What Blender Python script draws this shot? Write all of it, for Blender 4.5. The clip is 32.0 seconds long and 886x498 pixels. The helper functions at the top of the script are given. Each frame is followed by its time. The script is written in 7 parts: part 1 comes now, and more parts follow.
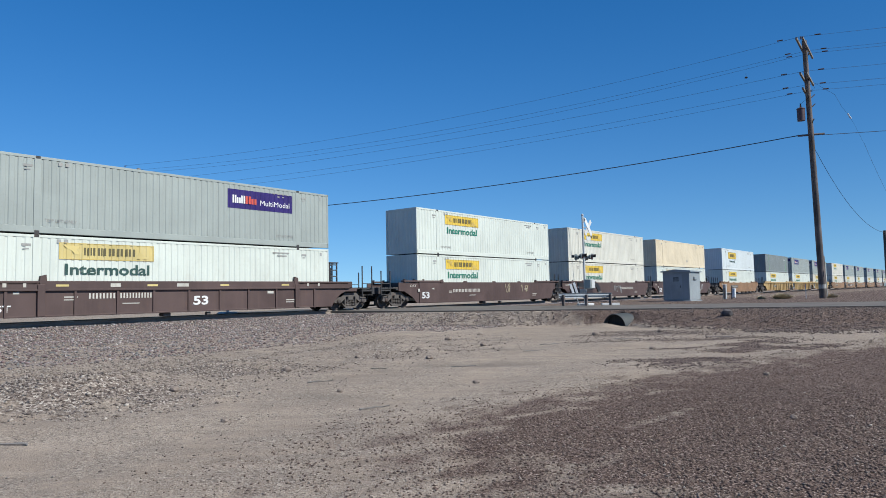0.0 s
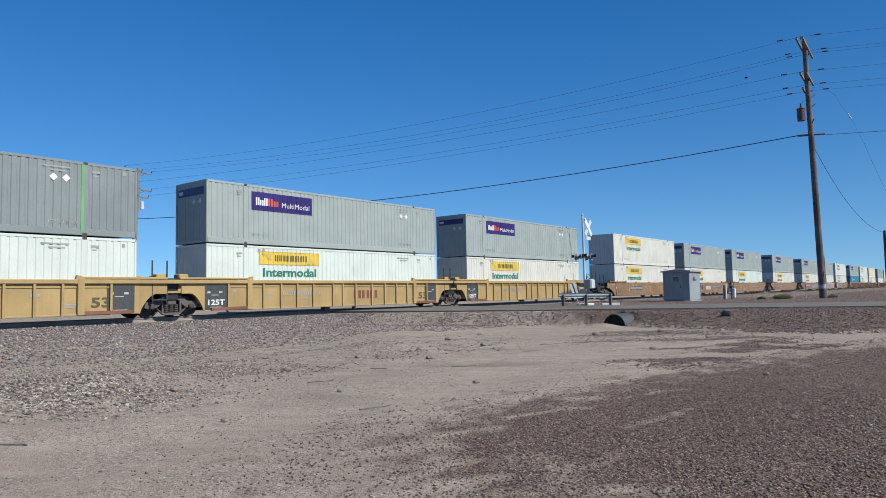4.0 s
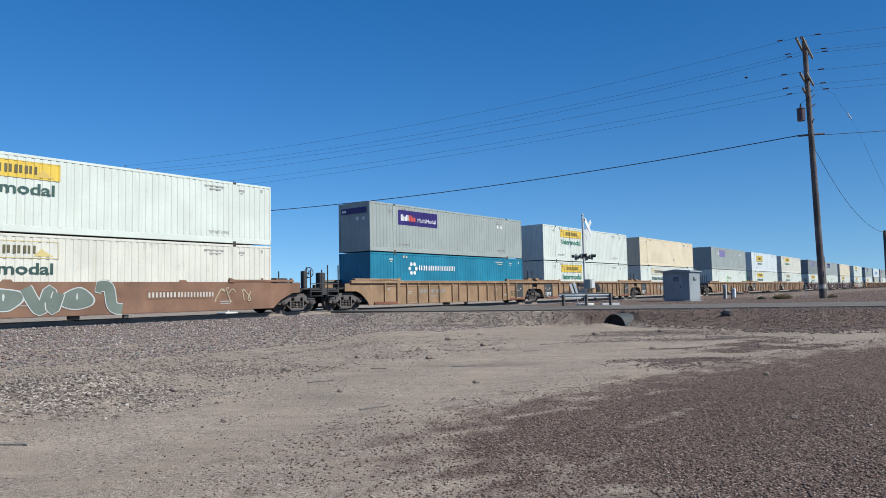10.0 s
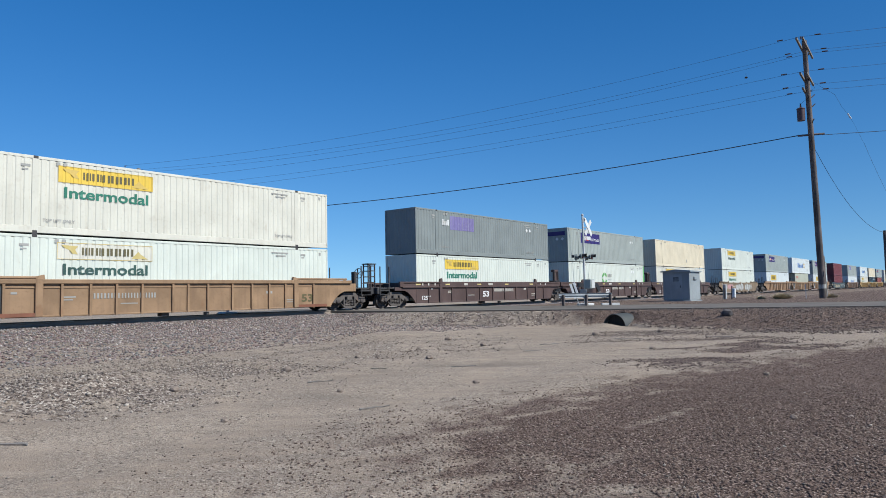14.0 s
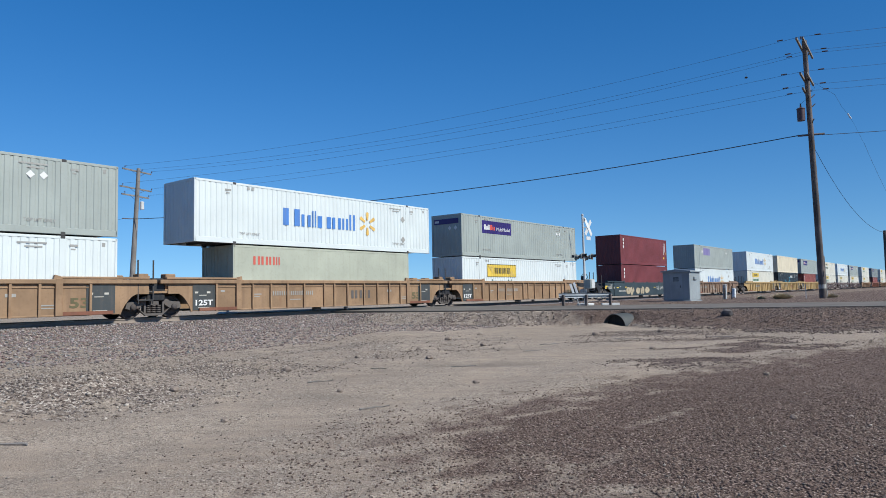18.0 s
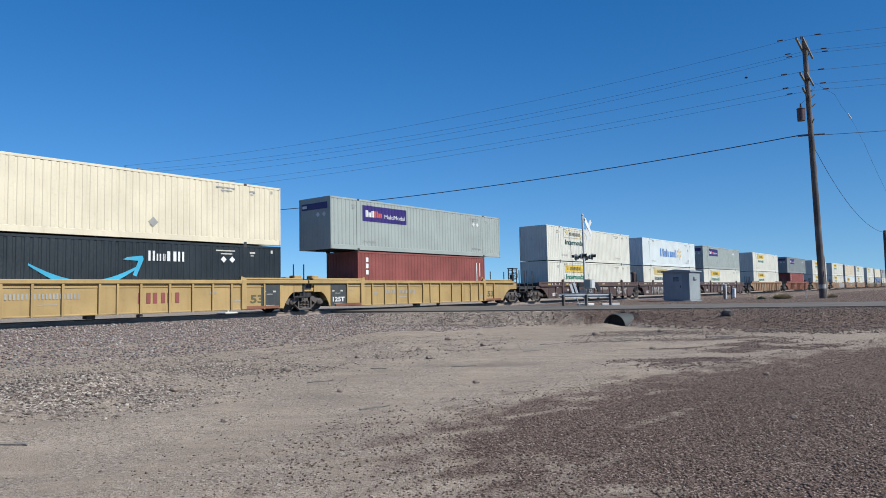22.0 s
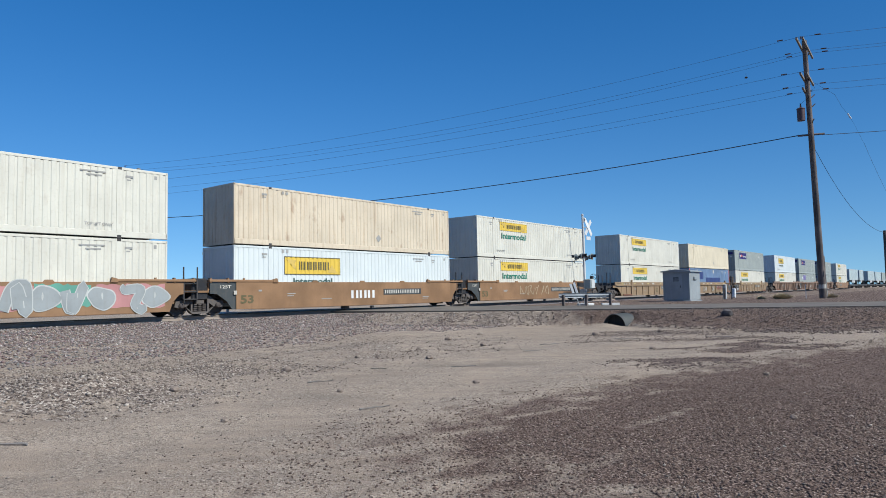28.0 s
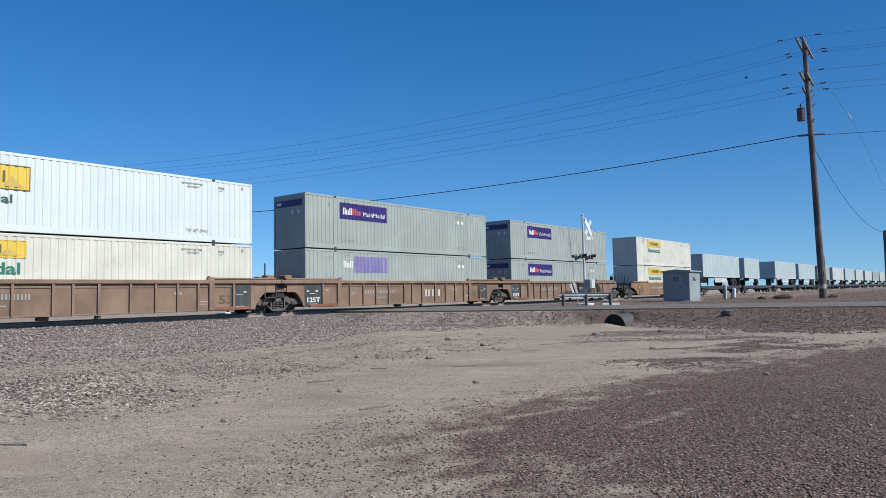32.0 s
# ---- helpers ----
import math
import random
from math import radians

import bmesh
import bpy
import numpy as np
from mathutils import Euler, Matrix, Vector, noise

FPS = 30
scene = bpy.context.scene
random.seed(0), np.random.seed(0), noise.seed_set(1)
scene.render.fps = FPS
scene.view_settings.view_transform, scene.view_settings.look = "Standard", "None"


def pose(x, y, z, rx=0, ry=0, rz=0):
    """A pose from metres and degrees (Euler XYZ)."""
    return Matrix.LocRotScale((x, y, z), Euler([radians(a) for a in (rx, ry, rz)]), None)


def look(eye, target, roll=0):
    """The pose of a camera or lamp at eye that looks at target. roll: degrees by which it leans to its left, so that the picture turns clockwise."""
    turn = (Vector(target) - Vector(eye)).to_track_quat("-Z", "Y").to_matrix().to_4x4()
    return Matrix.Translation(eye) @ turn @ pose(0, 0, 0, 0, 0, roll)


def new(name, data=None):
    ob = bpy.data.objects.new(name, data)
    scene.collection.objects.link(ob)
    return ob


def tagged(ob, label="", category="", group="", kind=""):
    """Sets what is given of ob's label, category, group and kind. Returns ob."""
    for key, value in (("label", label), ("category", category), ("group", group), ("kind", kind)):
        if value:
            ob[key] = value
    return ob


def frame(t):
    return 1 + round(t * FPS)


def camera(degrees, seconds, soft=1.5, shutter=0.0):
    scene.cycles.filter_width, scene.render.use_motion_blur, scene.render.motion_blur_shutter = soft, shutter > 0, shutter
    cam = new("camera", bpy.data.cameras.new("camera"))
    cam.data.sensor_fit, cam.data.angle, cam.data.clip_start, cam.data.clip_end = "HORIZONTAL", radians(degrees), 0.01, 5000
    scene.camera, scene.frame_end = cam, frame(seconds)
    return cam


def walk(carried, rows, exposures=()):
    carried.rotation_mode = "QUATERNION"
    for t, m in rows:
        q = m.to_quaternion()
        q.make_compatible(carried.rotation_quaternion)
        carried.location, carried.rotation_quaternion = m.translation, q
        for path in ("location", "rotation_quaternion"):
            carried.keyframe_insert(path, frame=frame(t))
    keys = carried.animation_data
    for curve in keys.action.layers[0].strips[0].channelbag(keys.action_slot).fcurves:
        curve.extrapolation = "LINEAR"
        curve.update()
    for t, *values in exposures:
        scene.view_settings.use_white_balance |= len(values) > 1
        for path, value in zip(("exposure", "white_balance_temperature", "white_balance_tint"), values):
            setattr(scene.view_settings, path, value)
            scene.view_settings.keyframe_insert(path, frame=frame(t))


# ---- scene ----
# World: x runs along the track, y away from the viewer, z = 0 at the top of the rails.
cam = camera(66.87, 32.0, soft=0.9)
EYE = (0.0, 0.0, 0.77)
YAW, PITCH = radians(51.428), radians(3.807)
AIM = (EYE[0] + math.sin(YAW) * math.cos(PITCH), EYE[1] + math.cos(YAW) * math.cos(PITCH), EYE[2] + math.sin(PITCH))
STAND = look(EYE, AIM, -1.157)
walk(cam, [(0.0, STAND), (32.0, STAND)], [(0.0, 0.43, 6420, 4), (32.0, 0.43, 6420, 4)])

# ---- light ----
SUN_DIR = Vector((0.14, -0.69, 0.71)).normalized()      # towards the sun
world = bpy.data.worlds.new("sky")
scene.world = world
world.use_nodes = True
wn = world.node_tree
sky = wn.nodes.new("ShaderNodeTexSky")
sky.sky_type = "NISHITA"
sky.sun_disc = False
sky.sun_elevation = math.asin(SUN_DIR.z)
sky.sun_rotation = math.atan2(-SUN_DIR.x, SUN_DIR.y)
sky.altitude = 600
sky.air_density, sky.dust_density, sky.ozone_density = 1.0, 0.0, 3.0
deep = wn.nodes.new("ShaderNodeHueSaturation")
deep.inputs["Saturation"].default_value, deep.inputs["Hue"].default_value = 1.37, 0.508
# clear dry air: the band of pale haze at the horizon is lowered
dirn, lift = wn.nodes.new("ShaderNodeTexCoord"), wn.nodes.new("ShaderNodeMapping")
lift.inputs["Location"].default_value, lift.inputs["Scale"].default_value = (0.0, 0.0, 0.09), (1.0, 1.0, 0.72)
wn.links.new(dirn.outputs["Generated"], lift.inputs[0])
wn.links.new(lift.outputs[0], sky.inputs["Vector"])
wn.links.new(sky.outputs[0], deep.inputs["Color"])
wn.links.new(deep.outputs[0], wn.nodes["Background"].inputs[0])
wn.nodes["Background"].inputs[1].default_value = 0.089
sun = new("sun", bpy.data.lights.new("sun", "SUN"))
sun.data.energy, sun.data.angle, sun.data.color = 5.0, radians(0.6), (1.0, 0.95, 0.88)
sun.matrix_world = look((0, 0, 60), Vector((0, 0, 60)) - SUN_DIR)

# ---- materials ----
def shader(name, rough=0.6, metal=0.0, spec=0.4):
    m = bpy.data.materials.new(name)
    m.use_nodes = True
    n, l = m.node_tree.nodes, m.node_tree.links
    p = n["Principled BSDF"]
    p.inputs["Roughness"].default_value, p.inputs["Metallic"].default_value = rough, metal
    p.inputs["Specular IOR Level"].default_value = spec
    return m, n, l, p


def noise_node(n, l, coord, scale, detail=4.0, stretch=None):
    if stretch:
        mp = n.new("ShaderNodeMapping")
        mp.inputs["Scale"].default_value = stretch
        l.new(coord, mp.inputs["Vector"])
        coord = mp.outputs[0]
    t = n.new("ShaderNodeTexNoise")
    t.inputs["Scale"].default_value, t.inputs["Detail"].default_value = scale, detail
    l.new(coord, t.inputs["Vector"])
    return t.outputs["Fac"]


def ramp_node(n, l, fac, lo, hi, top=1.0):
    r = n.new("ShaderNodeMapRange")
    r.inputs["From Min"].default_value, r.inputs["From Max"].default_value = lo, hi
    r.inputs["To Max"].default_value = top
    l.new(fac, r.inputs["Value"])
    return r.outputs[0]


def mix_node(n, l, fac, a, b):
    x = n.new("ShaderNodeMix")
    x.data_type = "RGBA"
    l.new(fac, x.inputs["Factor"])
    for sock, v in ((x.inputs["A"], a), (x.inputs["B"], b)):
        if isinstance(v, tuple):
            sock.default_value = (*v, 1)
        else:
            l.new(v, sock)
    return x.outputs["Result"]


def own_coord(n, l):
    """Object coordinates, shifted by the object's own random number."""
    tc, oi, ad = n.new("ShaderNodeTexCoord"), n.new("ShaderNodeObjectInfo"), n.new("ShaderNodeVectorMath")
    mu = n.new("ShaderNodeMath")
    mu.operation = "MULTIPLY"
    mu.inputs[1].default_value = 37.0
    l.new(oi.outputs["Random"], mu.inputs[0])
    l.new(tc.outputs["Object"], ad.inputs[0])
    l.new(mu.outputs[0], ad.inputs[1])
    return ad.outputs[0]


def paint(name, base, rough=0.5, dirt=0.35, dirt_col=(0.16, 0.12, 0.09), streak=0.4, rust=0.0, fade=0.12, metal=0.0, bump=0.0, coarse=0.7):
    """Weathered paint: fading in large patches, streaks that run down, specks of dirt and rust."""
    m, n, l, p = shader(name, rough, metal)
    co = own_coord(n, l)
    pale = tuple(min(0.92, c * (1 + fade) + 0.02 * fade) for c in base)
    dull = tuple(c * (1 - fade) for c in base)
    col = mix_node(n, l, ramp_node(n, l, noise_node(n, l, co, coarse, 3), 0.35, 0.65), dull, pale)
    run = noise_node(n, l, co, 1.0, 5, (5.0, 5.0, 0.28))
    col = mix_node(n, l, ramp_node(n, l, run, 0.52, 0.85, streak), col, dirt_col)
    spot = noise_node(n, l, co, 9.0, 6)
    col = mix_node(n, l, ramp_node(n, l, spot, 0.55, 0.8, dirt), col, dirt_col)
    if rust:
        rs = noise_node(n, l, co, 2.3, 8, (1.0, 1.0, 0.5))
        col = mix_node(n, l, ramp_node(n, l, rs, 0.62, 0.72, rust), col, (0.17, 0.075, 0.035))
    l.new(col, p.inputs["Base Color"])
    rg = ramp_node(n, l, spot, 0.3, 0.8)
    mr = n.new("ShaderNodeMapRange")
    mr.inputs["To Min"].default_value, mr.inputs["To Max"].default_value = rough - 0.08, min(1, rough + 0.2)
    l.new(rg, mr.inputs["Value"])
    l.new(mr.outputs[0], p.inputs["Roughness"])
    if bump:
        b = n.new("ShaderNodeBump")
        b.inputs["Strength"].default_value, b.inputs["Distance"].default_value = bump, 0.02
        l.new(noise_node(n, l, co, 25.0, 6), b.inputs["Height"])
        l.new(b.outputs[0], p.inputs["Normal"])
    return m


def stone(name, tints, rough=0.9, scale=60.0):
    """Loose stones: each island takes a colour between the tints."""
    m, n, l, p = shader(name, rough, spec=0.25)
    g = n.new("ShaderNodeNewGeometry")
    r = n.new("ShaderNodeValToRGB")
    el = r.color_ramp.elements
    el[0].position, el[0].color = 0.0, (*tints[0], 1)
    el[1].position, el[1].color = 1.0, (*tints[-1], 1)
    for i, t in enumerate(tints[1:-1], 1):
        el.new(i / (len(tints) - 1)).color = (*t, 1)
    l.new(g.outputs["Random Per Island"], r.inputs[0])
    tc = n.new("ShaderNodeTexCoord")
    nf = noise_node(n, l, tc.outputs["Object"], scale, 4)
    col = mix_node(n, l, ramp_node(n, l, nf, 0.35, 0.75, 0.45), r.outputs[0], (0.12, 0.1, 0.085))
    l.new(col, p.inputs["Base Color"])
    return m


WHITE = paint("white_paint", (0.515, 0.547, 0.5), 0.45, 0.14, (0.2772, 0.2464, 0.2002), 0.2, 0.08, fade=0.05)
COOL = paint("bluish_white_paint", (0.52, 0.56, 0.565), 0.45, 0.1, (0.3, 0.29, 0.27), 0.14, fade=0.04)
WARM = paint("warm_white_paint", (0.522, 0.512, 0.452), 0.5, 0.2, (0.2618, 0.2079, 0.1463), 0.28, 0.16, fade=0.06)
CREAM = paint("cream_paint", (0.56, 0.5, 0.38), 0.5, 0.18, (0.2926, 0.2233, 0.1386), 0.25, fade=0.06)
PEACH = paint("peach_paint", (0.58, 0.5, 0.365), 0.5, 0.18, (0.2772, 0.1848, 0.1078), 0.25, fade=0.06)
RUSTY = paint("rust_streaked_tan_paint", (0.5082, 0.4389, 0.3388), 0.55, 0.2, (0.2772, 0.1617, 0.077), 0.6, 0.35, fade=0.07)
GREY = paint("grey_paint", (0.2733, 0.3018, 0.2864), 0.45, 0.14, (0.154, 0.1463, 0.1386), 0.18, fade=0.06)
GREY_D = paint("dark_grey_paint", (0.178, 0.2, 0.2), 0.5, 0.16, (0.1001, 0.0924, 0.0847), 0.2, fade=0.07)
OLIVE = paint("faded_grey_green_paint", (0.33, 0.345, 0.285), 0.6, 0.2, (0.154, 0.1386, 0.1001), 0.25, fade=0.08)
TEAL = paint("teal_paint", (0.014, 0.16, 0.25), 0.45, 0.14, (0.0308, 0.0693, 0.077), 0.2)
BLACK = paint("black_paint", (0.0154, 0.0208, 0.0246), 0.4, 0.12, (0.0462, 0.0423, 0.0385), 0.15)
BLUE = paint("faded_blue_paint", (0.115, 0.178, 0.285), 0.55, 0.2, (0.1232, 0.1309, 0.1694), 0.3, fade=0.15)
NAVY = paint("navy_paint", (0.027, 0.0462, 0.1463), 0.5, 0.15, (0.077, 0.077, 0.1078), 0.2)
RED = paint("dark_red_paint", (0.135, 0.028, 0.032), 0.5, 0.18, (0.0924, 0.0385, 0.0308), 0.25)
OXIDE = paint("red_oxide_paint", (0.19, 0.052, 0.045), 0.6, 0.2, (0.0924, 0.0462, 0.0308), 0.3, fade=0.15)
PURPLE = paint("purple_decal", (0.027, 0.0154, 0.1155), 0.4, 0.1, (0.077, 0.0693, 0.1078), 0.1)
LILAC = paint("faded_purple_decal", (0.1617, 0.1386, 0.308), 0.55, 0.5, (0.3234, 0.3234, 0.3465), 0.9)
DECAL_W = paint("white_decal", (0.5775, 0.5775, 0.5775), 0.45, 0.12, (0.385, 0.385, 0.385), 0.1)
ORANGE_RED = paint("orange_red_decal", (0.4774, 0.0693, 0.0462), 0.45, 0.1)
YELLOW = paint("yellow_decal", (0.5852, 0.4081, 0.0616), 0.45, 0.12, (0.308, 0.231, 0.0616), 0.16, fade=0.05)
PALE_Y = paint("faded_yellow_decal", (0.4774, 0.385, 0.154), 0.5, 0.3, (0.462, 0.4389, 0.3465), 0.4)
OCHRE = paint("ochre_decal", (0.47, 0.335, 0.085), 0.5, 0.2)
UMBER = paint("umber_decal", (0.0924, 0.0809, 0.0385), 0.5, 0.12)
GREEN = paint("green_decal", (0.0231, 0.1463, 0.1001), 0.5, 0.12, (0.077, 0.154, 0.1155), 0.12)
GREEN_D = paint("dark_green_decal", (0.027, 0.0655, 0.0577), 0.5, 0.12, (0.077, 0.1078, 0.0924), 0.12)
LIME = paint("green_tape", (0.1078, 0.3234, 0.1001), 0.5, 0.1)
SKYB = paint("bright_blue_decal", (0.0539, 0.1617, 0.4312), 0.45, 0.1)
CYAN = paint("light_blue_decal", (0.0462, 0.308, 0.4774), 0.45, 0.1)
GOLD = paint("gold_decal", (0.5544, 0.3542, 0.1001), 0.45, 0.1)
CORAL = paint("coral_decal", (0.4774, 0.0924, 0.0693), 0.5, 0.12)
MARK = paint("grey_stencil", (0.27, 0.27, 0.26), 0.6, 0.2)
PALE = paint("pale_stencil", (0.4235, 0.4081, 0.3696), 0.6, 0.3)
STEEL = paint("bare_dark_steel", (0.036, 0.035, 0.037), 0.65, 0.35, (0.06, 0.044, 0.035), 0.3, 0.3, bump=0.2)
GRIME = paint("greasy_cast_steel", (0.082, 0.072, 0.068), 0.75, 0.4, (0.12, 0.092, 0.07), 0.4, 0.4, bump=0.3)
WHEEL_M = paint("worn_wheel_steel", (0.05, 0.042, 0.04), 0.6, 0.3, (0.075, 0.05, 0.036), 0.2, 0.3)
SHINE = paint("polished_rail_steel", (0.2156, 0.2079, 0.2002), 0.32, 0.2, metal=0.9)
RAIL_M = paint("rusty_rail_web", (0.231, 0.1925, 0.1656), 0.8, 0.4, (0.1155, 0.077, 0.0539), 0.3, 0.4)
GALV = paint("galvanised_steel", (0.3696, 0.385, 0.3927), 0.45, 0.25, (0.2156, 0.2156, 0.2079), 0.3, metal=0.0)
ALU = paint("aluminium_paint", (0.4312, 0.4389, 0.4389), 0.45, 0.2, (0.231, 0.231, 0.2233), 0.25)
TRAILER = paint("pale_grey_trailer_sheet", (0.35, 0.41, 0.42), 0.4, 0.15, (0.2156, 0.2156, 0.2002), 0.2, fade=0.06)
TRAILER_W = paint("off_white_trailer_sheet", (0.4312, 0.4466, 0.4312), 0.4, 0.15, (0.2464, 0.2387, 0.2156), 0.2, fade=0.06)
HUT = paint("grey_hut_paint", (0.235, 0.26, 0.275), 0.5, 0.25, (0.154, 0.1463, 0.1386), 0.3)
SIGN_W = paint("white_sign_sheet", (0.5544, 0.5621, 0.5698), 0.4, 0.1)
LENS = paint("dark_red_lens", (0.1232, 0.0077, 0.0092), 0.2, 0.1)
GLOSS_B = paint("black_signal_paint", (0.018, 0.018, 0.02), 0.45, 0.2)
RUBBER = paint("black_rubber", (0.022, 0.022, 0.022), 0.85, 0.3)
TAR = paint("dark_wire_sheath", (0.0154, 0.0154, 0.0169), 0.6, 0.1)
CERAMIC = paint("brown_ceramic", (0.0616, 0.0347, 0.0231), 0.25, 0.1)
TRANSF = paint("dark_red_transformer_paint", (0.0655, 0.0385, 0.0462), 0.5, 0.2)
WOOD = paint("creosoted_wood", (0.104, 0.0862, 0.0809), 0.9, 0.6, (0.0385, 0.0308, 0.027), 0.9, fade=0.4, bump=0.6)
WOOD_G = paint("weathered_grey_wood", (0.1694, 0.1578, 0.1502), 0.9, 0.4, (0.1078, 0.0847, 0.0616), 0.7, fade=0.2, bump=0.6)
TIE = paint("sleeper_timber", (0.1232, 0.104, 0.0886), 0.95, 0.5, (0.1309, 0.1078, 0.0847), 0.4, bump=0.6)
CMP = paint("dull_culvert_steel", (0.077, 0.0847, 0.0847), 0.6, 0.35, (0.0924, 0.077, 0.0655), 0.4, 0.2)
STRAW = paint("dry_brush", (0.385, 0.3234, 0.2156), 0.95, 0.3, (0.154, 0.1155, 0.0693), 0.2)
CAR = {
    "yellow": paint("yellow_car_paint", (0.3311, 0.2271, 0.0963), 0.55, 0.25, (0.2002, 0.1232, 0.0539), 0.45, 0.15, fade=0.12),
    "orange": paint("weathered_orange_brown_car_paint", (0.231, 0.1463, 0.0847), 0.65, 0.35, (0.1155, 0.0693, 0.0462), 0.6, 0.4, fade=0.2),
    "brown": paint("dark_brown_car_paint", (0.068, 0.043, 0.04), 0.6, 0.3, (0.1155, 0.077, 0.0616), 0.35, 0.1, fade=0.15),
    "tan": paint("faded_tan_car_paint", (0.215, 0.15, 0.09), 0.6, 0.3, (0.1694, 0.1078, 0.0616), 0.5, 0.2, fade=0.14),
    "smooth": paint("smooth_orange_brown_car_paint", (0.2079, 0.1193, 0.0616), 0.55, 0.25, (0.154, 0.0886, 0.0501), 0.5, 0.15, fade=0.16),
    "russet": paint("russet_car_paint", (0.17, 0.092, 0.058), 0.6, 0.3, (0.12, 0.075, 0.05), 0.6, 0.35, fade=0.22),
    "drab": paint("drab_brown_car_paint", (0.165, 0.118, 0.075), 0.65, 0.35, (0.12, 0.085, 0.06), 0.6, 0.3, fade=0.22),
    "rustred": paint("rust_red_car_paint", (0.1694, 0.0655, 0.0385), 0.65, 0.35, (0.0924, 0.0539, 0.0385), 0.5, 0.4, fade=0.2),
    "umber": paint("weathered_umber_car_paint", (0.1809, 0.117, 0.0809), 0.65, 0.35, (0.1001, 0.0693, 0.0501), 0.6, 0.4, fade=0.2),
    "slate": paint("dark_slate_car_paint", (0.0254, 0.04, 0.0477), 0.5, 0.25, (0.077, 0.077, 0.0732), 0.3, fade=0.12),
}
PLATE = paint("black_stencil_plate", (0.0385, 0.0447, 0.0477), 0.55, 0.35, (0.1232, 0.1001, 0.0847), 0.45)
GRAF = [paint("spray_" + k, c, 0.55, 0.15, (0.154, 0.1155, 0.0924), 0.2) for k, c in (
    ("white", (0.4004, 0.4158, 0.4081)), ("grey", (0.231, 0.2541, 0.2618)), ("blue", (0.1771, 0.2464, 0.2695)), ("pink", (0.385, 0.1848, 0.1848)),
    ("green", (0.0924, 0.2618, 0.2079)), ("black", (0.027, 0.027, 0.0308)), ("sand", (0.3542, 0.3003, 0.2079)), ("moss", (0.1155, 0.1424, 0.1232)))]


def ground_material():
    """Sand with pebbles lying in it, and stony ground where the mesh says so."""
    m, n, l, p = shader("desert_ground", 0.95, spec=0.12)
    tc = n.new("ShaderNodeTexCoord")
    co = tc.outputs["Object"]
    big, mid, fine = noise_node(n, l, co, 0.25, 5), noise_node(n, l, co, 1.7, 7), noise_node(n, l, co, 22.0, 8)

    def grains(scale):
        vo = n.new("ShaderNodeTexVoronoi")
        vo.inputs["Scale"].default_value = scale
        l.new(co, vo.inputs["Vector"])
        sp = n.new("ShaderNodeSeparateColor")
        l.new(vo.outputs["Color"], sp.inputs[0])
        return vo.outputs["Distance"], sp.outputs

    d1, c1 = grains(62.0)
    d2, c2 = grains(26.0)
    sand = mix_node(n, l, ramp_node(n, l, big, 0.35, 0.65), (0.2616, 0.2079, 0.1632), (0.3185, 0.2595, 0.2081))
    sand = mix_node(n, l, ramp_node(n, l, mid, 0.45, 0.68, 0.7), sand, (0.201, 0.1632, 0.1372))
    sand = mix_node(n, l, ramp_node(n, l, fine, 0.52, 0.75, 0.5), sand, (0.1707, 0.1386, 0.1208))
    # water and tyres have drawn the sand out into long faint streaks
    turned = n.new("ShaderNodeMapping")
    turned.inputs["Rotation"].default_value = (0.0, 0.0, radians(51.4))
    l.new(co, turned.inputs["Vector"])
    drawn = noise_node(n, l, turned.outputs[0], 1.0, 7, (0.32, 2.6, 1.0))
    sand = mix_node(n, l, ramp_node(n, l, drawn, 0.46, 0.68, 0.6), sand, (0.19, 0.156, 0.132))
    sand = mix_node(n, l, ramp_node(n, l, drawn, 0.46, 0.30, 0.5), sand, (0.36, 0.30, 0.245))
    # pebbles lying in the sand, dark and pale
    stony = ramp_node(n, l, noise_node(n, l, co, 0.9, 6), 0.28, 0.55, 0.9)
    for c, lo in ((c1, 0.42), (c2, 0.84)):
        pick = n.new("ShaderNodeMath")
        pick.operation = "MULTIPLY"
        l.new(ramp_node(n, l, c[0], lo, lo + 0.02), pick.inputs[0])
        l.new(stony, pick.inputs[1])
        tint = mix_node(n, l, c[1], (0.0924, 0.0724, 0.0616), (0.385, 0.3311, 0.2772))
        sand = mix_node(n, l, pick.outputs[0], sand, tint)
    grit = n.new("ShaderNodeValToRGB")
    el = grit.color_ramp.elements
    el[0].color, el[1].color = (0.0298, 0.0202, 0.017, 1), (0.3241, 0.2605, 0.2347, 1)
    for q, t in ((0.4, (0.0781, 0.0531, 0.045)), (0.72, (0.1322, 0.0933, 0.0774)), (0.9, (0.2005, 0.1536, 0.1282))):
        el.new(q).color = (*t, 1)
    l.new(c1[2], grit.inputs[0])
    rubble = n.new("ShaderNodeValToRGB")
    el = rubble.color_ramp.elements
    el[0].color, el[1].color = (0.0571, 0.0436, 0.0386, 1), (0.4571, 0.4113, 0.3609, 1)
    for q, t in ((0.3, (0.1224, 0.0966, 0.0839)), (0.6, (0.2041, 0.1679, 0.1427)), (0.85, (0.2938, 0.2518, 0.2182))):
        el.new(q).color = (*t, 1)
    l.new(c2[2], rubble.inputs[0])
    at, pale, silt = (n.new("ShaderNodeAttribute") for _ in range(3))
    at.attribute_name, pale.attribute_name, silt.attribute_name = "gravel", "pale", "silt"
    sand = mix_node(n, l, ramp_node(n, l, silt.outputs["Fac"], 0.05, 0.9, 0.8), sand, (0.1424, 0.1193, 0.104))
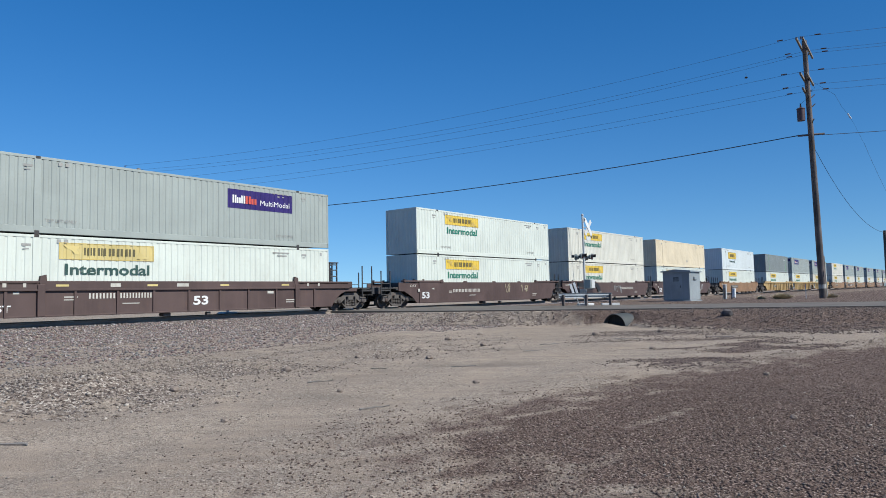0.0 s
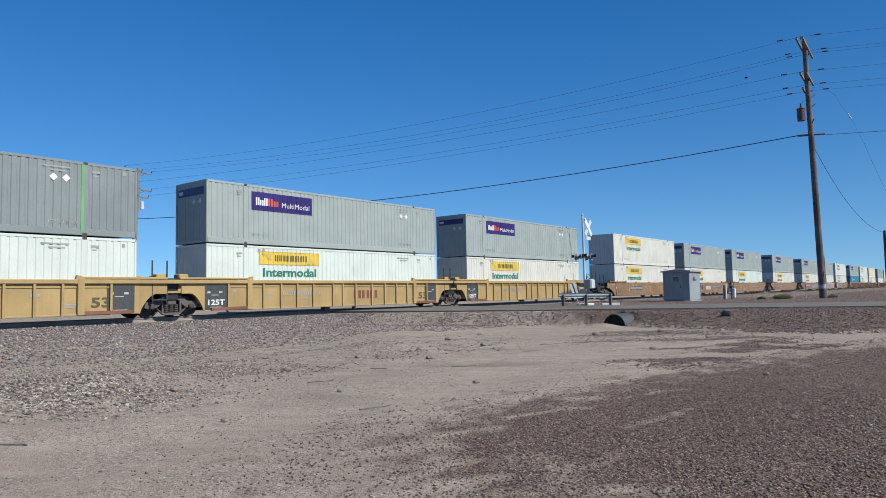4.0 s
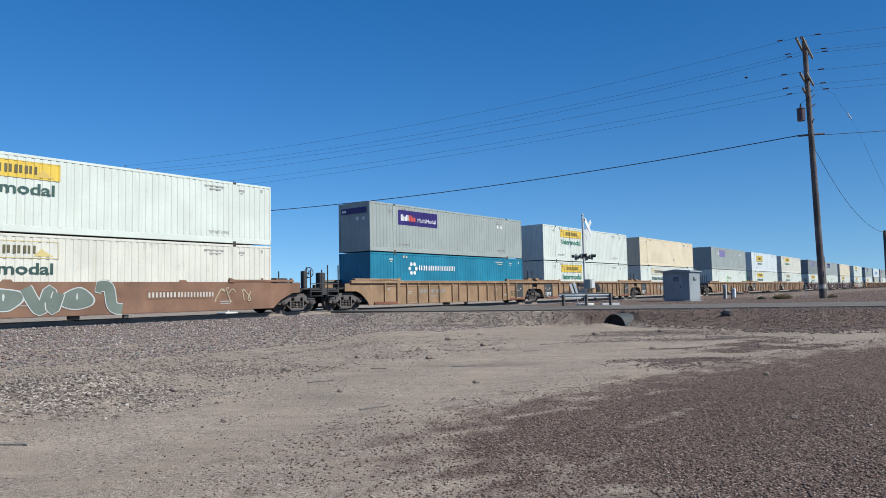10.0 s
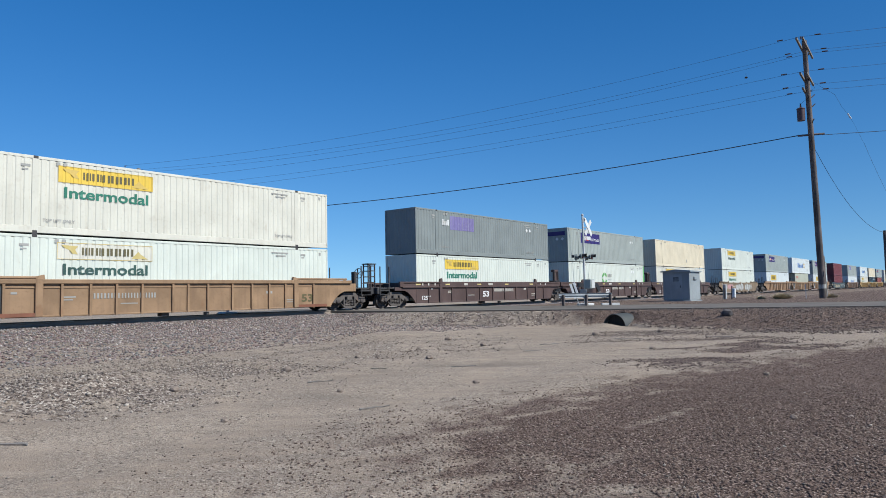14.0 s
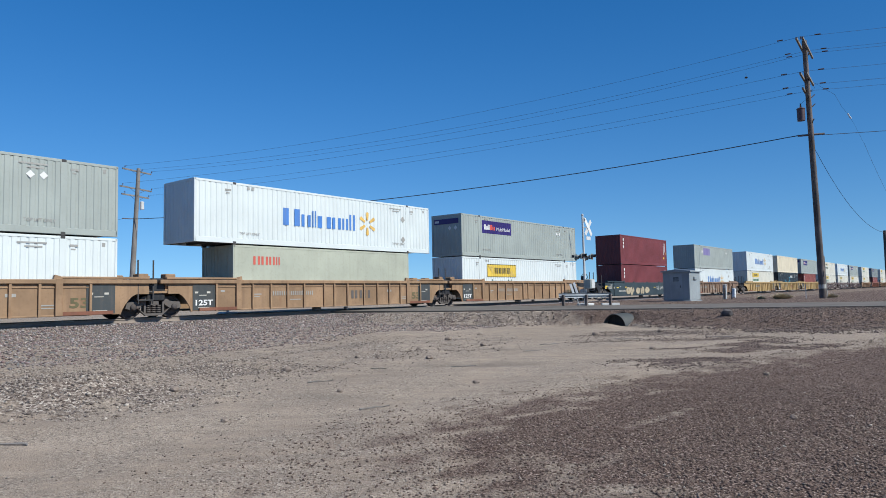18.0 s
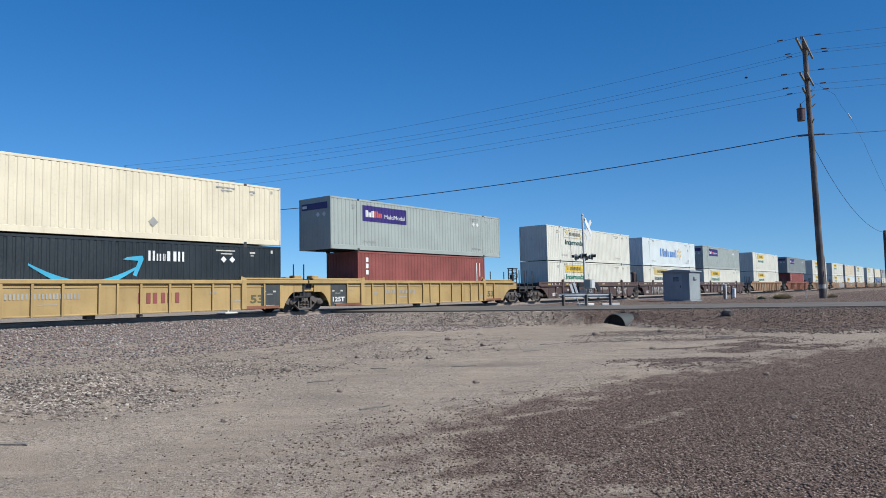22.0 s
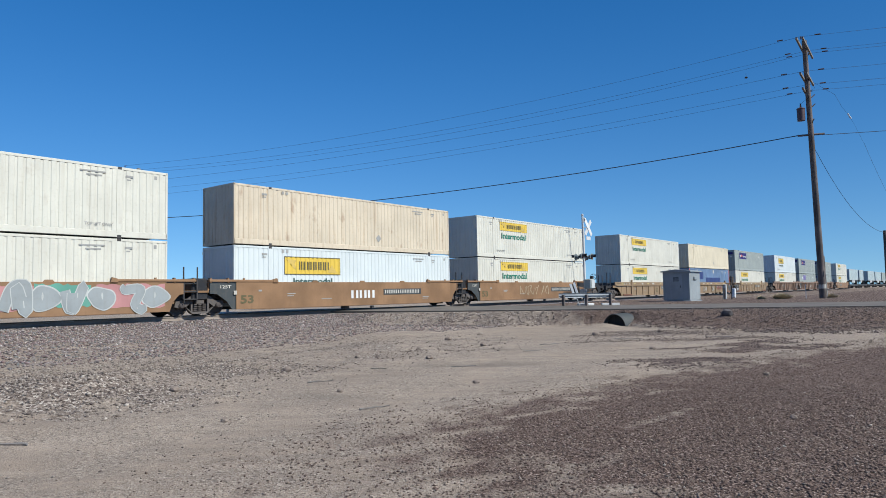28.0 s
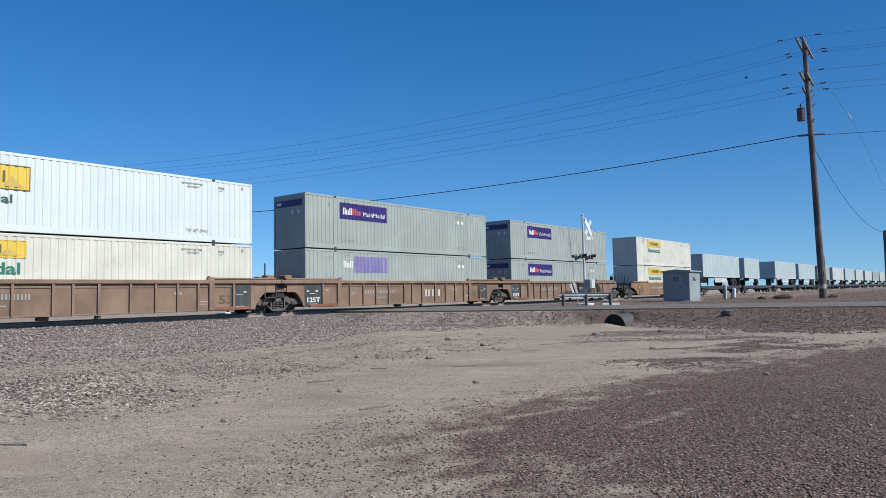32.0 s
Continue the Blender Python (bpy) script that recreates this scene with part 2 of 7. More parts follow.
    wav = n.new("ShaderNodeMath")
    wav.operation = "ADD"
    edge = noise_node(n, l, co, 2.2, 9, (0.6, 1.0, 1.0))
    ed = n.new("ShaderNodeMapRange")
    ed.inputs["From Min"].default_value, ed.inputs["From Max"].default_value = 0.25, 0.75
    ed.inputs["To Min"].default_value, ed.inputs["To Max"].default_value = -0.5, 0.5
    l.new(edge, ed.inputs["Value"])
    l.new(at.outputs["Fac"], wav.inputs[0])
    l.new(ed.outputs[0], wav.inputs[1])
    col = mix_node(n, l, ramp_node(n, l, wav.outputs[0], 0.25, 0.75), sand, mix_node(n, l, pale.outputs["Fac"], grit.outputs[0], rubble.outputs[0]))
    l.new(col, p.inputs["Base Color"])
    b = n.new("ShaderNodeBump")
    b.inputs["Strength"].default_value, b.inputs["Distance"].default_value = 0.8, 0.014
    add = [n.new("ShaderNodeMath") for _ in range(2)]
    for a in add:
        a.operation = "ADD"
    l.new(fine, add[0].inputs[0])
    l.new(d1, add[0].inputs[1])
    l.new(add[0].outputs[0], add[1].inputs[0])
    l.new(d2, add[1].inputs[1])
    l.new(add[1].outputs[0], b.inputs["Height"])
    l.new(b.outputs[0], p.inputs["Normal"])
    return m


def asphalt_material():
    m, n, l, p = shader("old_asphalt", 0.9, spec=0.25)
    tc = n.new("ShaderNodeTexCoord")
    co = tc.outputs["Object"]
    col = mix_node(n, l, ramp_node(n, l, noise_node(n, l, co, 0.8, 5), 0.35, 0.65), (0.085, 0.076, 0.068), (0.125, 0.112, 0.1))
    col = mix_node(n, l, ramp_node(n, l, noise_node(n, l, co, 40, 4), 0.45, 0.8, 0.6), col, (0.15, 0.135, 0.118))
    l.new(col, p.inputs["Base Color"])
    return m


GROUND_M, ASPHALT = ground_material(), asphalt_material()
BALLAST_M = stone("ballast_stone", [(0.07, 0.052, 0.053), (0.2, 0.137, 0.13), (0.29, 0.245, 0.232), (0.125, 0.14, 0.145), (0.17, 0.118, 0.126), (0.10, 0.09, 0.092), (0.47, 0.42, 0.40)])
GRAVEL_M = stone("purple_brown_gravel", [(0.0528, 0.0347, 0.0308), (0.1083, 0.0731, 0.0625), (0.151, 0.1071, 0.0894), (0.0774, 0.0543, 0.0484), (0.2708, 0.2074, 0.1673)])
RUBBLE_M = stone("pale_rubble", [(0.0735, 0.0571, 0.052), (0.2041, 0.1679, 0.1443), (0.3428, 0.2938, 0.2518), (0.1061, 0.0864, 0.0806), (0.1796, 0.1468, 0.13), (0.4489, 0.4029, 0.3525)])
SLAB_M = stone("blackish_slab", [(0.05, 0.047, 0.05), (0.075, 0.07, 0.074)])
RIPRAP_M = stone("dark_bank_stone", [(0.0662, 0.0483, 0.045), (0.1244, 0.0943, 0.0886), (0.1865, 0.147, 0.1313), (0.0855, 0.0679, 0.0676), (0.2331, 0.1884, 0.1577)])

# ---- mesh helpers ----
class Geo:
    """Collects boxes, prisms and tubes for one mesh."""

    def __init__(self):
        self.v, self.f = [], []

    def poly(self, pts, faces):
        k = len(self.v)
        self.v += [tuple(p) for p in pts]
        self.f += [tuple(k + i for i in f) for f in faces]
        return self

    def box(self, x0, x1, y0, y1, z0, z1, c=0.0):
        """A box; c chamfers its long upright edges and the top and bottom rims."""
        if c <= 0:
            return self.poly([(x, y, z) for z in (z0, z1) for x, y in ((x0, y0), (x1, y0), (x1, y1), (x0, y1))],
                             [(3, 2, 1, 0), (4, 5, 6, 7), (0, 1, 5, 4), (1, 2, 6, 5), (2, 3, 7, 6), (3, 0, 4, 7)])
        ring = lambda d: [(x0 + c + d, y0 + d), (x1 - c - d, y0 + d), (x1 - d, y0 + c + d), (x1 - d, y1 - c - d),
                          (x1 - c - d, y1 - d), (x0 + c + d, y1 - d), (x0 + d, y1 - c - d), (x0 + d, y0 + c + d)]
        pts = [(*q, z) for d, z in ((c, z0), (0, z0 + c), (0, z1 - c), (c, z1)) for q in ring(d)]
        fs = [tuple(range(7, -1, -1)), tuple(range(24, 32))]
        for r in range(3):
            for i in range(8):
                a, b = r * 8 + i, r * 8 + (i + 1) % 8
                fs.append((a, b, b + 8, a + 8))
        return self.poly(pts, fs)

    def prism(self, outline, y0, y1):
        """A plate with an outline in x and z, from y0 to y1."""
        n = len(outline)
        pts = [(x, y0, z) for x, z in outline] + [(x, y1, z) for x, z in outline]
        return self.poly(pts, [tuple(range(n)), tuple(range(2 * n - 1, n - 1, -1))] +
                         [(i, i + n, (i + 1) % n + n, (i + 1) % n) for i in range(n)])

    def tube(self, path, r, n=8, r1=None, caps=True):
        """A tube along a path of points, tapering from r to r1."""
        path = [Vector(p) for p in path]
        r1 = r if r1 is None else r1
        k, m = len(self.v), len(path)
        for i, p in enumerate(path):
            d = (path[min(i + 1, m - 1)] - path[max(i - 1, 0)]).normalized()
            a = d.orthogonal().normalized() if abs(d.z) < 0.9 else d.cross(Vector((0, 1, 0))).normalized()
            if abs(d.z) < 0.9:
                a = d.cross(Vector((0, 0, 1))).normalized()
            b = d.cross(a)
            rr = r + (r1 - r) * i / max(1, m - 1)
            self.v += [tuple(p + (a * math.cos(2 * math.pi * j / n) + b * math.sin(2 * math.pi * j / n)) * rr) for j in range(n)]
        for i in range(m - 1):
            for j in range(n):
                a, b = k + i * n + j, k + i * n + (j + 1) % n
                self.f.append((a, b, b + n, a + n))
        if caps:
            self.f += [tuple(range(k + n - 1, k - 1, -1)), tuple(range(k + (m - 1) * n, k + m * n))]
        return self

    def ring(self, c, axis, R, r, n=20, m=6):
        """A torus round c."""
        w = Vector(axis).normalized()
        u = w.orthogonal().normalized()
        t = w.cross(u)
        k = len(self.v)
        for i in range(n):
            d = u * math.cos(2 * math.pi * i / n) + t * math.sin(2 * math.pi * i / n)
            for j in range(m):
                q = 2 * math.pi * j / m
                self.v.append(tuple(Vector(c) + d * (R + r * math.cos(q)) + w * r * math.sin(q)))
        for i in range(n):
            for j in range(m):
                self.f.append((k + i * m + j, k + (i + 1) % n * m + j, k + (i + 1) % n * m + (j + 1) % m, k + i * m + (j + 1) % m))
        return self

    def lathe(self, c, axis, prof, n=20):
        """Turned about an axis through c: profile of (radius, along)."""
        w = Vector(axis).normalized()
        u = w.orthogonal().normalized()
        t = w.cross(u)
        k, m = len(self.v), len(prof)
        for i in range(n):
            d = u * math.cos(2 * math.pi * i / n) + t * math.sin(2 * math.pi * i / n)
            self.v += [tuple(Vector(c) + d * r + w * a) for r, a in prof]
        for i in range(n):
            for j in range(m - 1):
                a, b = k + i * m + j, k + (i + 1) % n * m + j
                self.f.append((a, b, b + 1, a + 1))
        return self

    def mesh(self, name, mat, smooth=False):
        me = bpy.data.meshes.new(name)
        me.from_pydata(self.v, [], self.f)
        me.materials.append(mat)
        if smooth:
            me.shade_smooth()
            me.set_sharp_from_angle(angle=radians(35))
        me.update()
        return me


MESHES = {}


def stored(key, mat, build, smooth=False):
    """The mesh for a key, built once and shared from then on."""
    key = (key, mat.name)
    if key not in MESHES:
        g = Geo()
        build(g)
        MESHES[key] = g.mesh(str(key[0]), mat, smooth)
    return MESHES[key]


def part(name, me, parent, label="", m=None, stuff=False):
    ob = new(name, me)
    ob.parent = parent
    if m is not None:
        ob.matrix_basis = m
    return tagged(ob, label, kind="stuff") if stuff or name in ("trade_mark", "number_strip", "plate_text", "stencil_row") else tagged(ob, label)


def lettering(text, x0, x1, z0, z1, y, mat, weight=0.0):
    """Words that face -y and fill the box from x0 to x1, z0 (baseline) to z1 (cap height)."""
    key = ("text " + text, round(x1 - x0, 3), round(z1 - z0, 3), weight, mat.name)
    if key not in MESHES:
        cu = bpy.data.curves.new("text", "FONT")
        cu.body, cu.size, cu.offset, cu.extrude = text, 1.0, weight, 0.0
        cu.resolution_u = 3
        ob = bpy.data.objects.new("text", cu)
        scene.collection.objects.link(ob)
        me = bpy.data.meshes.new_from_object(ob.evaluated_get(bpy.context.evaluated_depsgraph_get()))
        bpy.data.objects.remove(ob)
        co = np.empty(len(me.vertices) * 3)
        me.vertices.foreach_get("co", co)
        co = co.reshape(-1, 3)
        lo, hi = co.min(0), co.max(0)
        out = np.zeros_like(co)
        out[:, 0] = (co[:, 0] - lo[0]) / (hi[0] - lo[0]) * (x1 - x0)
        out[:, 2] = co[:, 1] / 0.73 * (z1 - z0)
        me.vertices.foreach_set("co", out.ravel())
        me.materials.clear()
        me.materials.append(mat)
        me.update()
        MESHES[key] = me
    return MESHES[key], pose(x0, y, z0)


def blocks(widths, gap, x0, x1, z0, z1, y, mat, key, lows=(), stem=0.33):
    """A row of plain blocks, in place of a trade name, filling x0 to x1."""
    def build(g):
        total = sum(widths) + gap * (len(widths) - 1)
        k, x = (x1 - x0) / total, x0
        for i, w in enumerate(widths):
            top = z0 + (z1 - z0) * (0.72 if i in lows else 1.0)
            if w > 0:
                bar = w * k * (stem if w * k > 0.22 * (top - z0) else 1.0)
                for a in (x, x + w * k - bar)[:1 if bar == w * k else 2]:
                    g.poly([(a, y - 0.003, z0), (a + bar, y - 0.003, z0), (a + bar, y - 0.003, top), (a, y - 0.003, top)], [(0, 1, 2, 3)])
            x += (w + gap) * k
    return stored((key, x0, z0, y), mat, build)

# ---- freight containers ----
L53, L40, CW, CH = 16.154, 12.192, 2.591, 2.85
PITCH_C, DEEP = 0.282, 0.022


def wave(x):
    """How far the corrugated sheet lies behind its outer plane at x."""
    q = x % PITCH_C
    if q < 0.15:
        return 0.0
    if q < 0.18:
        return DEEP * (q - 0.15) / 0.03
    if q < 0.252:
        return DEEP
    return DEEP * (0.282 - q) / 0.03


def corrugated(g, x0, x1, z0, z1, y, side=-1):
    """A corrugated sheet between x0 and x1; side is the way it faces along y."""
    xs = {x0, x1}
    k = math.floor(x0 / PITCH_C)
    while k * PITCH_C < x1:
        xs |= {k * PITCH_C + d for d in (0, 0.15, 0.18, 0.252) if x0 < k * PITCH_C + d < x1}
        k += 1
    xs = sorted(xs)
    pts = [(x, y - side * wave(x), z) for x in xs for z in (z0, z1)]
    g.poly(pts, [(2 * i, 2 * i + 2, 2 * i + 3, 2 * i + 1) if side < 0 else (2 * i + 1, 2 * i + 3, 2 * i + 2, 2 * i) for i in range(len(xs) - 1)])


def end_ribs(g, x, y0, y1, z0, z1, face):
    """An end wall with upright ribs."""
    n, d = 10, 0.018 * face
    w = (y1 - y0) / n
    line = [(x - q * d, y0 + (i + e) * w) for i in range(n) for e, q in ((0, 1), (0.3, 1), (0.4, 0), (0.9, 0))] + [(x - d, y1)]
    k = len(line)
    g.poly([(a, b, z) for z in (z0, z1) for a, b in line], [(j, j + 1, j + 1 + k, j + k) if face > 0 else (j + k, j + 1 + k, j + 1, j) for j in range(k - 1)])


def container(label, mat, length=L53, flat=False, end_mat=None, category="container"):
    """A stacking container with its frame, sheets, lifting posts and corner castings; x = 0 at its leading end."""
    h = CW / 2
    long = length == L53
    posts = (2.05, 14.10) if long else ()
    ob = tagged(new("shipping_container"), label, category, "containers of the train")
    post_w = 0.09
    tag = "c%d%d" % (long, flat)
    end_mat = end_mat or mat
    for s in (-1, 1):
        ys = s * h
        spans = [(post_w, length - post_w)] if not long or s > 0 else [(post_w, posts[0] - 0.12), (posts[0] + 0.12, posts[1] - 0.12), (posts[1] + 0.12, length - post_w)]
        for i, (a, b) in enumerate(spans):
            plain = flat and (i == 1 or not long or s > 0)

            def sheet(g, a=a, b=b, plain=plain, ys=ys, s=s):
                if plain:
                    g.prism([(a, 0.25), (b, 0.25), (b, CH - 0.11), (a, CH - 0.11)], ys - s * 0.012 if s > 0 else ys + 0.004, ys - s * 0.004 if s > 0 else ys + 0.012)
                else:
                    corrugated(g, a, b, 0.25, CH - 0.11, ys - s * 0.006, s)
            part("side_panel", stored((tag, "sheet", i, s), mat, sheet), ob)
        part("top_rail", stored((tag, "top", s), mat, lambda g: g.box(0.02, length - 0.02, min(ys, ys - s * 0.07), max(ys, ys - s * 0.07), CH - 0.11, CH - 0.005, 0.01)), ob)
        part("bottom_rail", stored((tag, "bot", s), mat, lambda g: g.box(0.02, length - 0.02, min(ys, ys - s * 0.09), max(ys, ys - s * 0.09), 0.0, 0.25, 0.014)), ob)
        for x in posts:
            part("lifting_post", stored((tag, "lift", s, x), mat, lambda g: g.box(x - 0.12, x + 0.12, min(ys + s * 0.004, ys - s * 0.08), max(ys + s * 0.004, ys - s * 0.08), 0.0, CH, 0.012)), ob)
            for z0 in ((-0.06, CH - 0.11) if s < 0 else ()):
                part("corner_casting", stored((tag, "cast", s, x, z0), STEEL, lambda g: g.box(x - 0.09, x + 0.09, min(ys + s * 0.01, ys - s * 0.15), max(ys + s * 0.01, ys - s * 0.15), z0, z0 + (0.16 if z0 < 0 else 0.112), 0.012)), ob, "dark steel corner casting")
        if long and s > 0:
            part("far_casting", stored((tag, "fcast"), STEEL, lambda g: [g.box(x - 0.09, x + 0.09, h - 0.15, h + 0.01, z0, z0 + 0.112) for x in posts for z0 in (-0.06, CH - 0.11)]), ob, "dark steel corner casting")
        for x in ((0.0, length - 0.18) if not long else ()):
            part("corner_casting", stored((tag, "ecast", s, x), STEEL, lambda g: g.box(x, x + 0.18, min(ys + s * 0.004, ys - s * 0.16), max(ys + s * 0.004, ys - s * 0.16), -0.06, 0.1, 0.012)), ob, "dark steel corner casting")
        for x in (0.0, length - post_w):
            part("corner_post", stored((tag, "post", s, x), mat, lambda g: g.box(x, x + post_w, min(ys, ys - s * 0.12), max(ys, ys - s * 0.12), 0.0, CH, 0.012)), ob)
    part("roof", stored((tag, "roof"), mat, lambda g: [g.box(0.03 + i * (length - 0.06) / 24, 0.03 + (i + 0.82) * (length - 0.06) / 24, -h + 0.07, h - 0.07, CH - 0.05, CH - 0.012, 0.008) for i in range(24)]
                        + [g.box(0.03, length - 0.03, -h + 0.06, h - 0.06, CH - 0.07, CH - 0.035)]), ob)
    part("floor_frame", stored((tag, "floor"), STEEL, lambda g: [g.box(0.05, length - 0.05, -h + 0.09, h - 0.09, 0.1, 0.15)]
                               + [g.box(0.3 + i * 0.8, 0.38 + i * 0.8, -h + 0.09, h - 0.09, 0.01, 0.1) for i in range(int((length - 0.5) / 0.8))]), ob, "dark steel underframe")
    part("front_wall", stored((tag, "front"), end_mat, lambda g: [end_ribs(g, 0.012, h - 0.12, -h + 0.12, 0.12, CH - 0.12, -1),
                              g.box(0.0, 0.06, -h + 0.12, h - 0.12, 0.0, 0.14), g.box(0.0, 0.06, -h + 0.12, h - 0.12, CH - 0.13, CH - 0.005)]), ob)
    for s in (-1, 1):
        part("door", stored((tag, "door", s), end_mat, lambda g: [g.tube([(length, s * 0.3, 0.08), (length, s * 0.3, CH - 0.08)], 0.018, 6), g.tube([(length, s * 0.85, 0.08), (length, s * 0.85, CH - 0.08)], 0.018, 6)] and g.box(length - 0.06, length - 0.015, min(s * 0.01, s * (h - 0.12)), max(s * 0.01, s * (h - 0.12)), 0.1, CH - 0.1, 0.008)), ob)
    return ob


def stencils(ob, mat, length=L53, placards=True, words=True):
    """Small markings that cannot be read, as bars, and the lifting words."""
    y = -CW / 2 - 0.002
    def build(g):
        for x0, w, z0, hh in ((1.55, 0.32, 2.42, 0.09), (1.6, 0.2, 2.3, 0.05), (2.75, 0.14, 2.57, 0.14), (3.0, 0.14, 2.57, 0.14), (12.55, 1.0, 2.52, 0.06), (12.8, 0.6, 2.38, 0.06), (14.35, 0.3, 2.45, 0.09), (14.4, 0.16, 2.33, 0.05), (15.55, 0.12, 2.5, 0.15)):
            x0 *= length / L53
            g.box(x0, x0 + w, y - 0.001, y, z0, z0 + hh)
    part("marking", stored(("stencil", length), mat, build), ob, "small unreadable stencilled bars", stuff=True)
    if words and length == L53:
        for a, b in ((2.31, 3.45), (12.75, 13.85)):
            me, m = lettering("TOP LIFT ONLY", a, b, 0.43, 0.55, y - 0.002, mat, 0.02)
            part("lettering", me, ob, "stencilled words TOP LIFT ONLY", m)
    if placards:
        def dia(g):
            for x in (12.95, 13.4):
                g.prism([(x, 2.0), (x + 0.15, 2.15), (x, 2.3), (x - 0.15, 2.15)], y - 0.003, y)
        part("placard_holder", stored("placards", DECAL_W, dia), ob, "pale diamond placard holders")


def yellow_logo(ob, style, shift=0.0):
    """The yellow trade panel with its plain blocks, and the word Intermodal beneath it."""
    y = -CW / 2 - 0.001
    if style == "framed":
        x0, x1, z0, z1, tx0, tx1, t0, t1, mat, word = 2.88, 6.60, 1.50, 2.40, 3.44, 6.03, 1.03, 1.34, YELLOW, GREEN_D
    else:
        x0, x1, z0, z1, tx0, tx1, t0, t1 = 2.82, 6.52, 1.97, 2.60, 3.04, 6.33, 1.40, 1.82
        mat, word = {"new": (YELLOW, GREEN), "dark": (YELLOW, GREEN_D), "faded": (PALE_Y, GREEN_D), "pale": (WARM, GREEN_D), "teal": (YELLOW, GREEN)}[style]
    x0, x1, tx0, tx1 = x0 + shift, x1 + shift, tx0 + shift, tx1 + shift
    panel = part("logo_panel", stored(("yl", x0, z0, style), mat, lambda g: corrugated(g, x0, x1, z0, z1, y - 0.003)), ob, "faded yellow panel" if style == "faded" else "bright yellow panel" if style != "pale" else "bleached pale panel")
    rim = UMBER if style == "framed" else OCHRE
    def frame_bars(g, e=0.035 if style == "framed" else 0.018):
        for a, b, c, d in ((x0, x1, z0, z0 + e), (x0, x1, z1 - e, z1), (x0, x0 + e, z0 + e, z1 - e), (x1 - e, x1, z0 + e, z1 - e)):
            g.box(a, b, y - 0.009, y - 0.005, c, d)
    part("panel_border", stored(("ylb", x0, z0, style), rim, frame_bars), panel)
    m = (x0 + x1) / 2
    hz = (z1 - z0)
    part("trade_mark", blocks((0.45, 0.12, 0.6, 0.12, 0.66, 0.66, 0.66, 0.6), 0.1, m - 0.95, m + 1.05, z0 + 0.27 * hz, z0 + 0.74 * hz, y - 0.006, UMBER, "yln"), panel, "dark plain blocks in place of a trade name")
    part("scroll_shape", stored(("yls", x0, z0, style), PALE_Y if style in ("pale", "faded") else OCHRE, lambda g: g.prism([(x0 + 0.14 + a, z0 + b * hz) for a, b in ((0.0, 0.86), (0.62, 0.8), (0.5, 0.58), (0.62, 0.3), (0.42, 0.34), (0.3, 0.55), (0.14, 0.66))][::-1], y - 0.008, y - 0.005)), panel)
    part("scroll_shape", stored(("ylt", x0, z0, style), PALE_Y if style in ("pale", "faded") else OCHRE, lambda g: g.prism([(x1 - 0.14 - a, z0 + b * hz) for a, b in ((0.05, 0.12), (0.75, 0.12), (0.6, 0.36), (0.45, 0.6), (0.36, 0.44))][::-1], y - 0.008, y - 0.005)), panel)
    me, mm = lettering("Intermodal", tx0, tx1, t0, t1, y - 0.006, word, 0.024)
    part("lettering", me, ob, "green word Intermodal", mm)


def purple_logo(ob, faded=False, x0=2.38):
    """The purple trade panel: white and red blocks and the word MultiModal."""
    y, x1, z0, z1 = -CW / 2 - 0.001, x0 + 3.71, 1.65, 2.54
    panel = part("logo_panel", stored(("pl", x0, faded), LILAC if faded else PURPLE, lambda g: corrugated(g, x0 + (1.05 if faded else 0), x1, z0, z1, y - 0.003)), ob, "bleached lilac panel" if faded else "deep purple panel")
    k = x0 - 2.38
    part("trade_mark", blocks((0.5, 0.52, 0.52), 0.06, 2.62 + k, 3.30 + k, z0 + 0.25, z0 + 0.62, y - 0.006, DECAL_W, "plw", (1,), 0.41), panel, "white plain blocks")
    if faded:
        return
    part("trade_mark", blocks((0.5, 0.5), 0.06, 3.33 + k, 3.94 + k, z0 + 0.25, z0 + 0.62, y - 0.006, ORANGE_RED, "plr", (1,), 0.41), panel, "orange-red plain blocks")
    me, mm = lettering("MultiModal", 4.16 + k, 5.90 + k, z0 + 0.24, z0 + 0.5, y - 0.006, DECAL_W, 0.0)
    part("lettering", me, panel, "white word MultiModal", mm)
    def end_marks(g):
        for q in (-0.45, 0.05):
            g.poly([(-0.016, -0.35 + q, 1.75), (-0.016, -0.2 + q, 1.9), (-0.016, -0.35 + q, 2.05), (-0.016, -0.5 + q, 1.9)], [(0, 1, 2, 3)])
        g.poly([(-0.016, 0.98, 2.3), (-0.016, 0.62, 2.3), (-0.016, 0.62, 2.45), (-0.016, 0.98, 2.45)], [(0, 1, 2, 3)])
    part("end_marking", stored("plend", DECAL_W, end_marks), ob, "pale diamonds and bar on the end wall")
    part("end_band", stored("plband", PURPLE, lambda g: g.box(-0.014, -0.008, -1.05, 1.05, 2.2, 2.55)), ob, "purple band on the end wall")


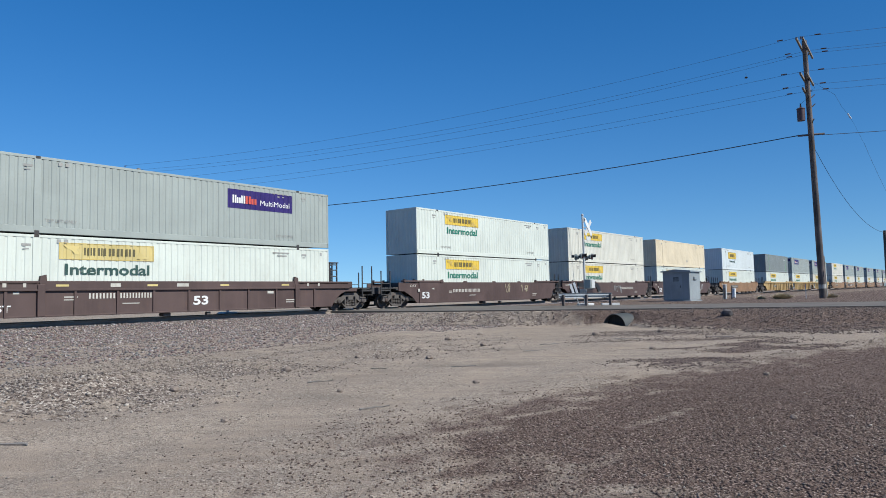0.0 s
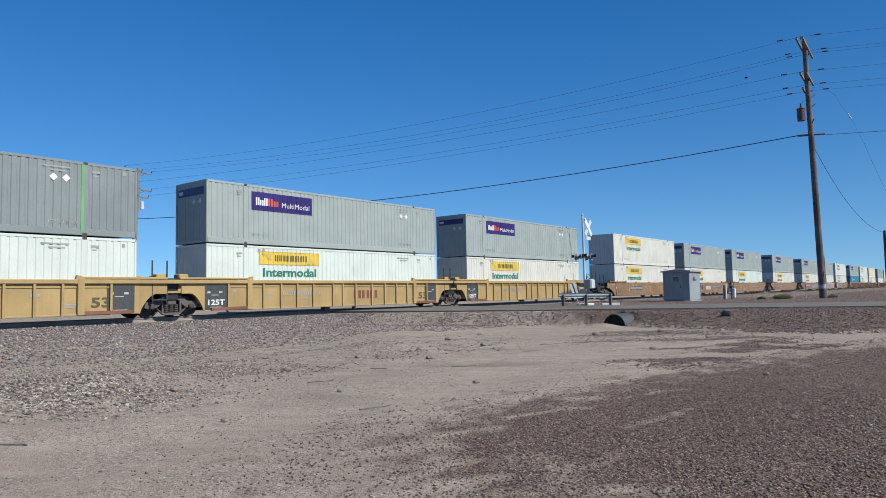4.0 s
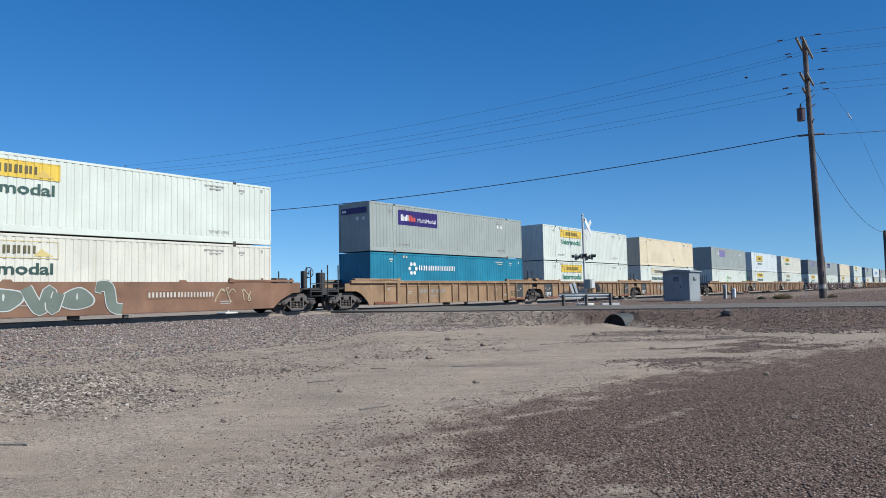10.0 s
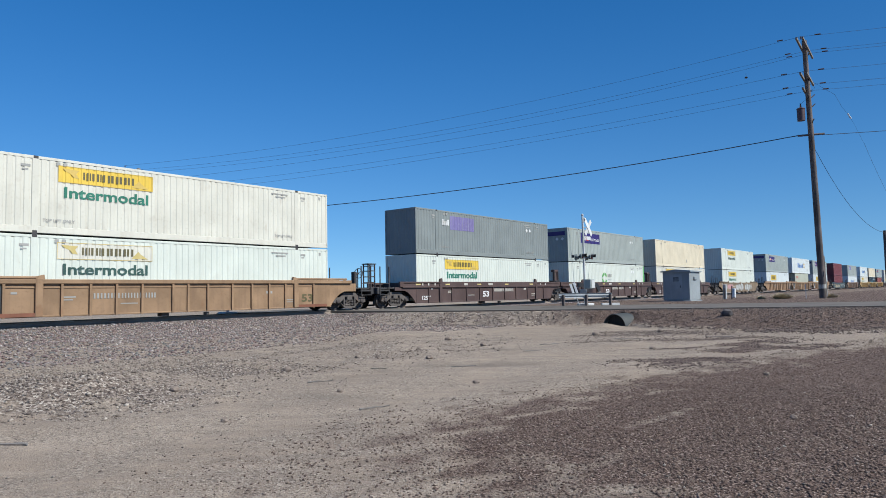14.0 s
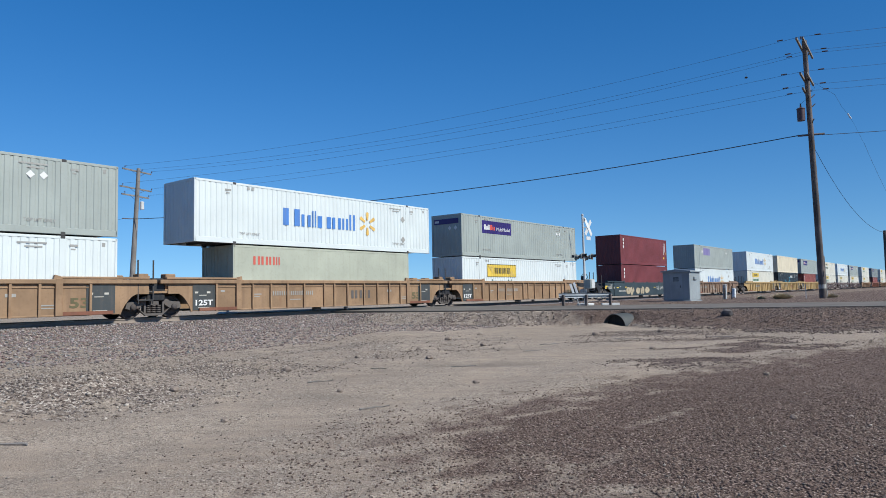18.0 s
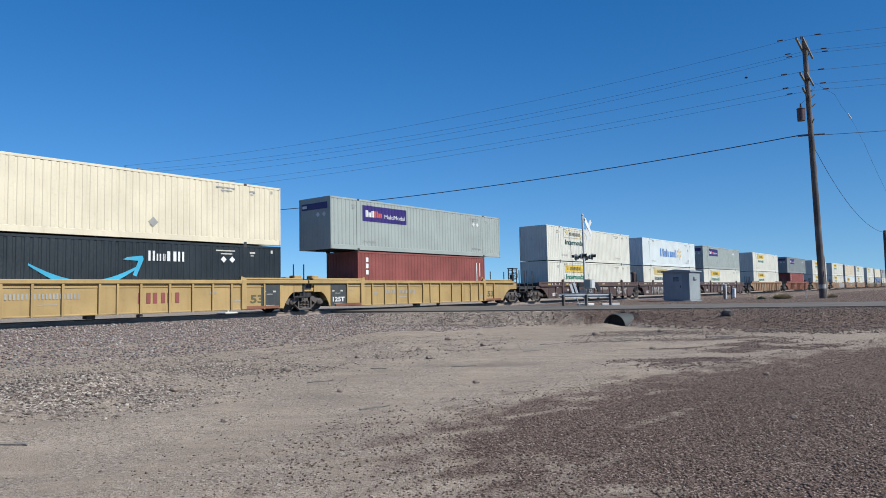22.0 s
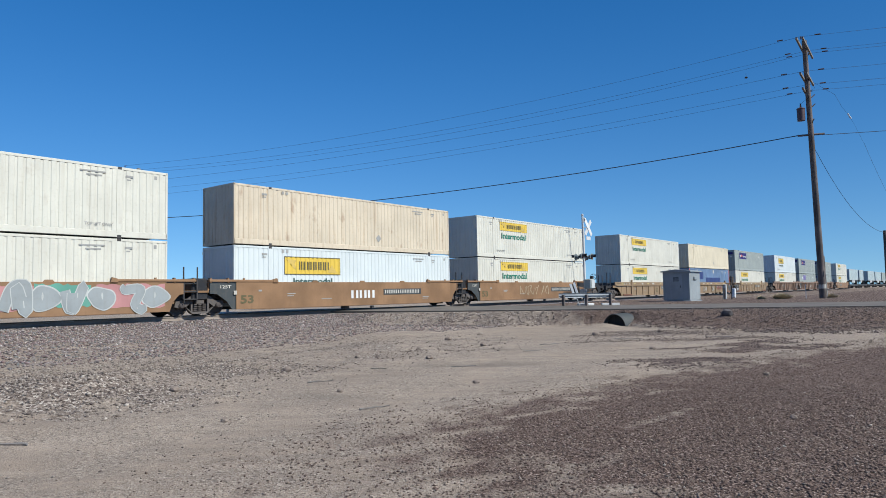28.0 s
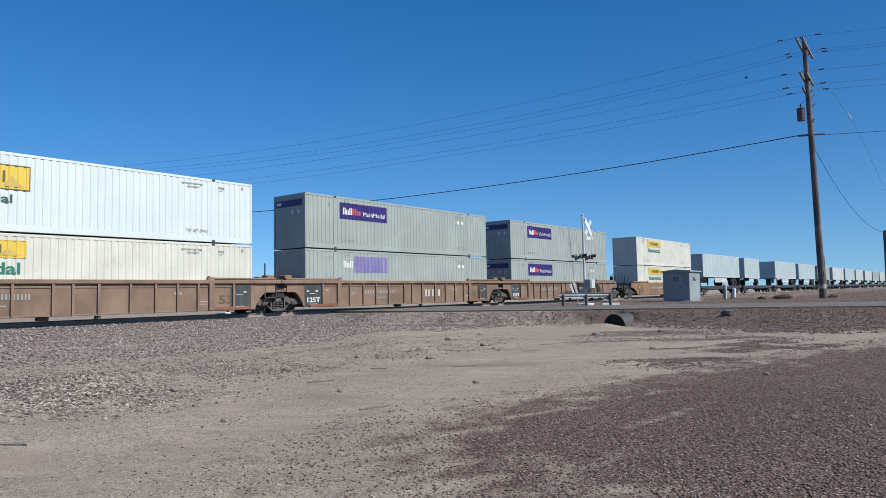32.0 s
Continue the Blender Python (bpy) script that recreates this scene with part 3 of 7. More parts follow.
def blue_logo(ob):
    """Large bright blue blocks and a gold six-ray star."""
    y, z = -CW / 2 - 0.001, 1.05
    part("trade_mark", blocks((1.25, 0.72, 0.3, 1.1, 0.72, 0.5, 0.5), 0.13, 4.84, 9.75, z, z + 0.86, y - 0.004, SKYB, "bl", (1, 3, 4, 5)), ob, "bright blue plain blocks in place of a trade name")
    def star(g):
        cx, cz = 10.72, z + 0.45
        for i in range(6):
            a = math.pi / 2 + i * math.pi / 3
            p = lambda r, d: (cx + r * math.cos(a + d), cz + r * math.sin(a + d))
            g.prism([p(0.22, -0.3), p(0.62, -0.17), p(0.68, 0.0), p(0.62, 0.17), p(0.22, 0.3)], y - 0.006, y - 0.002)
    part("star_mark", stored("star", GOLD, star), ob, "gold six-ray star")
    def sq(g):
        for zz in (0.55, 1.75):
            g.prism([(13.7, zz), (13.9, zz + 0.2), (13.7, zz + 0.4), (13.5, zz + 0.2)], y - 0.004, y)
    part("placard_holder", stored("wplac", MARK, sq), ob, "dark diamond placard holders")


# ---- well cars ----
def wheel_profile():
    return [(0.05, -0.09), (0.17, -0.09), (0.19, -0.03), (0.36, -0.03), (0.38, -0.07), (0.455, -0.07), (0.46, 0.05), (0.485, 0.075), (0.485, 0.1), (0.38, 0.1), (0.36, 0.03), (0.19, 0.03), (0.17, 0.09), (0.05, 0.09)]


def bogie(ob, cx, base=1.78, parent_name="bogie"):
    """A two-axle bogie centred at cx, with cast side frames, springs, wheels and axles."""
    R = 0.46
    bg = part(parent_name, stored(("bolster", cx), GRIME, lambda g: [g.box(cx - 0.2, cx + 0.2, -1.15, 1.15, 0.52, 0.78, 0.03)]), ob, "dark greasy bogie")
    for s in (-1, 1):
        def frame_side(g, s=s):
            ys = sorted((s * 0.98, s * 1.12))
            b = base / 2
            top = [(-b - 0.32, 0.42), (-b - 0.26, 0.66), (-b + 0.2, 0.70), (-0.42, 0.92), (0.42, 0.92), (b - 0.2, 0.70), (b + 0.26, 0.66), (b + 0.32, 0.42)]
            low = [(b + 0.1, 0.36), (b - 0.22, 0.42), (0.46, 0.56), (0.40, 0.72), (-0.40, 0.72), (-0.46, 0.56), (-b + 0.22, 0.42), (-b - 0.1, 0.36)]
            g.prism([(cx + x, z) for x, z in (top + low)][::-1], *ys)
            g.prism([(cx + x, z) for x, z in ((-b + 0.2, 0.42), (-0.40, 0.2), (0.40, 0.2), (b - 0.2, 0.42), (b - 0.3, 0.30), (0.36, 0.1), (-0.36, 0.1), (-b + 0.3, 0.30))][::-1], *ys)
            for q in (-0.44, 0.36):
                g.box(cx + q, cx + q + 0.08, *ys, 0.2, 0.75)
        part("side_frame", stored(("sframe", cx, s, base), GRIME, frame_side), bg)
        def springs(g, s=s):
            for q in (-0.22, 0.0, 0.22):
                for i in range(4):
                    g.ring((cx + q, s * 1.05, 0.25 + i * 0.085), (0, 0, 1), 0.075, 0.036, 10, 5)
        if s < 0:
            part("spring_nest", stored(("springs", cx, s), WHEEL_M, springs), bg, stuff=True)
        for e in ((-1, 1) if s < 0 else ()):
            part("bearing_cap", stored(("cap", cx, s, e, base), WHEEL_M, lambda g: g.lathe((cx + e * base / 2, s * 1.12, R), (0, s, 0), [(0.13, -0.1), (0.13, 0.05), (0.09, 0.09), (0.001, 0.1)], 12)), bg)
    for e in (-1, 1):
        part("axle", stored(("axle", cx, e, base), WHEEL_M, lambda g: g.tube([(cx + e * base / 2, -1.0, R), (cx + e * base / 2, 1.0, R)], 0.08, 10)), bg)
        for s in (-1, 1):
            part("wheel", stored(("wheel", cx, e, s, base), WHEEL_M, lambda g: g.lathe((cx + e * base / 2, s * 0.76, R), (0, -s, 0), wheel_profile(), 24), True), bg)
    return bg


def arch_outline(x_in, x_out, z_low, z_top, z_arch, flip):
    """A plate that ends in an arch over the wheels: outline in x and z."""
    a, b = x_in, x_out
    pts = [(a, z_low), (a, z_top), (b, z_top), (b, z_arch)]
    w = a - b
    for q in (0.15, 0.3, 0.45, 0.6, 0.72, 0.82, 0.9):
        z = z_arch - (z_arch - z_low) * max(0.0, (q - 0.42) / 0.58) ** 1.7
        pts.append((b + w * q, z))
    pts.append((b + w * 0.97, z_low))
    return [(L53 - x, z) for x, z in pts] if flip else pts[::-1]


def well_end(ob, mat, style, flip, coupled, colour):
    """One end of a well: end plates over the bogie, platform, posts and, at a coupled end, coupler, ladder and brake gear."""
    f = (lambda x: L53 - x) if flip else (lambda x: x)
    tag = (style, flip, coupled)
    out = -3.35 if coupled else -1.45
    def span(a, b):
        return (min(f(a), f(b)), max(f(a), f(b)))
    zt = {"ribbed": 1.42, "ledge": 1.2, "smooth": 1.48}[style]
    for s in (-1, 1):
        ys = sorted((s * 1.27, s * 1.33))
        def plate(g, ys=ys):
            if style == "smooth":
                e = -1.75 if coupled else (-0.75 if flip else -1.25)
                o = [(0.1, 0.24), (0.1, zt), (e, zt), (e, 0.98), (e * 0.71, 0.95), (e * 0.31, 0.62), (-0.1, 0.24)]
            else:
                o = arch_outline(-0.1, (-1.3 if flip else -1.2) if not coupled else -2.0, 0.2, zt, 1.0, False)[::-1]
            o = [(f(x), z) for x, z in o]
            area = sum(o[i][0] * o[(i + 1) % len(o)][1] - o[(i + 1) % len(o)][0] * o[i][1] for i in range(len(o)))
            g.prism(o if area > 0 else o[::-1], *ys)
        dark = not coupled and (colour == "tan" or (style == "smooth" and not flip and colour != "brown"))
        part("end_plate", stored((tag, "plate", s), PLATE if dark else mat, plate), ob, "dark steel end plate" if dark else "")
        if not coupled and (style == "ribbed" or colour == "tan"):
            part("end_box", stored((tag, "ebox", s), mat, lambda g: g.box(*span(-1.3, -0.85), *sorted((s * 0.85, s * 1.3)), 1.3, 1.84, 0.03) if colour != "tan" else g.box(*span(-1.2, -1.0), *sorted((s * 1.02, s * 1.22)), 1.1, 2.3, 0.02)), ob)
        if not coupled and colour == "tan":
            # back of the recess under the ledge, its shade put into the near-black colour
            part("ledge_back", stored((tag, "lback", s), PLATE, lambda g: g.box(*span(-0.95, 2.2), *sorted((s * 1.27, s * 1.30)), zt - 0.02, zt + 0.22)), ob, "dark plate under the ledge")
            part("ledge_bracket", stored((tag, "lbrack", s), mat, lambda g: [g.box(*span(x, x + w), *sorted((s * 1.30, s * 1.38)), zt + 0.02, zt + 0.17, 0.01) for x, w in ((-0.9, 0.42), (1.35, 0.14), (1.9, 0.2))]), ob)
            part("plate_text", stored((tag, "ltext", s), PALE, lambda g: [g.box(*span(x, x + w), *sorted((s * 1.30, s * 1.306)), zt + a, zt + b) for x, w, a, b in ((0.1, 0.12, 0.09, 0.17), (0.62, 0.1, 0.1, 0.17), (0.95, 0.2, 0.11, 0.16), (0.7, 0.2, 0.0, 0.04))]), ob)
            if flip and s < 0:
                part("end_ladder", stored((tag, "elad"), STEEL, lambda g: [g.box(*span(x, x + 0.06), -1.46, -1.398, 0.55, z, 0.01) for x, z in ((-0.3, 2.45), (-0.95, 1.7))] + [g.box(*span(-0.92, -0.27), -1.45, -1.41, z, z + 0.045, 0.008) for z in (0.6, 0.86, 1.12, 1.38)] + [g.tube([(f(-0.62), -1.42, 1.4), (f(-0.62), -1.42, 2.2), (f(-0.3), -1.42, 2.4)], 0.022, 6)]), ob, "dark steel ladder")
        lift = {"ribbed": 0.34, "ledge": 0.56, "smooth": 0.2}[style]
        part("end_ledge", stored((tag, "ledge", s), mat, lambda g: [g.box(*span(-1.3, 2.3), *sorted((s * 1.12, s * 1.40)), zt + 0.19 if style != "smooth" else zt + 0.02, zt + 0.28 if style != "smooth" else zt + 0.13, 0.015)]
                 + [g.box(*span(x, x + 0.07), *sorted((s * 1.2, s * 1.36)), zt - 0.02, zt + 0.2) for x in (-1.25, -0.35, 0.5)]), ob)
        part("container_guide", stored((tag, "guide", s), mat, lambda g: g.prism([(x, z) for x, z in ([(f(2.12), zt), (f(2.42), zt), (f(2.36), zt + lift), (f(2.16), zt + lift - 0.05)][::-1 if flip else 1])], *sorted((s * 1.31, s * 1.43)))), ob)
        for x in ((-2.5, -1.85) if not coupled else (-3.2, -2.45)):
            if (coupled or not flip) and (s < 0 or (coupled and x > -3.0)):
                part("grab_post", stored((tag, "grab", s, x), STEEL, lambda g: g.tube([(f(x), s * 1.30, 0.75), (f(x), s * 1.30, 2.15 if style == "smooth" else 2.4)], 0.036, 6)), ob)
        if coupled:
            def rungs(g):
                for z in (0.78, 1.1, 1.42):
                    g.tube([(f(-3.2), s * 1.30, z), (f(-2.45), s * 1.30, z)], 0.02, 6)
                g.box(*span(-3.25, -2.4), *sorted((s * 1.05, s * 1.32)), 0.98, 1.05, 0.01)
            part("side_ladder", stored((tag, "rungs", s), STEEL, rungs), ob)
    if not coupled and not flip:
        part("hinge_cover", stored((tag, "hood"), GLOSS_B, lambda g: g.box(-2.05, -1.25, -1.2, 1.2, 0.7, 1.66, 0.05)), ob, "black cover over the hinge")
        if style == "ledge" and colour == "brown":
            part("hinge_mast", stored((tag, "hmast"), mat, lambda g: [g.box(-1.8, -1.55, -1.0, -0.75, 1.5, 2.5, 0.03), g.box(-1.95, -1.3, -1.05, -0.7, 2.35, 2.55, 0.03), g.box(-1.4, -1.25, -1.0, -0.8, 1.5, 2.35, 0.02)]), ob, "dark brown steel mast over the hinge")
        part("hinge_step", stored((tag, "step"), STEEL, lambda g: [g.box(-2.5, -1.85, -1.32, -1.1, z, z + 0.05, 0.008) for z in (0.72, 1.06, 1.4)] + [g.tube([(x, -1.31, 0.6), (x, -1.31, 1.5)], 0.022, 6) for x in (-2.48, -1.87)]), ob, "dark steel step")
    part("end_platform", stored((tag, "platf"), STEEL if coupled else mat, lambda g: [
        g.box(*span(out, 0.05), -0.42, 0.42, 0.78, 1.22, 0.03), g.box(*span(-1.9, -0.1), -1.27, 1.27, 1.02, 1.12, 0.01),
        g.box(*span(-0.35, -0.12), -1.27, 1.27, 0.55, 1.5, 0.02)]), ob)
    if coupled:
        part("end_beam", stored((tag, "beam"), STEEL, lambda g: [g.box(*span(-3.42, -3.25), -1.3, 1.3, 0.82, 1.2, 0.02), g.box(*span(-3.3, -1.9), -1.2, 1.2, 1.12, 1.17, 0.01)]), ob, "dark steel end beam")
        part("coupler", stored((tag, "coup"), GRIME, lambda g: [g.box(*span(-3.65, -3.2), -0.1, 0.1, 0.72, 0.95, 0.03), g.prism([(x, z) for x, z in ([(f(-3.74), 0.68), (f(-3.5), 0.68), (f(-3.5), 1.0), (f(-3.74), 1.0)][::-1 if flip else 1])], -0.19, 0.2)]), ob, "greasy knuckle coupler")
        part("air_hose", stored((tag, "hose"), RUBBER, lambda g: g.tube([(f(-3.4), -0.45, 0.85), (f(-3.52), -0.45, 0.55), (f(-3.68), -0.3, 0.36), (f(-3.74), -0.15, 0.45)], 0.03, 8)), ob, "black rubber air hose")
        if style == "ledge" and colour == "brown":
            def tower(g):
                for x in (-2.3, -1.75):
                    for y in (0.55, 0.95):
                        g.box(*span(x, x + 0.06), y, y + 0.06, 1.17, 2.62)
                for z in (1.5, 1.85, 2.2, 2.5):
                    g.box(*span(-2.3, -1.69), 0.55, 0.59, z, z + 0.06)
                    g.box(*span(-2.3, -1.69), 0.97, 1.01, z, z + 0.06)
                g.box(*span(-2.34, -1.65), 0.5, 1.05, 2.62, 2.68)
            part("connector_rack", stored((tag, "rack"), STEEL, tower), ob, "dark open lattice storage rack", stuff=True)
        if flip and not (style == "ledge" and colour == "brown"):
            part("brake_box", stored((tag, "bbox"), STEEL, lambda g: [g.box(*span(-2.72, -2.52), -0.7, -0.4, 1.2, 2.1, 0.03), g.tube([(f(-2.6), -0.55, 1.9), (f(-2.95), -0.55, 2.0)], 0.04, 8)]), ob, "dark hand brake housing")
            def bw(g):
                c = (f(-2.97), -0.55, 2.02)
                g.ring(c, (1, 0.25, 0), 0.27, 0.022, 22, 6)
                for i in range(5):
                    a = i * 2 * math.pi / 5
                    d = Vector((-0.24, 0.97, 0)) * math.cos(a) + Vector((0, 0, 1)) * math.sin(a)
                    g.tube([c, tuple(Vector(c) + d * 0.27)], 0.014, 5)
            part("brake_wheel", stored((tag, "bwheel"), STEEL, bw), ob, "dark spoked hand brake wheel")
            part("tool_box", stored((tag, "tbox"), STEEL, lambda g: g.box(*span(-2.2, -1.35), 0.2, 0.95, 1.17, 1.75, 0.04)), ob, "dark steel box")
        elif not flip:
            part("walkway_tread", stored((tag, "tread"), STEEL, lambda g: [g.box(*span(-3.2 + i * 0.16, -3.12 + i * 0.16), -1.15, 1.15, 1.175, 1.2) for i in range(8)]), ob)
            if style == "ribbed":
                part("connector_bin", stored((tag, "bin"), STEEL, lambda g: g.box(*span(-2.15, -1.75), 0.5, 0.9, 1.15, 2.08, 0.03)), ob)


def smear(ob, seed, x0, x1, z0, z1, y, fill, line, n=6, thin=False):
    """Spray-painted letters that cannot be read: bent fat strokes with an outline, or thin loops."""
    rnd = random.Random(seed)
    w, h = (x1 - x0) / n, z1 - z0
    def ribbon(g, pts, wide, yy):
        out = []
        for j in range(len(pts)):
            d = (Vector(pts[min(j + 1, len(pts) - 1)]) - Vector(pts[max(j - 1, 0)])).normalized().orthogonal() * wide
            out += [(pts[j][0] - d.x, yy - 0.0005 * j, pts[j][1] - d.y), (pts[j][0] + d.x, yy - 0.0005 * j, pts[j][1] + d.y)]
        g.poly(out, [(2 * j, 2 * j + 2, 2 * j + 3, 2 * j + 1) for j in range(len(pts) - 1)])
    for i in range(n):
        cx = x0 + (i + 0.5) * w
        k = rnd.choice((4, 5, 5, 6))
        rough = [Vector((cx + w * rnd.uniform(-0.5, 0.5), z0 + h * (0.12 if j % 2 else 0.88) + h * rnd.uniform(-0.06, 0.16) * (1 if j % 2 else -1))) for j in range(k)]
        rough.sort(key=lambda p: p.x + rnd.uniform(-0.35, 0.35) * w)
        pts = []
        for j in range(k - 1):
            p0, p1, p2, p3 = rough[max(j - 1, 0)], rough[j], rough[j + 1], rough[min(j + 2, k - 1)]
            for q in range(7):
                t = q / 7
                pts.append(tuple(0.5 * (2 * p1 + (p2 - p0) * t + (2 * p0 - 5 * p1 + 4 * p2 - p3) * t * t + (3 * p1 - p0 - 3 * p2 + p3) * t ** 3)))
        pts = [(min(max(px, x0), x1), min(max(pz, z0 + 0.04), z1 - 0.04)) for px, pz in pts]
        step = 0.0008 * (i % 3)
        # a rounded bubble outline
        m = rnd.choice((7, 8, 9))
        knots = [Vector((cx + w * (0.5 if thin else 0.62) * rnd.uniform(0.7, 1.08) * math.cos(2 * math.pi * j / m), (z0 + z1) / 2 + h * 0.46 * rnd.uniform(0.72, 1.0) * math.sin(2 * math.pi * j / m))) for j in range(m)]
        bub = []
        for j in range(m):
            p0, p1, p2, p3 = (knots[(j + e) % m] for e in (-1, 0, 1, 2))
            for q in range(6):
                t = q / 6
                bub.append(tuple(0.5 * (2 * p1 + (p2 - p0) * t + (2 * p0 - 5 * p1 + 4 * p2 - p3) * t * t + (3 * p1 - p0 - 3 * p2 + p3) * t ** 3)))
        if thin:
            arc = [(cx + (a - cx) * 0.7, (z0 + z1) / 2 + (b - (z0 + z1) / 2) * 0.8) for a, b in bub[4:4 + rnd.choice((16, 22, 28))]]
            part("graffiti", stored(("graf", seed, i), fill, lambda g: [ribbon(g, pts, 0.024, y - 0.008 - step)] + ([ribbon(g, arc, 0.02, y - 0.0095 - step)] if i % 2 else [])), ob, "thin spray-painted scrawl")
        else:
            fat = min(0.2, 0.16 * w)
            if i % 2 == 0:
                # a filled bubble letter with a slot in its middle
                cz = (z0 + z1) / 2
                def blob(g, grow, slot, yy):
                    n2 = len(bub)
                    out = [(cx + (a - cx) * grow, yy, cz + (b - cz) * grow) for a, b in bub]
                    mid = [(cx + (a - cx) * slot * 0.2, yy, cz + 0.08 * h + (b - cz) * slot) for a, b in bub]
                    g.poly(out + mid, [(q, (q + 1) % n2, (q + 1) % n2 + n2, q + n2) for q in range(n2)])
                edge = part("graffiti", stored(("grafl", seed, i), line, lambda g: blob(g, 1.0, 0.02, y - 0.006 - step)), ob, "spray-painted unreadable letter")
                part("letter_fill", stored(("graf", seed, i), fill, lambda g: blob(g, 0.9, 0.3, y - 0.010 - step)), edge)
                continue
            edge = part("graffiti", stored(("grafl", seed, i), line, lambda g: ribbon(g, pts, fat + 0.035, y - 0.006 - step)), ob, "spray-painted unreadable letter")
            part("letter_fill", stored(("graf", seed, i), fill, lambda g: ribbon(g, pts, fat, y - 0.010 - step)), edge)


def backdrop_paint(ob, seed, x0, x1, z0, z1, y, mat):
    """A sprayed field of colour with a wavy edge, behind painted letters."""
    rnd = random.Random(seed)
    n = 14
    top = [(x0 + (x1 - x0) * i / n, z1 - rnd.uniform(0, 0.12)) for i in range(n + 1)]
    low = [(x, z0 + rnd.uniform(0, 0.1)) for x, z in top]
    part("graffiti_field", stored(("field", seed, x0), mat, lambda g: g.poly([(x, y - 0.001 - 0.0009 * (seed % 6), z) for x, z in low + top], [(i, i + 1, n + 2 + i, n + 1 + i) for i in range(n)])), ob, "sprayed field of colour")


def well_car(style, colour, role, label, art=(), middle=False, marks=None):
    """One unit of a well car. role: which ends are coupled (c) or hinged to the next unit (h), e.g. 'ch'."""
    mat = CAR[colour]
    ob = tagged(new("well_car"), label, "railway car", "well cars of the train")
    zt = {"ribbed": 1.42, "ledge": 1.2, "smooth": 1.48}[style]
    # how far the deep top rail runs past each end; a hinged tan end has an open ledge there
    r0, r1 = (-2.25 if colour == "tan" and e == "h" else 1.6 for e in role)
    tag = (style, "body") if r0 == r1 == 1.6 else (style, "body", role)
    for s in (-1, 1):
        yo = lambda a, b: sorted((s * a, s * b))
        if style == "smooth":
            def side(g):
                g.prism([(0.08, 0.24), (L53 - 0.08, 0.24), (L53 - 0.08, zt), (0.08, zt)], *yo(1.33, 1.38))
                g.box(0.08, L53 - 0.08, *yo(1.25, 1.36), zt - 0.02, zt + 0.02, 0.008)
            part("side_wall", stored((tag, "side", s), mat, side), ob)
            for x in ((4.6, 8.0, 11.3) if s < 0 else ()):
                part("stand_off", stored((tag, "so", s), mat, lambda g: g.prism([(0, zt), (0.4, zt), (0.32, zt + 0.1), (0.08, zt + 0.1)], *yo(1.3, 1.385))), ob, m=pose(x, 0, 0))
        else:
            part("side_wall", stored((tag, "side", s), mat, lambda g: g.prism([(-0.1, 0.22), (L53 + 0.1, 0.22), (L53 + 0.1, zt), (-0.1, zt)], *yo(1.30, 1.345))), ob)
            if style == "ribbed":
                part("top_rail", stored((tag, "rail", s), mat, lambda g: g.box(-1.6, L53 + 1.6, *yo(1.25, 1.44), zt, zt + 0.17, 0.018)), ob)
                xs = [1.06, 2.99, 4.02, 5.02, 6.06, 7.4, 8.1, 9.05, 10.3, 11.36, 12.34, 13.3, L53 - 1.06]
                if s < 0:
                    part("lift_plate", stored((tag, "lift"), mat, lambda g: g.box(7.4, 8.1, -1.362, -1.345, 0.28, zt)), ob)
            else:
                part("top_rail", stored((tag, "rail", s), mat, lambda g: [g.box(-r0, L53 + r1, *yo(1.25, 1.40), zt, zt + 0.33, 0.02), g.box(-min(r0, 1.4), L53 + min(r1, 1.4), *yo(1.30, 1.43), zt - 0.04, zt + 0.035, 0.01)]), ob)
                xs = [1.06, 3.4, 5.0, 6.5, 8.08, 9.6, 11.1, 12.7, L53 - 1.06]
            if s > 0:
                part("far_rib", stored((tag, "ribs"), mat, lambda g: [g.box(x - 0.045, x + 0.045, 1.345, 1.40, 0.2, zt) for x in xs]), ob)
            rib_y = 1.43 if style == "ribbed" else 1.40
            for x in (xs if s < 0 else ()):
                part("rib", stored((tag, "rib", s), mat, lambda g: g.prism([(-0.045, 0.2), (0.045, 0.2), (0.045, zt), (-0.045, zt)], *yo(1.345, rib_y))), ob, m=pose(x, 0, 0))
            for x in ((2.2, L53 - 2.2) if s < 0 else ()):
                part("guide_post", stored((tag, "gp", s), mat, lambda g: g.box(-0.13, 0.13, *yo(1.345, 1.45), 0.22, zt + 0.2, 0.015)), ob, m=pose(x, 0, 0))
        part("bottom_sill", stored((tag, "sill", s), mat, lambda g: g.box(1.1, L53 - 1.1, *yo(1.22, 1.375), 0.205, 0.27, 0.012)), ob)
    part("well_floor", stored((tag, "floor"), STEEL, lambda g: [g.box(0.2, L53 - 0.2, -1.28, 1.28, 0.26, 0.32)] + [g.box(x, x + 0.25, -1.3, 1.3, 0.2, 0.26, 0.01) for x in (1.5, 4.8, 8.0, 11.2, 14.4)]), ob)
    part("brake_valve", stored((tag, "valve"), GRIME, lambda g: [g.box(7.0, 7.35, -1.2, -0.85, 0.06, 0.2, 0.02), g.box(9.0, 9.2, -1.28, -1.1, 0.04, 0.18, 0.02), g.tube([(1.6, -1.2, 0.235), (14.5, -1.2, 0.235)], 0.02, 6)]), ob, "dark underfloor valve")
    for flip, kind in ((False, role[0]), (True, role[1])):
        well_end(ob, mat, style, flip, kind == "c", colour)
        cx = -1.72 if kind == "c" else -1.64
        if kind == "c" or flip:
            bogie(ob, L53 - cx if flip else cx)
    # stencils
    y = -1.349 if style != "smooth" else -1.384
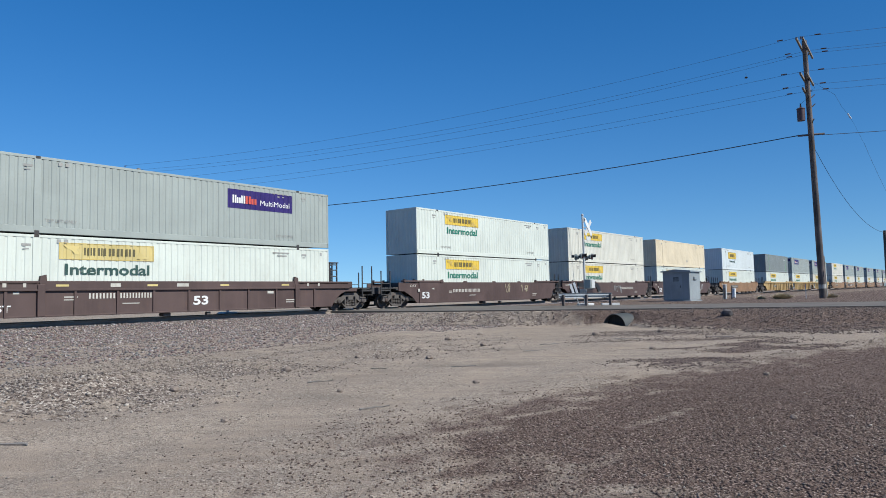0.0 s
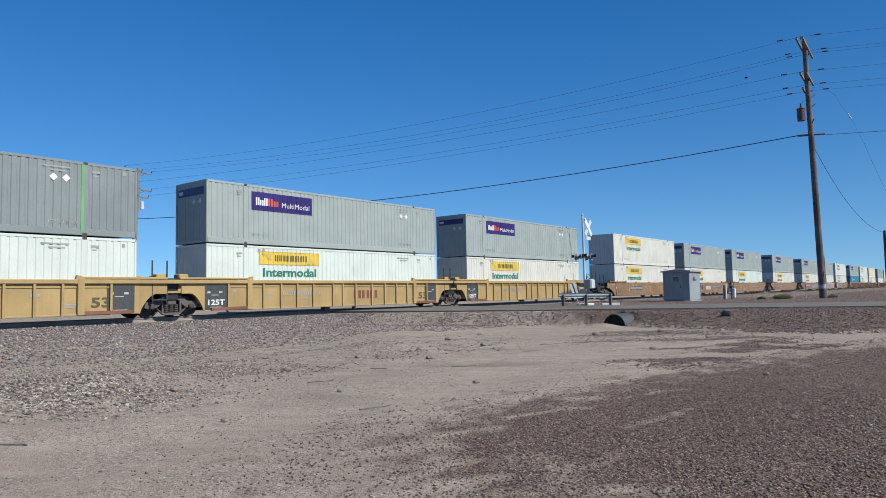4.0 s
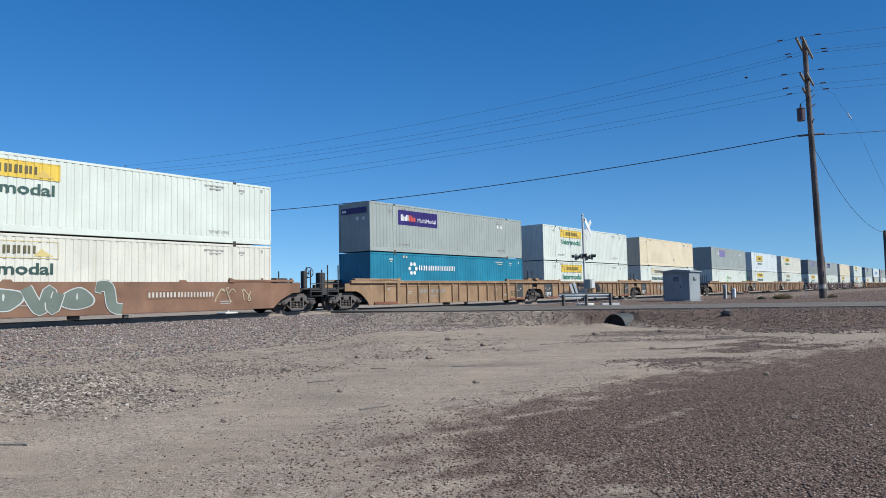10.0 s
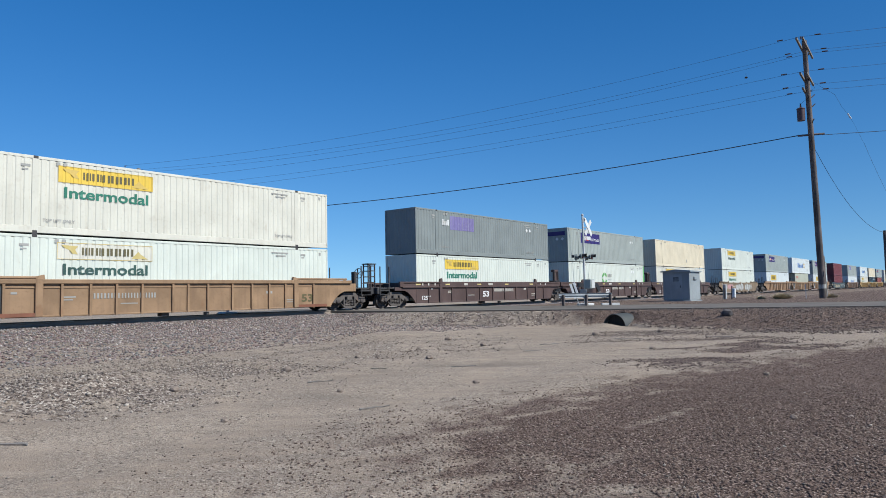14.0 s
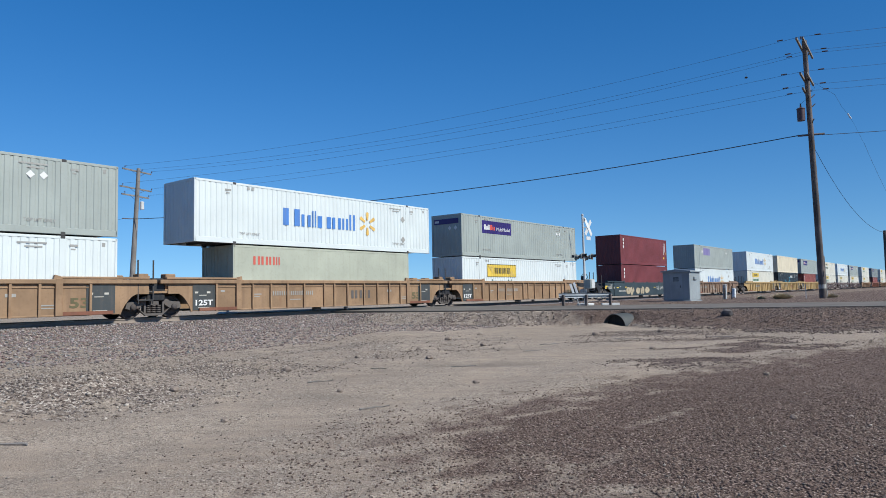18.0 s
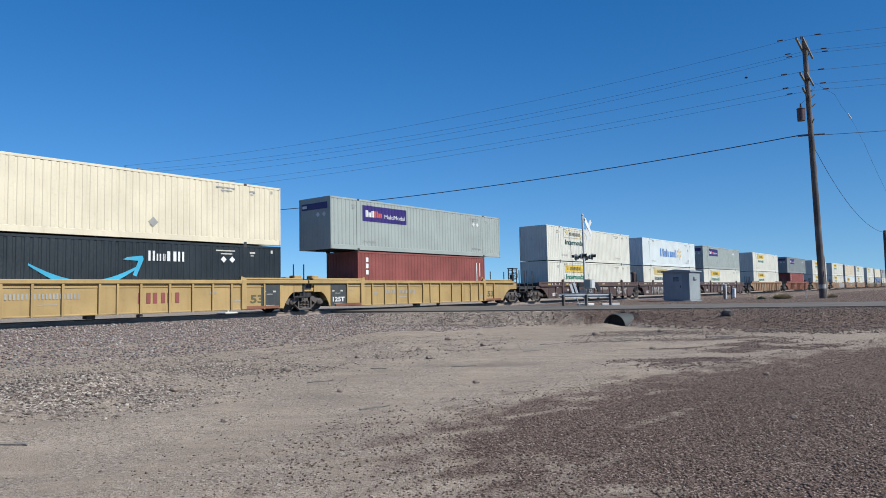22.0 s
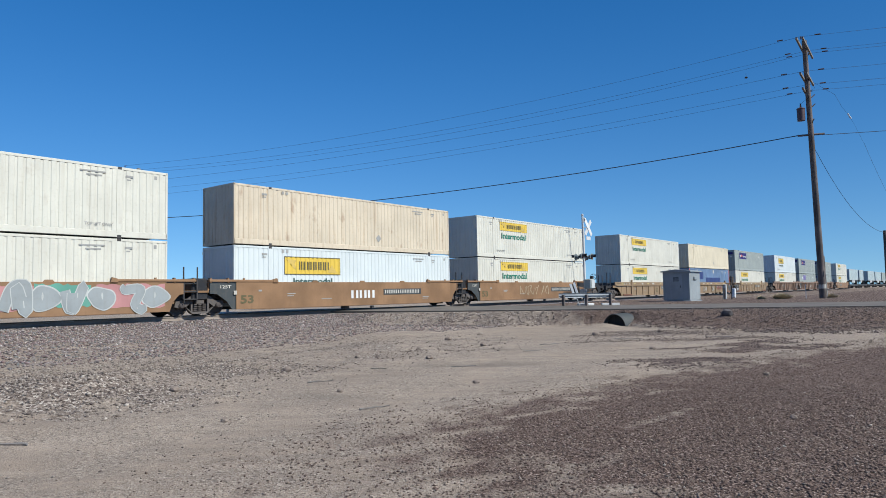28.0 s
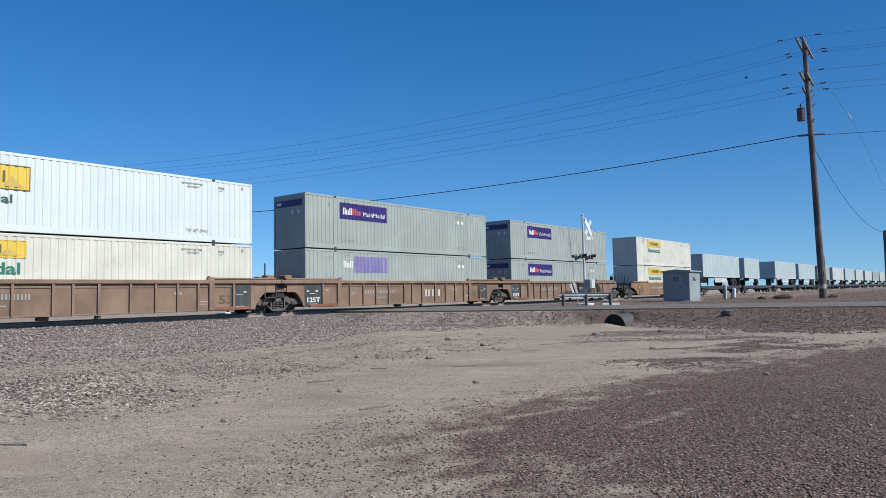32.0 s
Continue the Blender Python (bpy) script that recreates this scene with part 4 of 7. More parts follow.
    ink = PALE if colour in ("brown", "slate") else MARK
    yp = -1.347 if style != "smooth" else -1.336
    for flip in (False, True):
        if (style == "ribbed" or colour == "tan") and role[1 if flip else 0] == "h":
            xs = (L53 - 1.2, L53 - 0.1) if flip else (-0.08, 1.0)
            pl = part("stencil_plate", stored((tag, "plate", flip), PLATE, lambda g: g.box(*xs, yp - 0.012, yp, 0.26, zt - 0.04, 0.004)), ob, "black stencilled plate")
            if not flip:
                me, m = lettering("125T", 0.05, 0.9, 0.48, 0.72, yp - 0.015, DECAL_W, 0.03)
                part("lettering", me, pl, "white figures 125T", m)
            part("plate_text", stored((tag, "pbars", flip), PALE, lambda g: [g.box(xs[0] + a, xs[0] + b, yp - 0.016, yp - 0.012, c, d) for a, b, c, d in ((0.1, 0.25, 1.0, 1.08), (0.68, 0.85, 1.0, 1.08), (0.3, 0.66, 0.9, 0.93), (0.25, 0.8, 0.36, 0.39))]), pl)
    x53 = {"ribbed": 14.35, "ledge": 8.5 if colour == "tan" else 6.9, "smooth": 0.3}[style]
    if colour == "slate":
        x53 = 15.3
    xb = {"ribbed": 4.15, "ledge": 10.2 if colour == "tan" else 8.24, "smooth": 3.4 if role[0] == "c" else 9.95}[style]
    x53, xb = marks or (x53, xb)
    me, m = lettering("53", x53, x53 + 0.72, 0.52, 0.9, y - 0.006, DECAL_W if colour in ("brown", "slate") else UMBER, 0.03)
    part("lettering", me, ob, "stencilled figures 53", m)
    if style == "smooth":
        board = part("number_board", stored((tag, "nb", xb), PLATE if colour == "smooth" else mat, lambda g: g.box(xb - 0.1, xb + 3.2, y - 0.006, y, 0.78, 1.12)), ob, "black number board with plain bars")
    elif (colour == "yellow" and role[0] == "c") or colour == "tan":
        board = part("number_board", stored((tag, "nb", xb), PLATE, lambda g: g.box(xb - 0.12, xb + 2.62, y - 0.006, y, 0.80, 1.10)), ob, "black number board with plain bars")
    else:
        board = ob
    if style == "smooth":
        me, m = lettering("125T", -0.72, -0.16, 1.21, 1.36, -1.336, PALE, 0.01)
        part("lettering", me, ob, "white figures 125T", m)
        part("end_placard", stored((tag, "epl"), PALE, lambda g: g.box(-0.06, 0.1, -1.392, -1.385, 0.92, 1.1)), ob, "small pale placard")
    if style == "ledge" or (middle and style == "ribbed"):
        me, m = (lettering("125T", 0.4, 1.23, 0.42, 0.66, y - 0.02, DECAL_W if colour == "brown" else PALE, 0.03) if style == "ledge" and colour == "brown" else (None, None))
        if me:
            part("lettering", me, ob, "white figures 125T", m)
    if middle and colour in ("smooth", "yellow", "tan", "orange", "umber"):
        ink2 = {"smooth": DECAL_W, "yellow": OXIDE, "tan": OXIDE, "orange": GRIME, "umber": PALE}[colour]
        x0 = {"smooth": 7.3, "yellow": 8.95, "tan": 10.4, "orange": 9.0, "umber": 9.0}[colour]
        part("builder_mark", blocks((0.6, 0.6, 0.6), 0.12, x0, x0 + 1.8, 0.62, 1.05, y - 0.012, ink2, ("ttm", style)), ob, "plain blocks in place of a trade name")
    part("number_strip", blocks((0.5, 0.5, 0.5, 0.5, -0.1, 0.45, 0.45, 0.45, 0.45, 0.45, 0.45), 0.16, xb, xb + (3.0 if style == "smooth" else 2.5), 0.85, 1.06, y - 0.008, PALE if style == "smooth" or colour in ("brown", "slate") or board is not ob else ink, ("nb", style, xb)), board, "plain bars in place of a car number")
    def small(g):
        for x, w, z, hh in ((3.0, 0.5, 0.9, 0.05), (3.0, 0.4, 0.8, 0.04), (5.2, 0.7, 0.62, 0.04), (12.2, 0.35, 0.95, 0.12), (13.3, 0.6, 0.6, 0.05), (13.3, 0.5, 0.5, 0.04), (1.3, 0.2, 1.05, 0.08)):
            g.box(x, x + w, y - 0.004, y - 0.001, z, z + hh)
    part("stencil", stored((tag, "small"), ink, small), ob, "small unreadable stencils", stuff=True)
    if style == "ribbed":
        part("stiffener", stored((tag, "stiff"), mat, lambda g: g.box(1.06, L53 - 1.06, -1.372, -1.345, zt - 0.15, zt - 0.11)), ob)
    if style == "ribbed" or colour == "tan":
        for x in (0.2, L53 - 2.3):
            part("sill_stripe", stored((tag, "sstripe"), CAR["rustred"], lambda g: g.box(0, 2.1, -1.436, -1.376, 0.235, 0.37)), ob, "dull red stripe along the sill", pose(x, 0, 0))
    if colour == "slate":
        part("reflector", stored((tag, "yl"), YELLOW, lambda g: [g.box(a, b, -1.348, -1.338, c, d) for a, b, c, d in ((-1.77, -1.31, 1.06, 1.2), (-1.77, -1.55, 0.9, 1.06))] + [g.box(a, b, y - 0.005, y - 0.001, c, d) for a, b, c, d in ((0.6, 1.06, 0.96, 1.05), (2.5, 2.95, 1.0, 1.08), (9.77, 10.28, 0.96, 1.03), (13.0, 13.5, 0.96, 1.03))]), ob, "yellow reflector patches", stuff=True)
        part("stencil_block", stored((tag, "wl"), PALE, lambda g: [g.box(-1.1, -0.3, -1.348, -1.338, 0.92 + i * 0.07, 0.95 + i * 0.07) for i in range(4)] + [g.box(1.1 + i * 0.2, 1.24 + i * 0.2, y - 0.005, y - 0.001, 0.62, 0.74) for i in range(10)]), ob, "pale unreadable stencil lines", stuff=True)
    if style == "ledge":
        part("reflector_strip", stored((tag, "refl"), PALE_Y, lambda g: [g.box(x, x + 0.45, -1.404, -1.400, zt + 0.12, zt + 0.2) for x in (-0.2, 2.7, 6.2, 9.6, 13.0) if -r0 < x < L53 + r1 - 0.5]), ob, "faded yellow reflector strips")
        part("stencil_row", stored((tag, "wm"), PALE, lambda g: [g.box(x, x + w, -1.404, -1.400, zt + 0.1, zt + 0.24) for x, w in ((0.4, 0.1), (0.95, 0.12), (1.6, 0.1), (4.7, 0.4), (7.5, 0.55), (14.6, 0.1), (15.3, 0.12)) if -r0 < x < L53 + r1 - 0.2]), ob)
    for item in art:
        if len(item) == 6:
            backdrop_paint(ob, *item[:5], -1.383 if style == "smooth" else -1.402, GRAF[item[5]])
            continue
        seed, x0, x1, z0, z1, fi, li, n, thin = item
        smear(ob, seed, x0, x1, z0, z1, {"smooth": -1.39, "ledge": -1.405, "ribbed": -1.352}[style], GRAF[6] if thin and colour in ("smooth", "russet") else GRAF[fi], GRAF[li], n, thin)
    return ob


# ---- ground, road and track ----
TRACK_Y = 28.152
ROAD_D = Vector((-0.34, 0.94, 0))          # along the road, over the track and away
ROAD_E = Vector((0.94, 0.34, 0))           # across it, to the far kerb
ROAD_W = 8.6


def across(x, y):
    return (x - 31.9) * 0.94 + (y - 7.0) * 0.34


def lumps(x, y):
    """Uneven ground at three sizes, about -1 to 1."""
    a = np.sin(0.31 * x + 0.7 * np.sin(0.23 * y)) * np.sin(0.27 * y + 1.3 + 0.6 * np.sin(0.19 * x))
    b = np.sin(1.13 * x + 1.9 * np.sin(0.61 * y + 0.4)) * np.sin(0.97 * y + 1.7 * np.sin(0.53 * x))
    c = np.sin(3.9 * x + 2.3 * np.sin(2.1 * y)) * np.sin(3.3 * y + 2.1 * np.sin(2.7 * x + 1.0))
    return 0.55 * a + 0.3 * b + 0.15 * c


def smooth(a, b, q):
    k = np.clip((q - a) / (b - a), 0, 1)
    return k * k * (3 - 2 * k)


SIDE, DEEPER = (0.624, -0.782), (0.782, 0.624)      # two level directions at right angles: the washes run along the first


def oval(x, y, cx, cy, a, b, k=2):
    """1 at (cx, cy), fading over a metres along the washes and b metres across them."""
    r, d = (x - cx) * SIDE[0] + (y - cy) * SIDE[1], (x - cx) * DEEPER[0] + (y - cy) * DEEPER[1]
    return np.exp(-np.abs(r / a) ** k - np.abs(d / b) ** k)


def streak(x, y, ax, ay, bx, by, w):
    """1 on the line from a to b, fading over w metres beside it."""
    ux, uy = bx - ax, by - ay
    k = np.clip(((x - ax) * ux + (y - ay) * uy) / (ux * ux + uy * uy), 0, 1)
    return np.exp(-((x - ax - k * ux) ** 2 + (y - ay - k * uy) ** 2) / w ** 2)


def bank_toe(y):
    y = np.asarray(y, float)
    return np.interp(y, [-8, 1.5, 4.7, 7.2, 9.0, 11.85, 13.2], [26.0, 25.0, 24.6, 26.2, 27.2, 28.3, 29.0]) - 0.62 * np.maximum(y - 13.2, 0)


def bank_top(y):
    return 31.6 - 0.36 * (np.asarray(y, float) - 7.0)


def bank_share(x, y):
    """0 at the toe of the road bank, 1 at its crest, with a ragged foot."""
    n = 0.9 * lumps(1.1 * x + 4, 1.3 * y) + 0.6 * lumps(2.3 * x, 2.6 * y + 2)
    return np.clip((x + n * np.clip((bank_top(y) - x) / 4.0, 0, 1) - bank_toe(y)) / np.maximum(bank_top(y) - bank_toe(y), 0.6), 0, 1)


def ground_z(x, y):
    x, y = np.asarray(x, float), np.asarray(y, float)
    u, t = across(x, y), np.abs(y - TRACK_Y)
    n = lumps(x, y)
    near = np.exp(-((x - 10) ** 2 + (y - 8) ** 2) / 30.0 ** 2)
    base = -0.86 + 0.07 * n * near
    base = base + 0.3 * np.exp(-(((x - 5.2) / 2.2) ** 2 + ((y - 12.6) / 1.5) ** 2)) + 0.16 * np.exp(-(((x - 9.0) / 2.0) ** 2 + ((y - 13.6) / 1.2) ** 2))
    base = base + 0.12 * np.exp(-(((x - 14.5) / 2.5) ** 2 + ((y - 14.5) / 1.3) ** 2)) - 0.05 * np.exp(-(((y - 7.6 + 0.02 * x) / 0.9) ** 2)) * near
    # broken heaps of rubble, and a bare mound beside the track
    heap = np.maximum(oval(x, y, 5.3, 11.6, 2.2, 1.5), oval(x, y, 8.3, 13.4, 2.0, 1.6))
    base = base + heap * (0.16 * lumps(2.6 * x, 2.9 * y) + 0.09 * lumps(5.3 * x + 1, 5.9 * y))
    base = base + 0.26 * oval(x, y, 18.4, 16.8, 2.4, 1.8) + 0.10 * oval(x, y, 13.0, 12.4, 2.2, 0.8) * (1 + lumps(2.7 * x, 3.1 * y)) + 0.10 * oval(x, y, 16.6, 18.6, 0.9, 0.7) - 0.07 * oval(x, y, 12.4, 9.2, 1.7, 0.5) + 0.17 * oval(x, y, 28.0, 13.2, 0.6, 0.5)
    q = bank_share(x, y)
    rise = 0.62 * smooth(0.3, 1.0, q) + 0.38 * np.sqrt(np.clip(q, 0, 1)) * (q > 0)
    rough = 0.16 * lumps(1.7 * x, 1.9 * y + 1) + 0.10 * lumps(4.3 * x, 4.7 * y)
    base = base + (-0.16 - base) * np.clip(rise, 0, 1) + rough * 4 * q * (1 - q) * (y < 20)
    base = np.where(y > TRACK_Y, -0.42 + 0.03 * n, base)
    shoulder = np.interp(t, [0, 1.75, 3.3, 8.0, 16.0], [-0.19, -0.19, -0.62, -0.74, -0.95]) + 0.03 * n * (t > 1.8)
    return np.maximum(base, shoulder)


def lot_share(x, y):
    """The dark gravel of the parking ground: dense, with a ragged edge and worn sandy streaks."""
    edge = np.interp(x, [-5, 3.25, 4.2, 5.7, 6.8, 8.1, 9.6, 10.6, 12.1, 13.2, 14.4, 15.4, 19.1, 21.6, 24], [4.7, 4.9, 5.2, 5.85, 5.8, 5.8, 5.25, 4.9, 5.0, 4.8, 4.4, 4.0, 3.5, 2.5, 1.8])
    s = edge + 0.35 * lumps(1.5 * x, 1.9 * y) + 0.3 * lumps(4.1 * x, 5.0 * y) + 0.1 - y
    lot = smooth(-1.3, 1.8, s) * (0.36 + 0.64 * smooth(3.0, 8.0, x - 0.6 * (y - 3.5))) * (1 + 0.16 * lumps(2.2 * x + 5, 2.4 * y))
    lot = np.maximum(lot, 0.3 * smooth(-1.9, 0.2, s) * (1 - smooth(6.5, 8.5, x)))
    for ax, ay, bx, by, w, k in ((7.5, 4.95, 8.7, 4.31, 0.11, 0.6), (7.66, 3.37, 9.38, 3.21, 0.10, 0.6), (4.5, 3.68, 5.0, 3.43, 0.14, 0.7), (5.15, 2.43, 5.3, 2.38, 0.16, 0.7), (4.0, 4.3, 4.3, 4.1, 0.18, 0.5), (9.6, 4.4, 11.2, 3.9, 0.08, 0.5), (6.0, 5.2, 6.9, 4.7, 0.10, 0.45)):
        lot = lot * (1 - k * streak(x, y + 0.08 * lumps(3 * x, 3 * y), ax, ay, bx, by, w))
    return lot * (1 - smooth(24.0, 25.5, x))


def gravel_share(x, y):
    """Where the ground is stony (1) and where it is bare sand (0)."""
    x, y = np.asarray(x, float), np.asarray(y, float)
    u, t = across(x, y), np.abs(y - TRACK_Y)
    line = np.where(y > TRACK_Y, 1 - smooth(1.9, 3.0, t), 1 - smooth(2.5, 8.5, t))
    bank = smooth(0.03, 0.3, bank_share(x, y)) * np.where(y < 14.5, 0.98, 0.6)
    bank = np.maximum(bank, smooth(0.5, 2.0, u) * 0.8 * (1 - smooth(60, 110, x)))
    bank = np.where(y > TRACK_Y, 0.0, bank)
    heap = np.maximum(oval(x, y, 5.0, 11.9, 2.6, 1.7), oval(x, y, 8.0, 13.2, 2.1, 1.5))
    wash = 0.62 * oval(x, y, 13.6, 14.6, 3.4, 2.6)
    # stones strewn in bands below the bank
    r, d = x * SIDE[0] + y * SIDE[1], x * DEEPER[0] + y * DEEPER[1]
    bands = smooth(-0.32, 0.15, lumps(0.45 * r + 2, 1.9 * d) + 0.35 * lumps(1.9 * r, 4.5 * d))
    strewn = 0.95 * bands * np.exp(-np.abs((r - 7.6) / 3.5) ** 4 - np.abs((d - 17.8) / 4.6) ** 4)
    strewn = np.maximum(strewn, 0.7 * bands * oval(x, y, 24.6, 9.6, 3.0, 1.8))
    left = 0.42 * smooth(9.2, 10.6, y - 0.12 * x + 0.4 * lumps(x, y)) * (1 - smooth(19.0, 23.0, x)) * (y < TRACK_Y)
    bare = 0.8 * oval(x, y, 18.8, 16.6, 2.6, 1.6)
    side = np.maximum.reduce([line, heap, wash, left]) * (1 - bare)
    return np.clip(np.maximum.reduce([lot_share(x, y), side, bank, strewn]), 0, 1) * 1.15 - 0.08


def pale_share(x, y):
    """Where the stones are pale broken rubble (1) and not dark gravel (0)."""
    foot = smooth(0.0, 0.2, bank_share(x, y)) * (1 - smooth(12.5, 15.0, y))
    return smooth(7.4, 9.2, y) * (1 - foot) * (1 - smooth(24.0, 28.0, x - 0.6 * np.maximum(y - 12, 0)))


def silt_share(x, y):
    """Grey silt left by puddles and tyres on the sand."""
    k = np.maximum.reduce([oval(x, y, 12.4, 9.2, 1.5, 0.45), 0.6 * oval(x, y, 16.0, 10.6, 1.2, 0.5), 0.6 * oval(x, y, 5.5, 7.75, 0.7, 0.16), 0.5 * oval(x, y, 7.4, 8.5, 0.9, 0.35), 0.6 * oval(x, y, 4.1, 8.15, 0.35, 0.16), 0.4 * oval(x, y, 20.0, 11.6, 2.2, 0.6)])
    return np.clip(k * (0.85 + 0.5 * lumps(3.1 * x, 3.3 * y)), 0, 1)


def spread(lo, hi, step, far, low_far=None):
    """Grid lines: even between lo and hi, ever wider out to far."""
    mid = list(np.arange(lo, hi, step))
    out, s, x = [], step, hi
    while x < far:
        out.append(x)
        s *= 1.16
        x += s
    back, s, x = [], step, lo
    while x > -(low_far or far):
        s *= 1.16
        x -= s
        back.append(x)
    return np.array(back[::-1] + mid + out + [far])


def fast_mesh(name, co, faces, mat):
    """A mesh from arrays: faces all with the same number of corners."""
    me = bpy.data.meshes.new(name)
    nf, k = faces.shape
    me.vertices.add(len(co))
    me.vertices.foreach_set("co", np.ascontiguousarray(co, dtype=np.float32).ravel())
    me.loops.add(nf * k)
    me.loops.foreach_set("vertex_index", np.ascontiguousarray(faces, dtype=np.int32).ravel())
    me.polygons.add(nf)
    me.polygons.foreach_set("loop_start", np.arange(0, nf * k, k, dtype=np.int32))
    me.materials.append(mat)
    me.update(calc_edges=True)
    return me


gx, gy = spread(1.0, 36.0, 0.1, 4000), spread(-2.0, 26.6, 0.1, 4000)
GX, GY = np.meshgrid(gx, gy)
co = np.stack([GX, GY, ground_z(GX, GY)], -1).reshape(-1, 3)
ii = np.arange((len(gy) - 1) * len(gx)).reshape(len(gy) - 1, len(gx))[:, :-1].ravel()
me = fast_mesh("ground", co, np.stack([ii, ii + 1, ii + 1 + len(gx), ii + len(gx)], 1), GROUND_M)
for key, share in (("gravel", gravel_share), ("pale", pale_share), ("silt", silt_share)):
    at = me.attributes.new(key, "FLOAT", "POINT")
    at.data.foreach_set("value", share(co[:, 0], co[:, 1]).astype(np.float32))
me.shade_smooth()
tagged(new("ground", me), "pale sandy desert ground with gravel patches", "ground", kind="structure")


def road_z(y):
    return -0.10 + 0.075 * math.exp(-((y - TRACK_Y) / 4.5) ** 2)


def road_sheet(u0, u1, v0, v1, lift, thick, n):
    """A strip of the road between u0 and u1 across and v0 and v1 along it."""
    g = Geo()
    rows = []
    for i in range(n + 1):
        v = v0 + (v1 - v0) * i / n
        for u in (u0, u1):
            p = Vector((31.9, 7.0, 0)) + ROAD_E * u + ROAD_D * v
            rows.append((p.x, p.y, road_z(p.y) + lift))
    k = len(rows)
    g.v = rows + [(x, y, z - thick) for x, y, z in rows]
    for i in range(n):
        a = 2 * i
        g.f += [(a, a + 1, a + 3, a + 2), (a + k, a + 2 + k, a + 3 + k, a + 1 + k), (a, a + 2, a + 2 + k, a + k), (a + 1, a + 1 + k, a + 3 + k, a + 3)]
    return g


tagged(new("road", road_sheet(0.0, ROAD_W, -70, 29, 0.0, 0.09, 60).mesh("road", ASPHALT)), "worn grey asphalt road running over the track", "road", kind="structure")

RAIL = [(-0.07, -0.172), (0.07, -0.172), (0.07, -0.158), (0.012, -0.14), (0.01, -0.05), (0.036, -0.036), (0.036, -0.005), (0.028, 0.0), (-0.028, 0.0), (-0.036, -0.005), (-0.036, -0.036), (-0.01, -0.05), (-0.012, -0.14), (-0.07, -0.158)]
track = tagged(new("railway_track"), "steel railway track on timber sleepers and ballast", "track", kind="structure")
for s in (-1, 1):
    g = Geo()
    n = len(RAIL)
    xs = [-200, 0, 20, 50, 150, 900]
    g.v = [(x, TRACK_Y + s * 0.755 + a, b) for x in xs for a, b in RAIL]
    for i in range(len(xs) - 1):
        g.f += [(i * n + j, i * n + (j + 1) % n, (i + 1) * n + (j + 1) % n, (i + 1) * n + j) for j in range(n)]
    part("rail", g.mesh("rail", RAIL_M), track, "dark rusty steel rail")
    part("rail_head", Geo().box(-200, 900, TRACK_Y + s * 0.755 - 0.026, TRACK_Y + s * 0.755 + 0.026, 0.001, 0.004).mesh("rail_head", SHINE), track, "polished running surface")
part("rail_marking", Geo().box(10.94, 11.39, TRACK_Y - 0.755 - 0.045, TRACK_Y - 0.755 - 0.0385, -0.03, -0.008).mesh("rail_marking", PALE), track, "pale paint daubed on the rail")
tie_me = Geo().box(-0.115, 0.115, -1.3, 1.3, -0.34, -0.168, 0.015).mesh("sleeper", TIE)
for i in range(110):
    part("sleeper", tie_me, track, m=pose(0.3 + i * 0.52 + 0.01 * math.sin(i * 7.3), TRACK_Y + 0.02 * math.sin(i * 3.1), 0.004 * math.sin(i * 5.7), rz=0.6 * math.sin(i * 2.3)))


def scatter(name, xy, lo, hi, mat, label, seed, flat=0.7, sink=0.25):
    """Loose angular stones lying on the ground at the places given, one mesh."""
    rng = np.random.default_rng(seed)
    n = len(xy)
    octa = np.array([(1, 0, 0), (0, 1, 0), (-1, 0, 0), (0, -1, 0), (0, 0, 1), (0, 0, -1)], float)
    face = np.array([(0, 1, 4), (1, 2, 4), (2, 3, 4), (3, 0, 4), (1, 0, 5), (2, 1, 5), (3, 2, 5), (0, 3, 5)])
    size = lo + (hi - lo) * rng.random(n) ** 2.2
    v = octa[None] * (1 + rng.uniform(-0.35, 0.3, (n, 6, 1))) + rng.uniform(-0.3, 0.3, (n, 6, 3))
    v = v * size[:, None, None] * np.stack([rng.uniform(0.8, 1.4, n), np.ones(n), rng.uniform(flat - 0.25, flat + 0.15, n)], 1)[:, None]
    a = rng.uniform(0, 2 * np.pi, n)
    c, s = np.cos(a)[:, None], np.sin(a)[:, None]
    w = np.stack([v[..., 0] * c - v[..., 1] * s, v[..., 0] * s + v[..., 1] * c, v[..., 2]], -1)
    w[..., 0] += xy[:, :1]
    w[..., 1] += xy[:, 1:]
    w[..., 2] += (ground_z(xy[:, 0], xy[:, 1]) + size * (flat * 0.8 - sink))[:, None]
    fs = (face[None] + 6 * np.arange(n)[:, None, None]).reshape(-1, 3)
    return tagged(new(name, fast_mesh(name, w.reshape(-1, 3), fs, mat)), label, "stones", kind="stuff")


rng = np.random.default_rng(5)


def fan(n, r0, r1, a0, a1, power):
    """Places in a fan from the origin, thinner with distance."""
    r = (r0 ** power + (r1 ** power - r0 ** power) * rng.random(n)) ** (1 / power)
    a = np.radians(rng.uniform(a0, a1, n))
    return np.stack([r * np.sin(a), r * np.cos(a)], 1)


def patch(n, x0, x1, y0, y1):
    return np.stack([rng.uniform(x0, x1, n), rng.uniform(y0, y1, n)], 1)


def kept(p, share):
    return p[rng.random(len(p)) < share]


def ragged(p):
    return 0.75 + 0.5 * lumps(p[:, 0] * 2.1 + 3, p[:, 1] * 2.1)


def on_gravel(p, share=gravel_share):
    return np.clip(share(p[:, 0], p[:, 1]), 0, 1)


